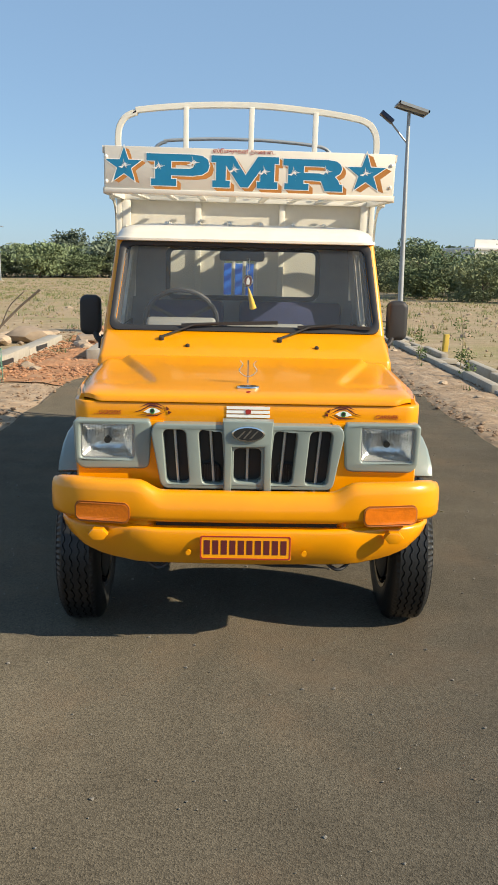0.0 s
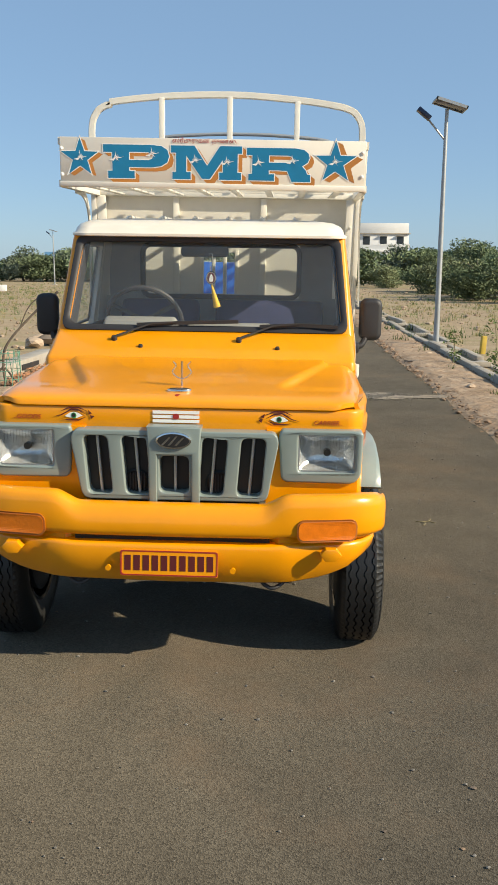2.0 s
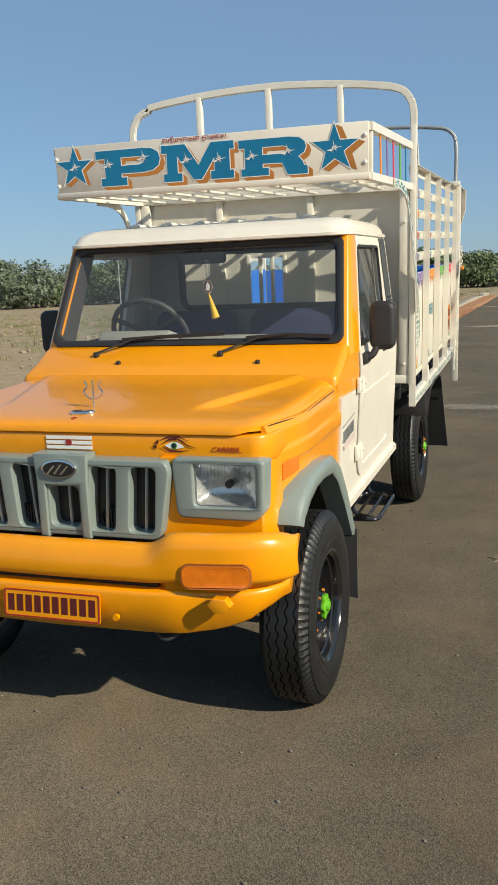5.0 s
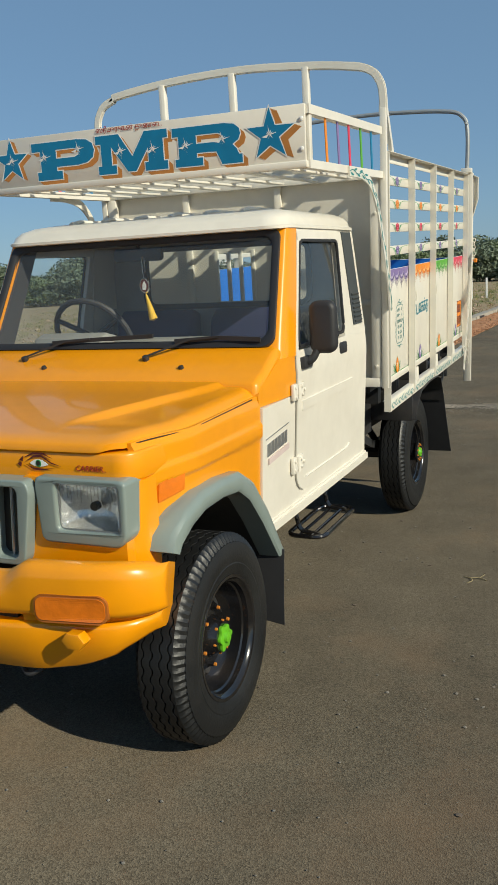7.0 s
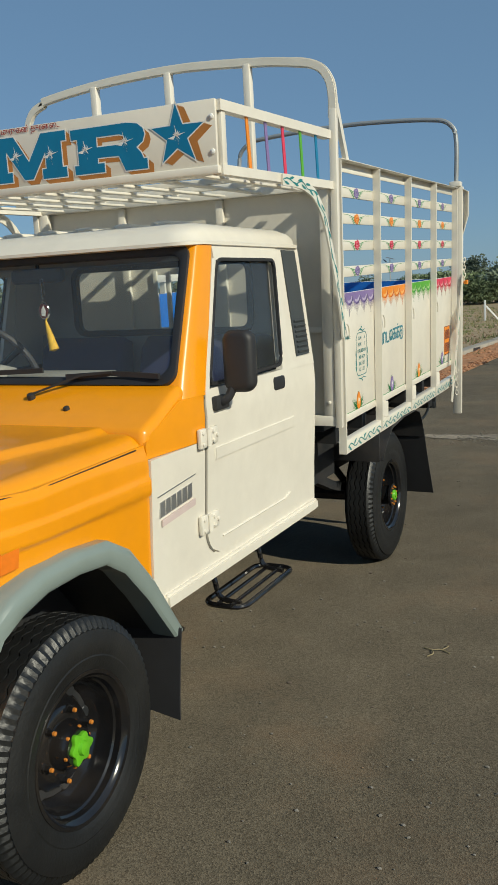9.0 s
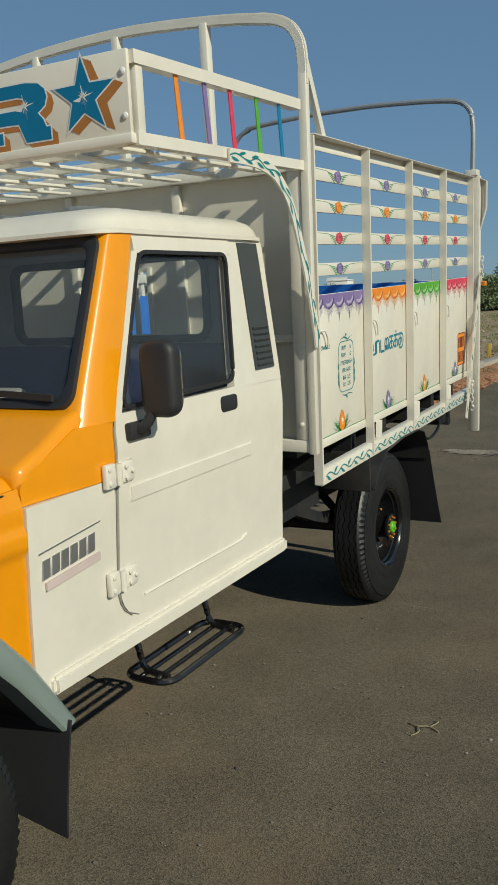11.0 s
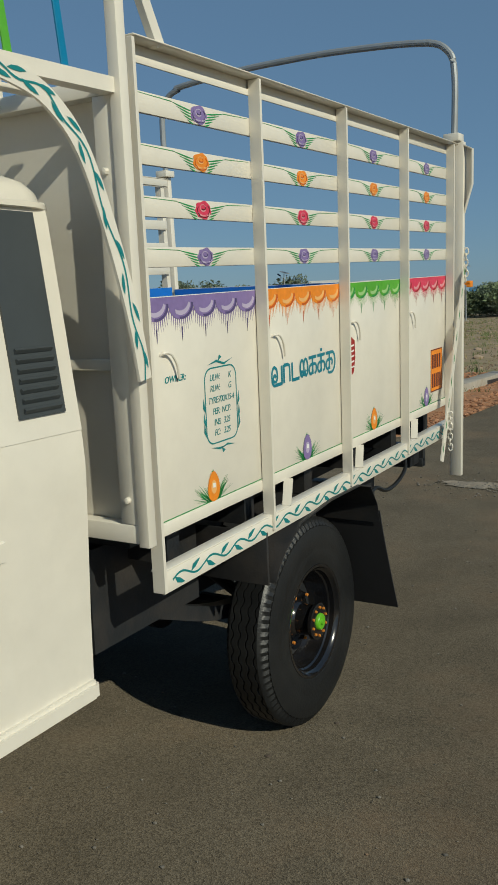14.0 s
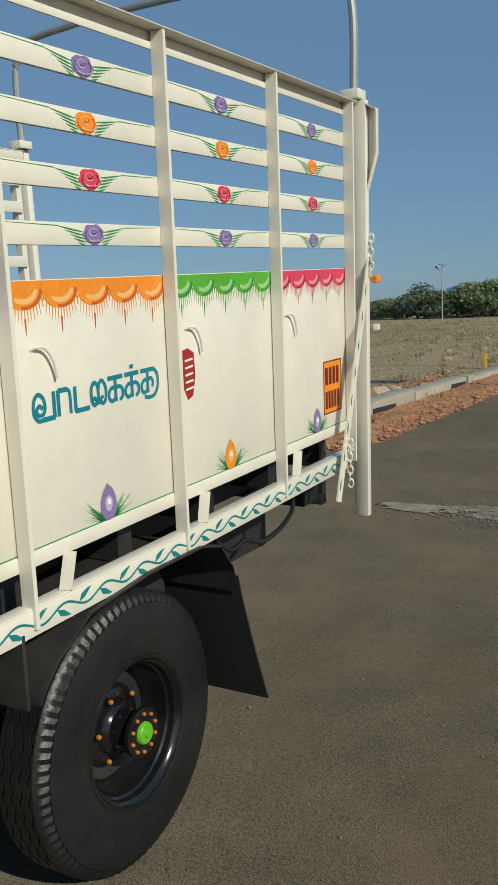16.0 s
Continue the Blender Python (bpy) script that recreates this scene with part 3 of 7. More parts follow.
part("bonnet", gridsurf(bmesh.new(), bonnet_f, 96, 28, 0.018, (0, 0, -1)), ORANGE, label="orange bonnet with two raised creases", smooth=60)
nose_plan = [(-0.742, 0.06), (-0.738, -0.12)] + arc(-0.655, -0.305, 0.072, 0.088, 180, 270, 6) + arc(0.655, -0.305, 0.072, 0.088, 270, 360, 6) + [(0.738, -0.12), (0.742, 0.06)]
part("nose_panel", prism(bmesh.new(), nose_plan, "z", 0.996, 1.0845, 0.008), ORANGE, smooth=50)
low_plan = [(-0.60, -0.27), (-0.729, -0.27)] + arc(-0.655, -0.305, 0.072, 0.088, 180, 238, 5) + [(-0.690, -0.325), (0.690, -0.325)] + arc(0.655, -0.305, 0.072, 0.088, 302, 360, 5) + [(0.729, -0.27), (0.60, -0.27)]
part("nose_panel", prism(bmesh.new(), low_plan, "z", 0.70, 0.996), ORANGE, smooth=50)
for s in (1, -1):
    part("nose_web", prism(bmesh.new(), [(s * 0.350, 0.70), (s * 0.70, 0.70), (s * 0.70, 0.835), (s * 0.446, 0.835), (s * 0.446, 1.009), (s * 0.350, 1.009)], "y", -0.416, -0.3255), ORANGE)
part("bonnet_gap", prism(bmesh.new(), [(-0.66, 0.06), (-0.63, -0.30), (-0.60, -0.378), (0.60, -0.378), (0.63, -0.30), (0.66, 0.06)], "z", 1.072, 1.0865), BLACKPAINT)


ARCH_O = [(-0.330, 0.772), (-0.312, 0.815), (-0.215, 0.872), (-0.10, 0.902), (0.05, 0.908), (0.20, 0.895), (0.31, 0.835), (0.43, 0.700), (0.575, 0.485)]
ARCH_I = [(-0.285, 0.752), (-0.262, 0.776), (-0.185, 0.812), (-0.085, 0.838), (0.05, 0.842), (0.175, 0.830), (0.265, 0.775), (0.375, 0.655), (0.515, 0.475)]


def arch_z(y):
    return lerp(y, [p[0] for p in ARCH_I], [p[1] + 0.02 for p in ARCH_I])


for s in (1, -1):
    def fender_f(u, v, s=s):
        y = -0.345 + 0.835 * u
        zb = max(arch_z(y), 0.56)
        z = zb + (bonnet_h(y) - edge_drop(y) - 0.005 - zb) * v
        x = fender_x(y, z) - 0.016 * smoothstep(0.86, 1.0, v) ** 2 + 0.009 * smoothstep(0.955, 0.963, z) * smoothstep(1.020, 1.008, z)
        return Vector((s * x, y, z))
    part("front_fender", gridsurf(bmesh.new(), fender_f, 36, 40, 0.02, (-s, 0, 0)), ORANGE, label="orange front wing", smooth=50)
    bm = bmesh.new()
    rings = []
    for (oy, oz), (iy, iz) in zip(ARCH_O, ARCH_I):
        mix = lambda k: (oy + (iy - oy) * k, oz + (iz - oz) * k)
        rings.append([(s * x, *mix(k)) for x, k in ((0.690 if oy < -0.3 else 0.715, 0.0), (0.774 if oy < -0.32 else 0.782 if oy < -0.3 else 0.788, 0.0), (0.802, 0.18), (0.806, 0.45), (0.806, 0.85), (0.798, 1.0), (0.715, 1.0))])
    fl = part("wheel_arch_flare", loft(bm, rings), GREYPAINT, label="grey-green plastic wheel arch flare", smooth=40)
    # inner arch liner and mud flap
    bm = bmesh.new()
    lin = [(y, z + 0.01) for y, z in ARCH_I]
    gridsurf(bm, lambda u, v: Vector((s * (0.40 + 0.36 * v), lerp(u * 8, range(9), [p[0] for p in lin]), lerp(u * 8, range(9), [p[1] for p in lin]))), 16, 2)
    part("wheel_arch_liner", bm, CHASSIS)
    bm = bmesh.new()
    gridsurf(bm, lambda u, v: Vector((s * (0.56 + 0.255 * u + 0.012 * v), 0.46 + 0.075 * (1 - v) ** 1.2 + 0.012 * v, 0.50 - 0.29 * v + 0.04 * (1 - u))), 6, 8, 0.006, (0, -1, 0))
    part("mud_flap", bm, TRIM, label="black rubber mud flap")
    bm = bmesh.new()
    gridsurf(bm, lambda u, v: Vector((s * (fender_x(-0.262 + 0.125 * u, 0.94) + 0.012), -0.262 + 0.125 * u + 0.014 * v, 0.905 + 0.012 * u + (0.072 - 0.004 * u) * v)), 4, 4, 0.02, (-s, 0, 0))
    part("side_marker_lamp", bm, AMBER, label="orange side marker lamp")

# dark shut lines along the bonnet
for s in (1, -1):
    bm = bmesh.new()
    tube(bm, [(s * bonnet_w(y), y, bonnet_h(y) - edge_drop(y) - 0.010) for y in np.linspace(-0.32, 0.44, 14)], 0.0024, 6)
    part("bonnet_shut_line", bm, BLACKPAINT)

# cowl below the windscreen
bm = bmesh.new()
prism(bm, [(0.492, 1.07), (0.492, 1.155), (0.505, 1.170), (0.60, 1.209), (0.70, 1.262), (0.735, 1.275), (0.80, 1.275), (0.835, 1.22), (0.835, 1.07)], "x", -0.754, 0.754, 0.030, 4)
part("cowl_panel", bm, ORANGE, smooth=45)
for wx in (0.375, -0.30):
    bm = bmesh.new()
    revolve(bm, [(0, 0.012), (0.012, 0.010), (0.016, 0.0)], (wx, 0.600, 1.208), (0, -0.4, 0.9), 12)
    part("washer_nozzle", bm, TRIM)


# windscreen: its plane runs from (y 0.70, z 1.262) up to (y 0.955, z 1.757)
def ws(u, t, out=0.0):
    return Vector((u, 0.735 + 0.250 * t - out * 0.889, 1.262 + 0.495 * t + out * 0.458))


def ws_loop(inset, out, n=5, r=0.05):
    lo, hi = 0.726 - inset, 0.692 - inset
    t0, t1 = 0.02 + inset * 1.8, 0.985 - inset * 1.8
    pts = []
    for (cx, ct, a0) in ((lo, t0, -90), (hi, t1, 0), (-hi, t1, 90), (-lo, t0, 180)):
        sx, st = (1 if cx > 0 else -1), (1 if ct > 0.5 else -1)
        for k in range(n + 1):
            a = radians(a0 + 90 * k / n)
            pts.append(ws(cx - sx * r + r * math.cos(a), ct - st * r * 1.8 + r * 1.8 * math.sin(a), out))
    return pts


bm = bmesh.new()
rings = [ws_loop(0.0, -0.004), ws_loop(0.002, 0.012), ws_loop(0.020, 0.016), ws_loop(0.034, 0.006), ws_loop(0.034, -0.01)]
loft(bm, rings, cap=False)
part("windscreen_seal", bm, TRIM, label="black rubber windscreen seal", smooth=50)
bm = pane(ws_loop(0.03, 0.002), (0, -1, 0))
g = part("windscreen", bm, GLASS, label="clear windscreen glass", smooth=0)
g.visible_shadow = False

for s in (1, -1):
    bm = bmesh.new()
    base = [(0.700, 0.722), (0.738, 0.720), (0.756, 0.734), (0.768, 0.80), (0.774, 0.872), (0.70, 0.872)]
    top = [(0.650, 0.986), (0.698, 0.985), (0.709, 0.996), (0.714, 1.03), (0.715, 1.086), (0.65, 1.086)]
    rings = []
    for k in range(5):
        t = k / 4
        rings.append([(s * (a[0] + (b[0] - a[0]) * t), a[1] + (b[1] - a[1]) * t, 1.228 + 0.532 * t) for a, b in zip(base, top)])
    part("windscreen_pillar", loft(bm, rings), ORANGE, label="orange windscreen pillar", smooth=50)
    bm = bmesh.new()
    rings = [[(s * (x0 + (x1 - x0) * t), y0 + (y1 - y0) * t, 1.25 + 0.50 * t) for x0, x1, y0, y1 in ((0.701, 0.651, 0.748, 1.002), (0.690, 0.640, 0.750, 1.004), (0.690, 0.640, 0.88, 1.10), (0.701, 0.651, 0.88, 1.10))] for t in (0, 0.5, 1)]
    part("pillar_trim", loft(bm, rings), INTERIOR)


# cab sides, doors, roof
def side_sheet(y0, y1, z0, z1, s, off=0.0, thick=0.025, nu=10, nv=12):
    bm = bmesh.new()
    def f(u, v):
        z = z0 + (z1 - z0) * v
        a, b = y0(z) if callable(y0) else y0, y1(z) if callable(y1) else y1
        return Vector((s * (side_x(z) + off), a + (b - a) * u, z))
    return gridsurf(bm, f, nu, nv, thick, (-s, 0, 0))


def door_front(z):
    """Front edge of the door, with a rounded lower corner, and raked beside the window."""
    if z < 0.74:
        return 0.848 + 0.10 * (1 - math.sqrt(max(0, 1 - ((0.74 - z) / 0.104) ** 2)))
    return lerp(z, (0.74, 1.2, 1.257, 1.75), (0.848, 0.858, 0.872, 1.096))


for s in (1, -1):
    part("cab_side", side_sheet(0.492, 1.915, 0.56, 1.068, s, -0.004, 0.03, 24, 14), CREAM, label="cream cab side panel", smooth=45)
    part("cab_side", side_sheet(0.842, 1.915, 1.068, 1.245, s, -0.004, 0.03, 24, 6), CREAM, label="cream cab side panel", smooth=45)
    def cowl_side_f(u, v, s=s):
        z = 1.070 + 0.160 * v
        y0 = 0.494 + 0.205 * max(0, (z - 1.120) / 0.108) ** 1.1
        y = y0 + (min(door_front(z), 0.9) - 0.006 - y0) * u
        x = 0.753 + (side_x(z) - 0.756) * smoothstep(0.49, 0.84, y) - 0.004 * v ** 3 * smoothstep(0.74, 0.60, y)
        return Vector((s * x, y, z))
    part("cowl_side", gridsurf(bmesh.new(), cowl_side_f, 12, 12, 0.03, (-s, 0, 0)), ORANGE, label="orange cowl side", smooth=55)
    part("rear_pillar", side_sheet(1.655, 1.915, 1.235, 1.765, s, -0.002, 0.03), CREAM, smooth=45)
    bm = bmesh.new()
    sweep(bm, [(s * 0.750, 0.545, 0.575), (s * 0.752, 1.920, 0.575)], rect(0.03, 0.05))
    bmesh.ops.bevel(bm, geom=bm.edges[:], offset=0.01, segments=2, affect="EDGES")
    part("sill", bm, CREAM)
    door = part("door", side_sheet(door_front, 1.648, 0.637, 1.245, s, 0.004, 0.02, 12, 26), CREAM, label="cream front door with pressed ribs", smooth=45)
    # raised pressings
    bm = side_sheet(0.905, 1.640, 0.985, 1.036, s, 0.0095, 0.014, 4, 4)
    bmesh.ops.bevel(bm, geom=[e for e in bm.edges if e.is_boundary or e.calc_face_angle(0) > 0.8], offset=0.0045, segments=3, affect="EDGES")
    part("door_rib", bm, CREAM, door)
    bm = bmesh.new()
    sweep(bm, round_corners([(s * (side_x(z) + 0.006), y, z) for y, z in ((0.96, 0.690), (1.56, 0.690), (1.60, 0.705))], 0.02), circle(0.004, 6))
    part("door_bead", bm, CREAM, door)
    bm = bmesh.new()
    seam = [(door_front(z) - 0.004, z) for z in np.linspace(1.24, 0.645, 24)]
    sweep(bm, [(s * (side_x(z) - 0.001), y, z) for y, z in seam], circle(0.0026, 6))
    part("door_seam", bm, SEAM, door)
    # window frame of the door
    frame_top = side_sheet(1.085, 1.66, 1.695, 1.752, s, 0.003, 0.03, 6, 3)
    part("door_window_frame", frame_top, CREAM, door)
    part("door_window_frame", side_sheet(lambda z: 1.548 + (z - 1.25) * 0.17, 1.652, 1.235, 1.70, s, 0.003, 0.03, 3, 6), CREAM, door)
    part("door_window_frame", side_sheet(door_front, lambda z: door_front(z) + 0.028, 1.235, 1.70, s, 0.003, 0.03, 2, 6), CREAM, door)
    wl_ = [(0.905, 1.258), (1.548, 1.268), (1.622, 1.698), (1.104, 1.698)]
    loop = round_corners([((a[0] + b[0]) / 2, (a[1] + b[1]) / 2, 0) for a, b in ((wl_[3], wl_[0]),)] + [(*p, 0) for p in wl_] + [((wl_[3][0] + wl_[0][0]) / 2, (wl_[3][1] + wl_[0][1]) / 2, 0)], 0.04)
    bm = bmesh.new()
    sweep(bm, [(s * (side_x(p.y) + 0.002), p.x, p.y) for p in loop], rect(0.012, 0.012))
    part("window_rubber", bm, TRIM, door)
    bm = pane([(s * (side_x(z) - 0.012), y, z) for y, z in wl_], (1, 0, 0))
    w = part("door_glass", bm, GLASS, door, smooth=0)
    w.visible_shadow = False
    # black vent panel behind the door, louvred below
    bm = bmesh.new()
    prof = lambda z: (1.712 + (1.735 - z) * 0.02, 1.862 + (1.735 - z) * 0.0)
    gridsurf(bm, lambda u, v: Vector((s * (side_x(1.285 + 0.455 * v) + 0.004), prof(1.285)[0] + 0.145 * u, 1.285 + 0.455 * v)), 2, 6, 0.012, (-s, 0, 0))
    vent = part("vent_panel", bm, VENTGREY, label="black louvred vent panel behind the door")
    for k in range(7):
        bm = bmesh.new()
        z = 1.302 + 0.022 * k
        box(bm, -0.0035, 0.0035, 1.735, 1.850, -0.005, 0.005, m=Matrix.Translation((s * (side_x(z) + 0.007), 0, z)) @ Matrix.Rotation(radians(s * 35), 4, "Y"))
        part("louvre", bm, VENTGREY, vent)
    # hinges, handle
    for hy, hz in ((0.848, 1.082), (0.852, 0.770)):
        hx = side_x(hz)
        bm = bmesh.new()
        box(bm, s * (hx - 0.002), s * (hx + 0.016), hy - 0.062, hy - 0.016, hz - 0.035, hz + 0.035, 0.006)
        box(bm, s * (hx - 0.002), s * (hx + 0.014), hy + 0.012, hy + 0.075, hz - 0.032, hz + 0.032, 0.010)
        tube(bm, [(s * (hx + 0.014), hy - 0.004, hz - 0.03), (s * (hx + 0.014), hy - 0.004, hz + 0.03)], 0.011)
        box(bm, s * (hx - 0.002), s * (hx + 0.012), hy - 0.03, hy + 0.03, hz - 0.012, hz + 0.012, 0.004)
        for by, bz in ((-0.046, 0.02), (-0.046, -0.02), (0.03, 0.016), (0.058, 0.0), (0.03, -0.016)):
            revolve(bm, [(0, 0.008), (0.006, 0.007), (0.008, 0)], (s * (hx + 0.014), hy + by, hz + bz), (s, 0, 0), 8)
        part("hinge", bm, CREAM, door, "cream painted door hinge")
    hx = side_x(1.19)
    bm = bmesh.new()
    prism(bm, rrect(1.438, 1.545, 1.168, 1.222, 0.016), "x", s * (hx - 0.01), s * (hx + 0.010), 0.004)
    hd = part("door_handle", bm, TRIM, door, "black door handle in a dark recess")
    # number-less badge bars on the wing
    bars = [(0.533 + 0.0365 * k, 0.870 + 0.0035 * k) for k in range(6)]
    for k, (y, z) in enumerate(bars):
        bm = bmesh.new()
        prism(bm, [(y, z), (y + 0.027, z + 0.003), (y + 0.032, z + 0.052), (y + 0.005, z + 0.049)], "x", s * (side_x(0.89) - 0.004), s * (side_x(0.89) + 0.0015))
        part("badge", bm, STEEL, label="dark grey model badge drawn as bars")
    for y0, y1, z0, rise, h, mt in ((0.545, 0.765, 0.838, 0.020, 0.022, BADGEPINK), (0.525, 0.775, 0.938, 0.024, 0.004, STEEL)):
        bm = bmesh.new()
        prism(bm, [(y0, z0), (y1, z0 + rise), (y1, z0 + rise + h), (y0, z0 + h)], "x", s * (side_x(0.89) - 0.004), s * (side_x(0.89) + 0.0015))
        part("badge_bar", bm, mt, label="faded badge bar")

# roof
bm = bmesh.new()
def roof_ring(z, inset, fwd=0.0, r=0.10):
    loop = rrect(-0.722 + inset, 0.722 - inset, 0.925 + inset + fwd, 1.965 - inset, max(0.02, r - inset * 0.2), 6)
    return [(x, y, z + 0.012 * math.sin(math.pi * (y - 0.9) / 1.1)) for x, y in loop]
loft(bm, [roof_ring(1.742, 0.016), roof_ring(1.746, 0.0), roof_ring(1.758, 0.0), roof_ring(1.764, 0.012), roof_ring(1.785, 0.018, 0.006), roof_ring(1.805, 0.034, 0.02),
          roof_ring(1.822, 0.070, 0.045), roof_ring(1.832, 0.14, 0.06), roof_ring(1.838, 0.26, 0.06), roof_ring(1.840, 0.40, 0.06)])
roof = part("cab_roof", bm, CREAM, label="cream cab roof with rain lip", smooth=50)
for k in range(6):
    bm = bmesh.new()
    x = -0.45 + 0.18 * k
    sweep(bm, [(x, 1.12, 1.838), (x, 1.2, 1.850), (x, 1.75, 1.850), (x, 1.85, 1.838)], circle(0.012, 8))
    part("roof_rib", bm, CREAM, roof)
# rear wall of the cab round the back window
bm = bmesh.new()
loop = rrect(-0.70, 0.70, 0.56, 1.75, 0.03, 3)
box(bm, -0.74, 0.74, 1.865, 1.90, 0.56, 1.395)
box(bm, -0.70, -0.49, 1.865, 1.90, 1.395, 1.75)
box(bm, 0.49, 0.70, 1.865, 1.90, 1.395, 1.75)
box(bm, -0.49, 0.49, 1.865, 1.90, 1.715, 1.75)
part("cab_rear_wall", bm, LINER)
bm = bmesh.new()
sweep(bm, [(p.x, 1.868, p.y) for p in round_corners([(0, 1.397, 0), (0.49, 1.397, 0), (0.49, 1.714, 0), (-0.49, 1.714, 0), (-0.49, 1.397, 0), (0, 1.397, 0)], 0.06)], rect(0.03, 0.03), up=(0, 1, 0))
part("rear_window_rubber", bm, TRIM)
bm = pane([(x, 1.884, z) for x, z in rrect(-0.485, 0.485, 1.40, 1.712, 0.05)], (0, -1, 0))
w = part("rear_window", bm, GLASS, smooth=0)
w.visible_shadow = False

# cabin inside
bm = bmesh.new()
box(bm, -0.73, 0.73, 0.80, 1.90, 0.56, 0.62)
box(bm, -0.735, -0.72, 0.85, 1.90, 0.6, 1.25)
box(bm, 0.72, 0.735, 0.85, 1.90, 0.6, 1.25)
part("cabin_lining", bm, INTERIOR)
bm = bmesh.new()
box(bm, -0.66, 0.66, 1.0, 1.9, 1.730, 1.742, 0.004)
part("headliner", bm, LINER)
bm = bmesh.new()
prism(bm, [(0.76, 1.10), (0.745, 1.262), (0.80, 1.278), (0.98, 1.268), (1.02, 1.20), (0.99, 0.95), (0.84, 0.90)], "x", -0.70, 0.70, 0.02, 3)
dash = part("dashboard", bm, DASH, label="grey plastic dashboard", smooth=45)
bm = bmesh.new()
prism(bm, [(0.84, 1.265), (0.86, 1.315), (0.92, 1.335), (1.0, 1.315), (1.03, 1.25), (0.95, 1.24)], "x", -0.54, -0.16, 0.02, 3)
part("instrument_hood", bm, DASH, dash, "grey instrument hood")
bm = bmesh.new()
box(bm, -0.10, 0.34, 0.84, 1.0, 1.262, 1.304, 0.018)
part("dashboard_tray", bm, DASH, dash)
bm = bmesh.new()
c, ax = Vector((-0.36, 1.10, 1.30)), Vector((0, 0.88, 0.47))
tor = [c + Matrix.Rotation(radians(15 * k), 3, ax) @ Vector((0.205, 0, 0)) for k in range(25)]
sweep(bm, tor, circle(0.014, 8), up=ax)
for a in (90, 210, 330):
    tube(bm, [c, c + Matrix.Rotation(radians(a), 3, ax) @ Vector((0.200, 0, 0))], 0.013, 6)
tube(bm, [c, c + Vector((0, -0.12, -0.08))], 0.03)
part("steering_wheel", bm, INTERIOR, label="black steering wheel")
for x0, x1, mt in ((-0.60, -0.12, SEATCLOTH), (-0.02, 0.64, SEATCLOTH)):
    bm = bmesh.new()
    box(bm, x0, x1, 1.25, 1.72, 0.86, 1.0, 0.04, 3)
    seat = part("seat", bm, mt, label="navy cloth cab seat")
    bm = bmesh.new()
    prism(bm, [(1.66, 0.95), (1.60, 1.0), (1.69, 1.34), (1.75, 1.385), (1.81, 1.36), (1.80, 1.0)], "x", x0, x1, 0.03, 3)
    part("backrest", bm, mt, seat, smooth=50)
bm = bmesh.new()
prism(bm, rrect(-0.145, 0.105, 1.645, 1.702, 0.018), "y", 0.985, 1.015, 0.008)
tube(bm, [(-0.02, 1.0, 1.69), (-0.02, 1.0, 1.745)], 0.008)
mir = part("rear_view_mirror", bm, TRIM, label="black inside mirror with hanging charm")
CX, CY = 0.008, 0.975
bm = bmesh.new()
tube(bm, round_corners([(CX - 0.004, CY, 1.662), (CX + 0.014, CY, 1.662), (CX + 0.016, CY, 1.598), (CX + 0.002, CY, 1.594), (CX, CY, 1.662)], 0.006), 0.0018, 6)
tube(bm, [(CX + 0.002, CY, 1.596), (CX + 0.006, CY, 1.572)], 0.0022, 6)
charm = part("hanging_charm", bm, CHROME, mir, "small oval charm on a thin chain")
bm = bmesh.new()
revolve(bm, [(-0.005, 0.0), (-0.005, 0.024), (0.0, 0.027), (0.005, 0.024), (0.005, 0.0)], (0, 0, 0), (0, 1, 0), 20)
bm.transform(Matrix.Translation((CX + 0.008, CY, 1.538)) @ Matrix.Diagonal((1, 1, 1.32, 1)))
part("charm_rim", bm, CHROME, charm)
bm = bmesh.new()
prism(bm, [(CX + 0.008 + 0.020 * math.cos(t), 1.538 + 0.028 * math.sin(t)) for t in np.linspace(0, 2 * math.pi, 19)[:-1]], "y", CY - 0.0062, CY + 0.0062)
part("charm_face", bm, DARKRED, charm)
bm = bmesh.new()
prism(bm, [(CX - 0.002, 1.520), (CX + 0.016, 1.518), (CX + 0.020, 1.538), (CX + 0.010, 1.560), (CX, 1.545)], "y", CY - 0.0072, CY + 0.0072)
part("charm_picture", bm, WHITE, charm)
bm = bmesh.new()
revolve(bm, [(0.014, 0.003), (0, 0.006), (-0.02, 0.009), (-0.105, 0.020), (-0.112, 0.0)], (CX + 0.014, CY, 1.488), (-0.26, 0, 1), 14)
part("tassel", bm, YELLOW, mir, "yellow tassel")

# wipers
for px, tx, tz in ((0.182, 0.675, 0.06), (-0.440, 0.175, 0.10)):
    bm = bmesh.new()
    piv = Vector((px, 0.655, 1.238))
    mid = ws(px + 0.17, 0.075, 0.03)
    end = ws(tx, tz + 0.01, 0.028)
    revolve(bm, [(-0.01, 0.016), (0.018, 0.013), (0.022, 0.0)], piv, (0, -0.45, 0.9), 10)
    sweep(bm, [piv + Vector((0, 0, 0.015)), mid, ws(px + 0.30, 0.095, 0.03)], rect(0.014, 0.008))
    wiper = part("wiper", bm, TRIM, label="black windscreen wiper")
    bm = bmesh.new()
    sweep(bm, [ws(px + 0.10, 0.07, 0.022), ws(px + 0.30, 0.092, 0.022), end], rect(0.010, 0.018))
    part("wiper_blade", bm, TRIM, wiper)

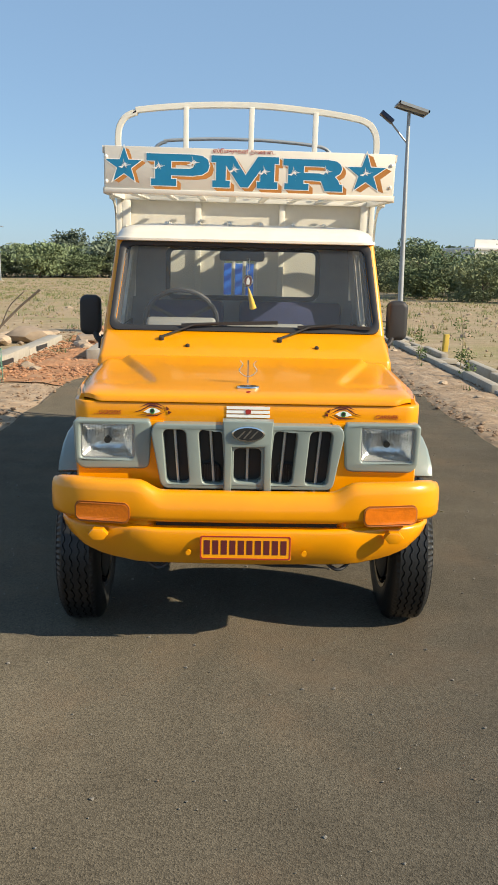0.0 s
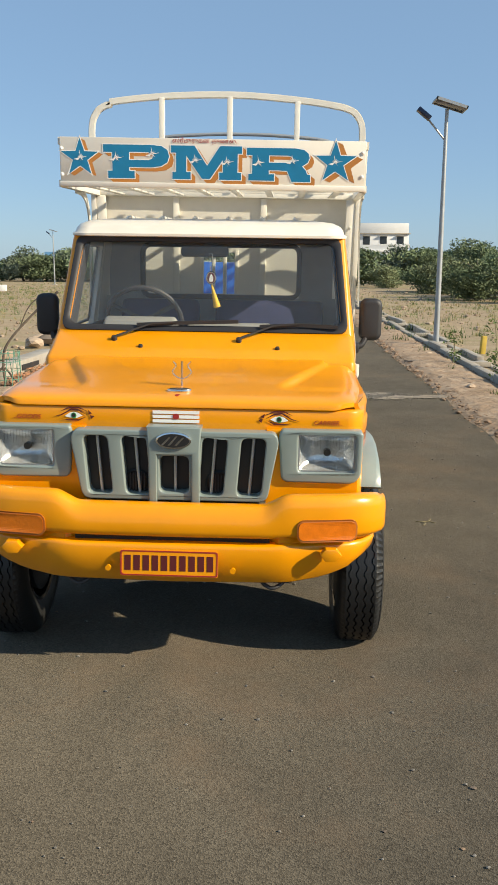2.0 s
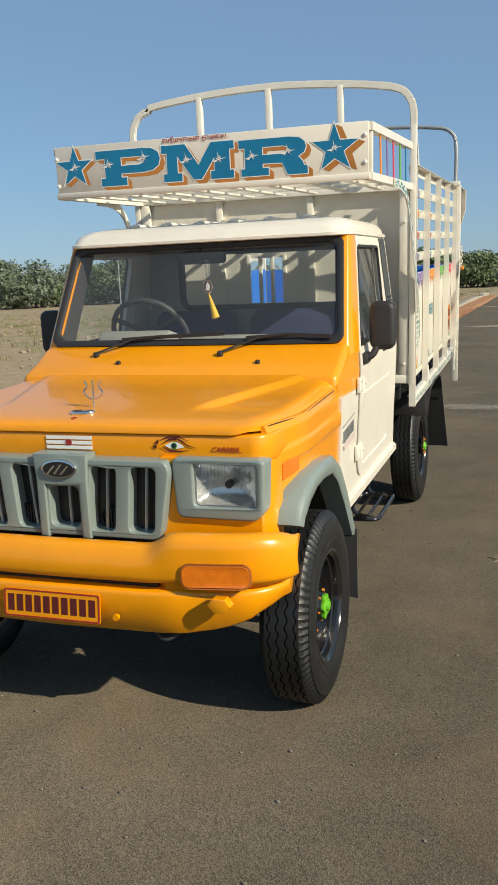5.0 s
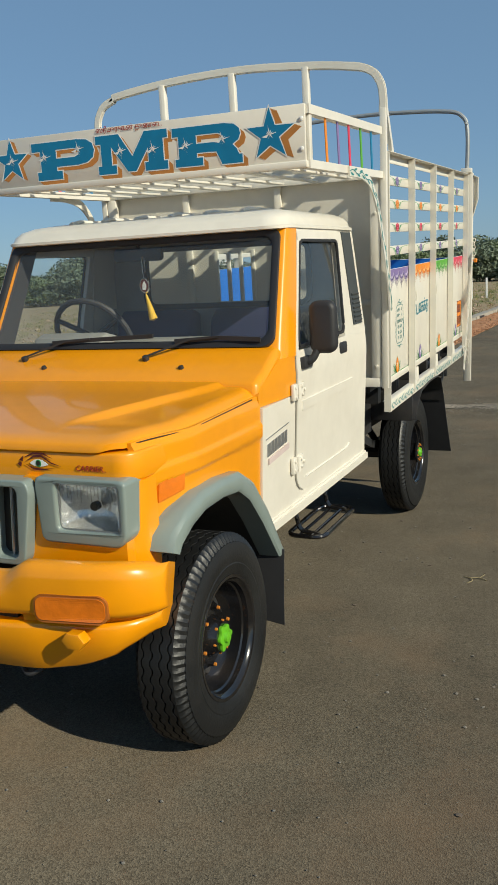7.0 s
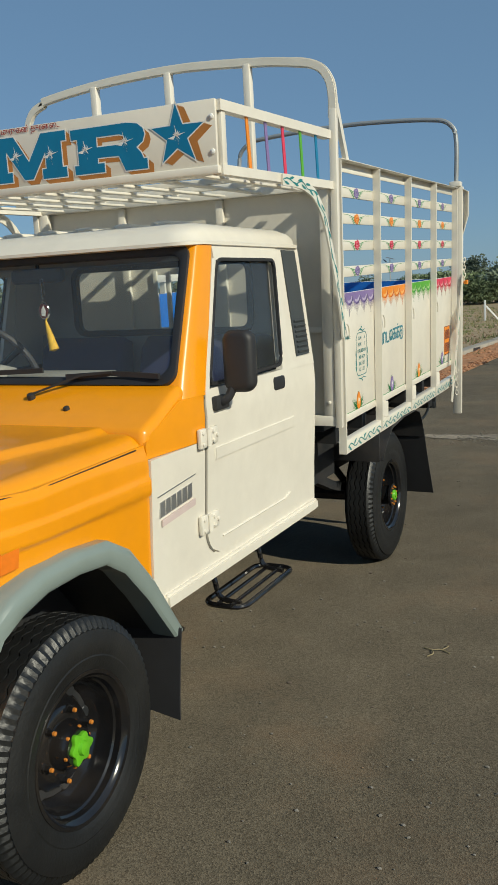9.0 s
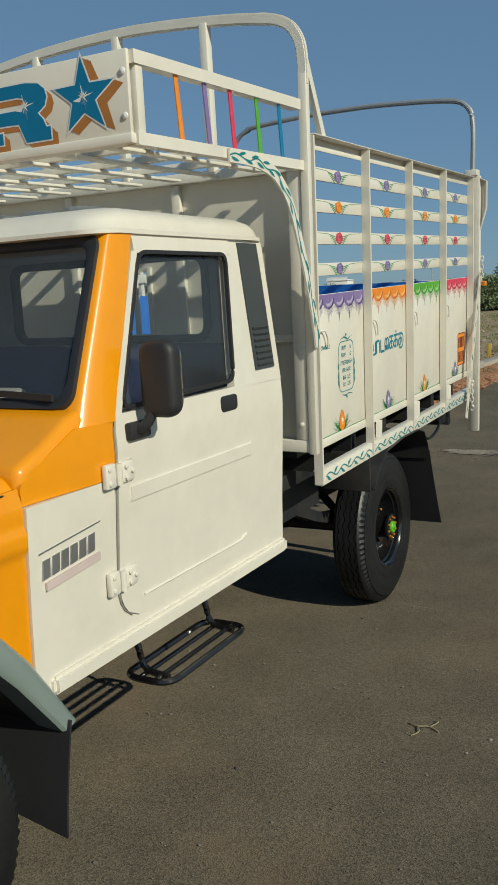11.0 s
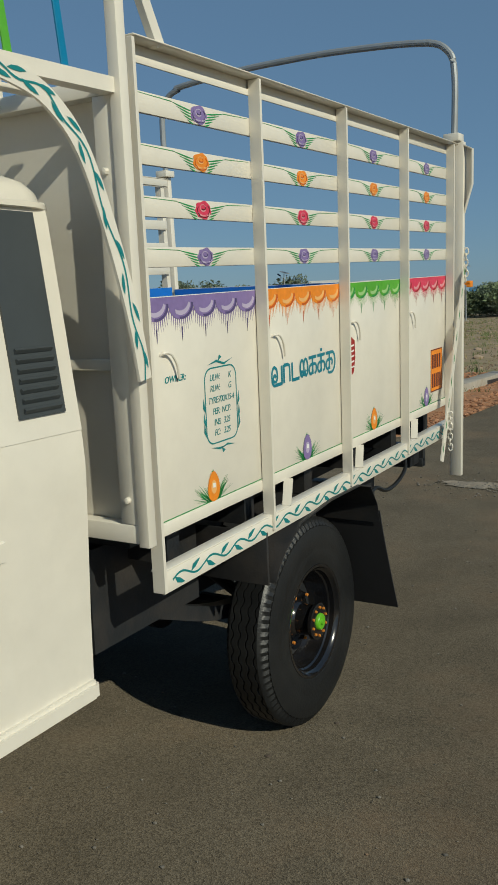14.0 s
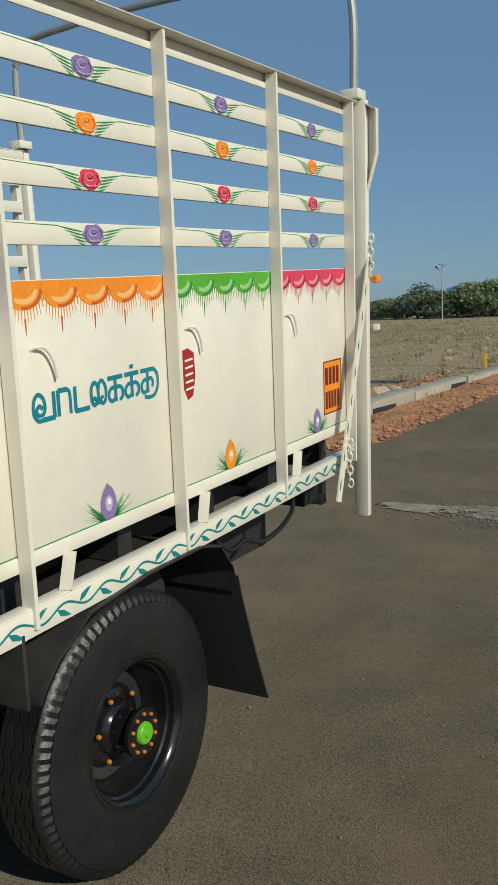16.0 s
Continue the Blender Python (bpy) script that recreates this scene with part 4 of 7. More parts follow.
# door mirrors
for s in (1, -1):
    bm = bmesh.new()
    tube(bm, round_corners([(s * 0.765, 0.935, 1.19), (s * 0.815, 0.945, 1.196), (s * 0.838, 0.965, 1.25)], 0.03), 0.016)
    box(bm, s * 0.757, s * 0.80, 0.90, 1.0, 1.165, 1.215, 0.008)
    dm = part("door_mirror", bm, TRIM, label="black plastic door mirror on a short arm")
    bm = bmesh.new()
    prism(bm, rrect(0.800, 0.918, 1.225, 1.445, 0.038), "y", 0.945, 1.010, 0.024, 3)
    if s < 0:
        bmesh.ops.scale(bm, vec=(-1, 1, 1), verts=bm.verts)
        bmesh.ops.reverse_faces(bm, faces=bm.faces)
    part("mirror_housing", bm, TRIM, dm, smooth=50)
    bm = bmesh.new()
    prism(bm, rrect(0.810, 0.908, 1.238, 1.432, 0.03), "y", 1.007, 1.013)
    if s < 0:
        bmesh.ops.scale(bm, vec=(-1, 1, 1), verts=bm.verts)
        bmesh.ops.reverse_faces(bm, faces=bm.faces)
    part("mirror_glass", bm, MIRRORGLASS, dm, smooth=0)

# grille
SLOTS = [(-0.350, -0.256, 0.754, 0.982), (-0.204, -0.108, 0.754, 0.982), (0.108, 0.204, 0.754, 0.982), (0.256, 0.350, 0.754, 0.982), (-0.057, 0.057, 0.764, 0.908)]
outer = round_corners([(0, 1.005, 0), (0.384, 1.005, 0), (0.398, 0.97, 0), (0.355, 0.733, 0), (-0.355, 0.733, 0), (-0.398, 0.97, 0), (-0.384, 1.005, 0), (0, 1.005, 0)], 0.035)[:-1]
def slot_loop(x0, x1, z0, z1, grow=0.0):
    k = 0.018 * (1 if x0 > 0 else -1 if x1 < 0 else 0)
    pts = rrect(x0 - grow, x1 + grow, z0 - grow, z1 + grow, 0.022, 4)
    return [(x - k * (z1 - z) / (z1 - z0), z) for x, z in pts]
def grille_mesh(loops, y, thick, name, mat, label=""):
    me = flat_mesh(loops, thick)
    me.transform(BODY @ on_front(y))
    bm = bmesh.new()
    bm.from_mesh(me)
    bpy.data.meshes.remove(me)
    bmesh.ops.remove_doubles(bm, verts=bm.verts, dist=0.0002)
    es = [e for e in bm.edges if len(e.link_faces) == 2 and e.calc_face_angle(0) > 1.0 and sum((BODY.inverted() @ v.co).y for v in e.verts) / 2 < y - thick * 0.3]
    bmesh.ops.bevel(bm, geom=es, offset=0.010 if name == "headlamp" else 0.006, segments=4, affect="EDGES", profile=0.5)
    return part(name, bm, mat, label=label, smooth=40, m=None)
grille = grille_mesh([[(p.x, p.y) for p in outer]] + [slot_loop(*q) for q in SLOTS], -0.425, 0.07, "grille", GREYPAINT, "grey-green painted five-slot grille")
bm = bmesh.new()
prism(bm, [(-0.098, 0.728), (-0.098, 0.93), (-0.104, 1.023), (0.104, 1.023), (0.098, 0.93), (0.098, 0.728), (0.066, 0.728), (0.066, 0.915), (-0.066, 0.915), (-0.066, 0.728)], "y", -0.472, -0.40, 0.006, 3)
part("grille_centre", bm, GREYPAINT, grille, smooth=40)
# black sheet added behind the slots, for the shade in them
bm = bmesh.new()
box(bm, -0.375, 0.375, -0.400, -0.390, 0.742, 0.996)
part("grille_backing", bm, BLACKPAINT, grille)
for x0, x1, z0, z1 in SLOTS:
    bm = bmesh.new()
    k = -0.018 * (1 if x0 > 0 else -1 if x1 < 0 else 0)
    xm = (x0 + x1) / 2 + k * 0.5
    tube(bm, [(xm + k * 0.5, -0.418, z0 - 0.01), (xm - k * 0.5, -0.418, z1 + 0.01)], 0.0065, 8)
    part("grille_bar", bm, STEEL, grille)
for hx in (-0.155, 0.165):
    bm = bmesh.new()
    revolve(bm, [(0, 0.0), (0.0, 0.048), (0.012, 0.052), (0.02, 0.045)], (hx, -0.395, 0.792), (0, -1, 0), 24)
    for k in range(-3, 4):
        box(bm, hx + k * 0.011 - 0.002, hx + k * 0.011 + 0.002, -0.418, -0.41, 0.792 - 0.036, 0.792 + 0.036)
    part("horn", bm, CHASSIS, grille)
# oval badge of the maker as a plain shape
def ellipse(cx, cz, rx, rz, n=28):
    return [(cx + rx * math.cos(2 * math.pi * k / n), cz + rz * math.sin(2 * math.pi * k / n)) for k in range(n)]
badge = part("oval_badge", prism(bmesh.new(), ellipse(0, 0.973, 0.068, 0.033), "y", -0.482, -0.470, 0.003), CHROME, grille, "chrome oval badge")
part("badge_face", prism(bmesh.new(), ellipse(0, 0.973, 0.060, 0.026), "y", -0.484, -0.480), BLACKPAINT, grille)
for k in (-1, 0, 1):
    part("badge_stripe", prism(bmesh.new(), [(k * 0.026 - 0.022, 0.955), (k * 0.026 - 0.012, 0.955), (k * 0.026 + 0.016, 0.990 - 0.004 * abs(k)), (k * 0.026 + 0.008, 0.990 - 0.004 * abs(k))], "y", -0.4855, -0.483), CHROME, grille)

# headlamps
for s in (1, -1):
    def mir_(loop):
        return loop if s > 0 else [(-x, z) for x, z in loop][::-1]
    bz = round_corners([(0.55, 1.014, 0), (0.404, 1.014, 0), (0.396, 0.986, 0), (0.408, 0.809, 0), (0.684, 0.807, 0), (0.712, 0.835, 0), (0.718, 1.004, 0), (0.702, 1.014, 0), (0.55, 1.014, 0)], 0.03)[:-1]
    hole = rrect(0.472, 0.688, 0.850, 0.997, 0.016)
    hl = grille_mesh([mir_([(p.x, p.y) for p in bz]), mir_(hole)], -0.386, 0.094, "headlamp", GREYPAINT, "headlamp in a grey-green bezel")
    bm = pane([(s * x, -0.416, z) for x, z in rrect(0.474, 0.686, 0.852, 0.995, 0.014)], (0, -1, 0))
    lens = part("lens", bm, LENSGLASS, hl, "clear ribbed headlamp glass", smooth=0)
    lens.visible_shadow = False
    rim_ = flat_mesh([mir_(rrect(0.471, 0.689, 0.849, 0.998, 0.016)), mir_(rrect(0.477, 0.683, 0.855, 0.992, 0.012))], 0.006)
    rim_.transform(BODY @ on_front(-0.417))
    paint("lens_rim", rim_, STEEL, hl, Matrix.Identity(4))
    bm = bmesh.new()
    gridsurf(bm, lambda u, v: Vector((s * (0.473 + 0.214 * u), -0.408 + 0.050 * (1 - (2 * u - 1) ** 4) * (1 - (2 * v - 1) ** 4), 0.851 + 0.145 * v)), 20, 16)
    part("reflector", bm, REFLECTOR, hl)
    bm = bmesh.new()
    revolve(bm, [(0.0, 0.0), (0.0, 0.014), (-0.02, 0.014)], (s * 0.583, -0.396, 0.921), (0, -1, 0), 14)
    part("bulb_shield", bm, BLACKPAINT, hl)
    for k in range(15):
        bm = bmesh.new()
        x = 0.496 + 0.0120 * k
        box(bm, s * x - 0.0012, s * x + 0.0012, -0.4186, -0.4168, 0.962 - 0.012 * (k % 3), 0.989)
        part("lens_rib", bm, LENSGLASS, hl).visible_shadow = False


# bumper orange darkened: shade of the indicator's recess put into the colour
INDICATOR_RIM = material("recess_shade_orange", (0.34, 0.10, 0.012), 0.5)
# bumper: a section swept round the plan
def bumper_plan(x):
    return lerp(abs(x), (0, 0.36, 0.46, 0.60, 0.68, 0.735, 0.775, 0.803, 0.815), (-0.592, -0.586, -0.578, -0.562, -0.545, -0.520, -0.488, -0.448, -0.412))


bm = bmesh.new()
rings = []
xs = [-0.815, -0.812, -0.803, -0.79, -0.77, -0.745, -0.72, -0.69, -0.65, -0.60, -0.55, -0.50, -0.46, -0.43, -0.405, -0.38, -0.355, -0.33, -0.28, -0.2, -0.1]
xs = xs + [0.0] + [-x for x in xs[::-1]]
for x in xs:
    ax = abs(x)
    y = bumper_plan(x)
    sh = smoothstep(0.34, 0.445, ax)
    endk = smoothstep(0.70, 0.80, ax)
    top = 0.748 + 0.044 * sh - 0.012 * endk - 0.022 * smoothstep(0.775, 0.815, ax)
    bot = lerp(ax, (0, 0.46, 0.56, 0.68, 0.76, 0.80), (0.438, 0.442, 0.454, 0.490, 0.525, 0.545))
    lip = 0.609 + 0.004 * sh
    deep = 0.030 + 0.048 * smoothstep(0.392, 0.372, ax)
    inn = 0.04 * (1 - sh)
    prof = [(0.10, top - 0.02), (0.05 + inn * 0.3, top), (0.022 + inn * 0.4, top - 0.004), (0.006 + inn * 0.35, top - 0.018), (0.0 + inn * 0.25, top - 0.045), (0.0 + inn * 0.1, 0.69), (0.002, 0.650), (0.006, lip + 0.026), (0.014, lip + 0.017),
            (deep, lip + 0.012), (deep, lip - 0.009), (0.014, lip - 0.013), (0.006, lip - 0.026), (0.018, max(bot + 0.03, lip - 0.08)), (0.030, bot + 0.008), (0.045, bot), (0.10, bot + 0.01)]
    low = lambda z: smoothstep(lip + 0.004, lip - 0.012, z)
    rings.append([(x * (1 - 0.02 * q[0] / 0.1 * (1 if ax > 0.7 else 0) - 0.045 * smoothstep(0.55, 0.82, ax) * low(q[1])), y + q[0] + 0.020 * low(q[1]) * smoothstep(0.40, 0.55, ax), q[1]) for q in prof])
loft(bm, rings)
bumper = part("front_bumper", bm, ORANGE, label="orange painted steel front bumper with wide shoulders", smooth=55)
# black strip in the orange groove, painting in the shade there
bm = bmesh.new()
prism(bm, [(-0.37, -0.536), (0.37, -0.536), (0.37, -0.505), (-0.37, -0.505)], "z", 0.598, 0.622)
part("bumper_slot", bm, BLACKPAINT, bumper, "black strip for the shade in the bumper slot")
for s in (1, -1):
    bm = bmesh.new()
    loop = rrect(0.478, 0.692, 0.626, 0.696, 0.022)
    gridm = flat_mesh([[(s * x, z) for x, z in loop]], 0.026)
    gridm.transform(on_front(0))
    for v in gridm.vertices:
        v.co.y += bumper_plan(v.co.x) + 0.004
    gridm.transform(BODY)
    paint("indicator_lamp", gridm, AMBER, bumper, Matrix.Identity(4), "amber indicator lamp")
    fr = flat_mesh([[(s * x, z) for x, z in rrect(0.472, 0.698, 0.618, 0.704, 0.028)], [(s * x, z) for x, z in rrect(0.478, 0.692, 0.626, 0.696, 0.022)]], 0.022)
    fr.transform(on_front(0))
    for v in fr.vertices:
        v.co.y += bumper_plan(v.co.x) + 0.004
    fr.transform(BODY)
    paint("indicator_surround", fr, INDICATOR_RIM, bumper, Matrix.Identity(4))
    bm = bmesh.new()
    cx, cz = s * 0.600, 0.572
    prism(bm, [(cx + dx, cz + dz) for dx, dz in ((-0.040, 0.0), (-0.02, 0.024), (0.02, 0.024), (0.040, 0.0), (0.02, -0.024), (-0.02, -0.024))], "y", -0.589, -0.55, 0.004)
    part("tow_bracket", bm, ORANGE, bumper, "orange six-sided bracket plate")
    bm = bmesh.new()
    revolve(bm, [(0, 0.0), (0.0, 0.011), (-0.012, 0.011)], (s * 0.235, -0.592, 0.502), (0, -1, 0), 12)
    part("bumper_bolt", bm, ORANGE, bumper)
# front plate as bars
PLATE_M = BODY @ Matrix.Translation((-0.004, -0.592, 0.526)) @ Matrix.Rotation(radians(-6), 4, "X") @ on_front(0)
paint("number_plate", flat_mesh([rrect(-0.185, 0.185, -0.050, 0.050, 0.008)], 0.003), ORANGE, bumper, PLATE_M, "orange number plate with plain dark bars")
paint("plate_border", flat_mesh([rrect(-0.183, 0.183, -0.048, 0.048, 0.008), rrect(-0.178, 0.178, -0.043, 0.043, 0.008)], 0.0015), REDPAINT, bumper, PLATE_M @ Matrix.Translation((0, 0, 0.002)))
for k in range(10):
    x = -0.168 + 0.0345 * k
    paint("plate_bar", flat_mesh([[(x, -0.028), (x + 0.024, -0.028), (x + 0.024, 0.030), (x, 0.030)]], 0.0015), DARKRED, bumper, PLATE_M @ Matrix.Translation((0, 0, 0.002)))
# tow hook, underside
for hx in (0.385, -0.36):
    bm = bmesh.new()
    tube(bm, smooth_path([(hx + 0.035, -0.45, 0.47), (hx + 0.045, -0.50, 0.44), (hx, -0.53, 0.415), (hx - 0.045, -0.50, 0.435), (hx - 0.035, -0.45, 0.47)]), 0.008, 8)
    box(bm, hx - 0.06, hx + 0.08, -0.44, -0.36, 0.41, 0.48, 0.008)
    part("tow_hook", bm, CHASSIS, label="black steel tow hook")

# painted words and ornaments on the nose
NOSE = BODY @ on_front(-0.3955)
paint("painted_word", text_mesh("CARRIER..", 0.025, shear=0.25), REDPAINT, truck, NOSE @ Matrix.Translation((0.582, 1.036, 0)), "red hand-painted word")
paint("painted_word", text_mesh("...GOODS", 0.026, shear=0.25), REDPAINT, truck, NOSE @ Matrix.Translation((-0.582, 1.038, 0)), "red hand-painted word")
for s in (1, -1):
    M = NOSE @ Matrix.Translation((s * 0.396, 1.046, 0)) @ Matrix.Diagonal((s * 0.95, 1.12, 1, 1))
    eye = [(-0.045, 0.0), (-0.02, 0.012), (0.0, 0.015), (0.02, 0.012), (0.048, -0.004), (0.02, -0.010), (0, -0.012), (-0.02, -0.010)]
    e = paint("painted_eye", flat_mesh([[(x * 0.80, z * 0.80) for x, z in eye]], 0.001), WHITE, truck, M, "hand-painted eye with dark brow strokes")
    paint("iris", flat_mesh([ellipse(0, 0.0, 0.0105, 0.0105, 16)], 0.001), LEAFGREEN, e, M @ Matrix.Translation((0, 0, 0.0012)))
    paint("pupil", flat_mesh([ellipse(0, 0.001, 0.007, 0.007, 12)], 0.001), BLACKPAINT, e, M @ Matrix.Translation((0, 0, 0.0024)))
    strokes = [[(-0.055, 0.002), (-0.02, 0.016), (0.01, 0.019), (0.05, 0.0), (0.085, -0.006), (0.05, 0.004), (0.01, 0.024), (-0.02, 0.021)],
               [(-0.052, -0.003), (-0.02, -0.013), (0.02, -0.014), (0.06, -0.012), (0.02, -0.018), (-0.02, -0.018)],
               [(-0.06, 0.014), (-0.02, 0.030), (0.02, 0.030), (0.055, 0.014), (0.02, 0.025), (-0.02, 0.025)],
               [(-0.075, 0.008), (-0.058, 0.020), (-0.062, 0.004)], [(-0.085, -0.002), (-0.066, 0.002), (-0.07, -0.012)]]
    paint("brow", flat_mesh(strokes, 0.001), DARKRED, e, M @ Matrix.Translation((0, 0, 0.0006)))
for k in range(3):
    z = 1.049 + 0.0172 * (k - 1)
    paint("white_stripe", flat_mesh([[(-0.090, z - 0.0062), (0.090, z - 0.0062), (0.090, z + 0.0062), (-0.090, z + 0.0062)]], 0.001), WHITE, truck, BODY @ on_front(-0.3965), "white forehead stripe")
paint("red_dot", flat_mesh([ellipse(0, 1.050, 0.012, 0.011, 14)], 0.001), REDPAINT, truck, BODY @ on_front(-0.399), "red painted dot")
# trident and small badge on the bonnet
bm = bmesh.new()
bz0 = bonnet_h(-0.20)
tube(bm, [(0, -0.20, bz0), (0, -0.20, bz0 + 0.10)], 0.0035, 6)
tube(bm, smooth_path([(-0.036, -0.20, bz0 + 0.098), (-0.024, -0.20, bz0 + 0.080), (-0.038, -0.20, bz0 + 0.055), (-0.018, -0.20, bz0 + 0.034), (0.0, -0.20, bz0 + 0.030), (0.018, -0.20, bz0 + 0.034), (0.038, -0.20, bz0 + 0.055), (0.024, -0.20, bz0 + 0.080), (0.036, -0.20, bz0 + 0.098)]), 0.0032, 6)
part("trident_ornament", bm, CHROME, label="small chrome trident ornament on the bonnet")
bm = bmesh.new()
prism(bm, ellipse(0, -0.285, 0.048, 0.030), "z", 1.128, 1.141, 0.003)
hb = part("bonnet_badge", bm, CHROME, label="chrome oval badge")
part("badge_face", prism(bmesh.new(), ellipse(0, -0.285, 0.038, 0.022), "z", 1.1395, 1.1420), BLACKPAINT, hb)
part("badge_stripe", prism(bmesh.new(), [(-0.02, -0.30), (0.0, -0.30), (0.02, -0.27), (0.0, -0.27)], "z", 1.1415, 1.1432), CHROME, hb)
# small red sign painted on the lip of the bonnet
swirl = [(0.011 * math.cos(a) * (1 - 0.04 * k), 0.010 * math.sin(a) * (1 - 0.04 * k)) for k, a in enumerate(np.linspace(0.5, 8.5, 22))]
bm = bmesh.new()
tube(bm, [(x, -0.352 + z, bonnet_h(-0.352 + z) + 0.001) for x, z in swirl], 0.0018, 5)
part("painted_sign", bm, REDPAINT, label="small red painted swirl")


# wheels
def tyre_bm(R, h, n=168):
    """A tyre of radius R whose tread is 2h wide; the flanks bulge past it."""
    bm = bmesh.new()
    tread = []
    for g in (-0.70, -0.24, 0.24, 0.70):
        g *= h
        tread += [(g - 0.0032, R, 1), (g - 0.0020, R - 0.009, 1), (g + 0.0020, R - 0.009, 1), (g + 0.0032, R, 1)]
    d = R - 0.216
    flank = [(h + 0.001, R - 0.001, 2), (h + 0.010, R - 0.012, 2), (h + 0.019, R - 0.028, 2), (h + 0.0225, R - 0.033, 0), (h + 0.0235, R - 0.037, 0),
             (h + 0.030, R - d * 0.40, 0), (h + 0.032, R - d * 0.60, 0), (h + 0.0285, R - d * 0.72, 0), (h + 0.030, R - d * 0.75, 0), (h + 0.026, 0.236, 0), (0.087, 0.217, 0), (0.078, 0.204, 0)]
    prof = [(-0.080, 0.204, 0), (-h - 0.028, 0.240, 0), (-h - 0.032, R - d * 0.55, 0), (-h - 0.022, R - 0.035, 0), (-h - 0.010, R - 0.012, 2), (-h - 0.001, R - 0.001, 2), (-h + 0.006, R, 0)] + tread + [(h - 0.006, R, 0)] + flank
    rings = []
    for k in range(n):
        a = 2 * math.pi * k / n
        zig = 0.0042 * (1 if (k // 2) % 2 else -1)
        lug = 0.0085 if k % 2 else 0.0
        rings.append([Vector((s + (zig if m == 1 else 0), (r - (lug if m == 2 else 0)) * math.cos(a), (r - (lug if m == 2 else 0)) * math.sin(a))) for s, r, m in prof])
    vs = [[bm.verts.new(p) for p in ring] for ring in rings]
    vs.append(vs[0])
    for a, b in zip(vs, vs[1:]):
        for i in range(len(prof) - 1):
            bm.faces.new((a[i], b[i], b[i + 1], a[i + 1]))
    bmesh.ops.recalc_face_normals(bm, faces=bm.faces)
    return bm


def rim_bm(deep):
    bm = bmesh.new()
    d = -0.045 if deep else -0.028
    prof = [(0.072, 0.202), (0.083, 0.216), (0.088, 0.214), (0.086, 0.203), (0.076, 0.197), (0.072, 0.190), (0.054, 0.187), (0.049, 0.181), (0.020 + d * 0.3, 0.176), (0.010 + d * 0.5, 0.168),
            (0.002 + d, 0.150), (0.010 + d, 0.128), (0.036 + d, 0.112), (0.043 + d, 0.103), (0.043 + d, 0.060), (0.036 + d, 0.058), (0.036 + d, 0.0)]
    return revolve(bm, prof, (0, 0, 0), (1, 0, 0), 64)


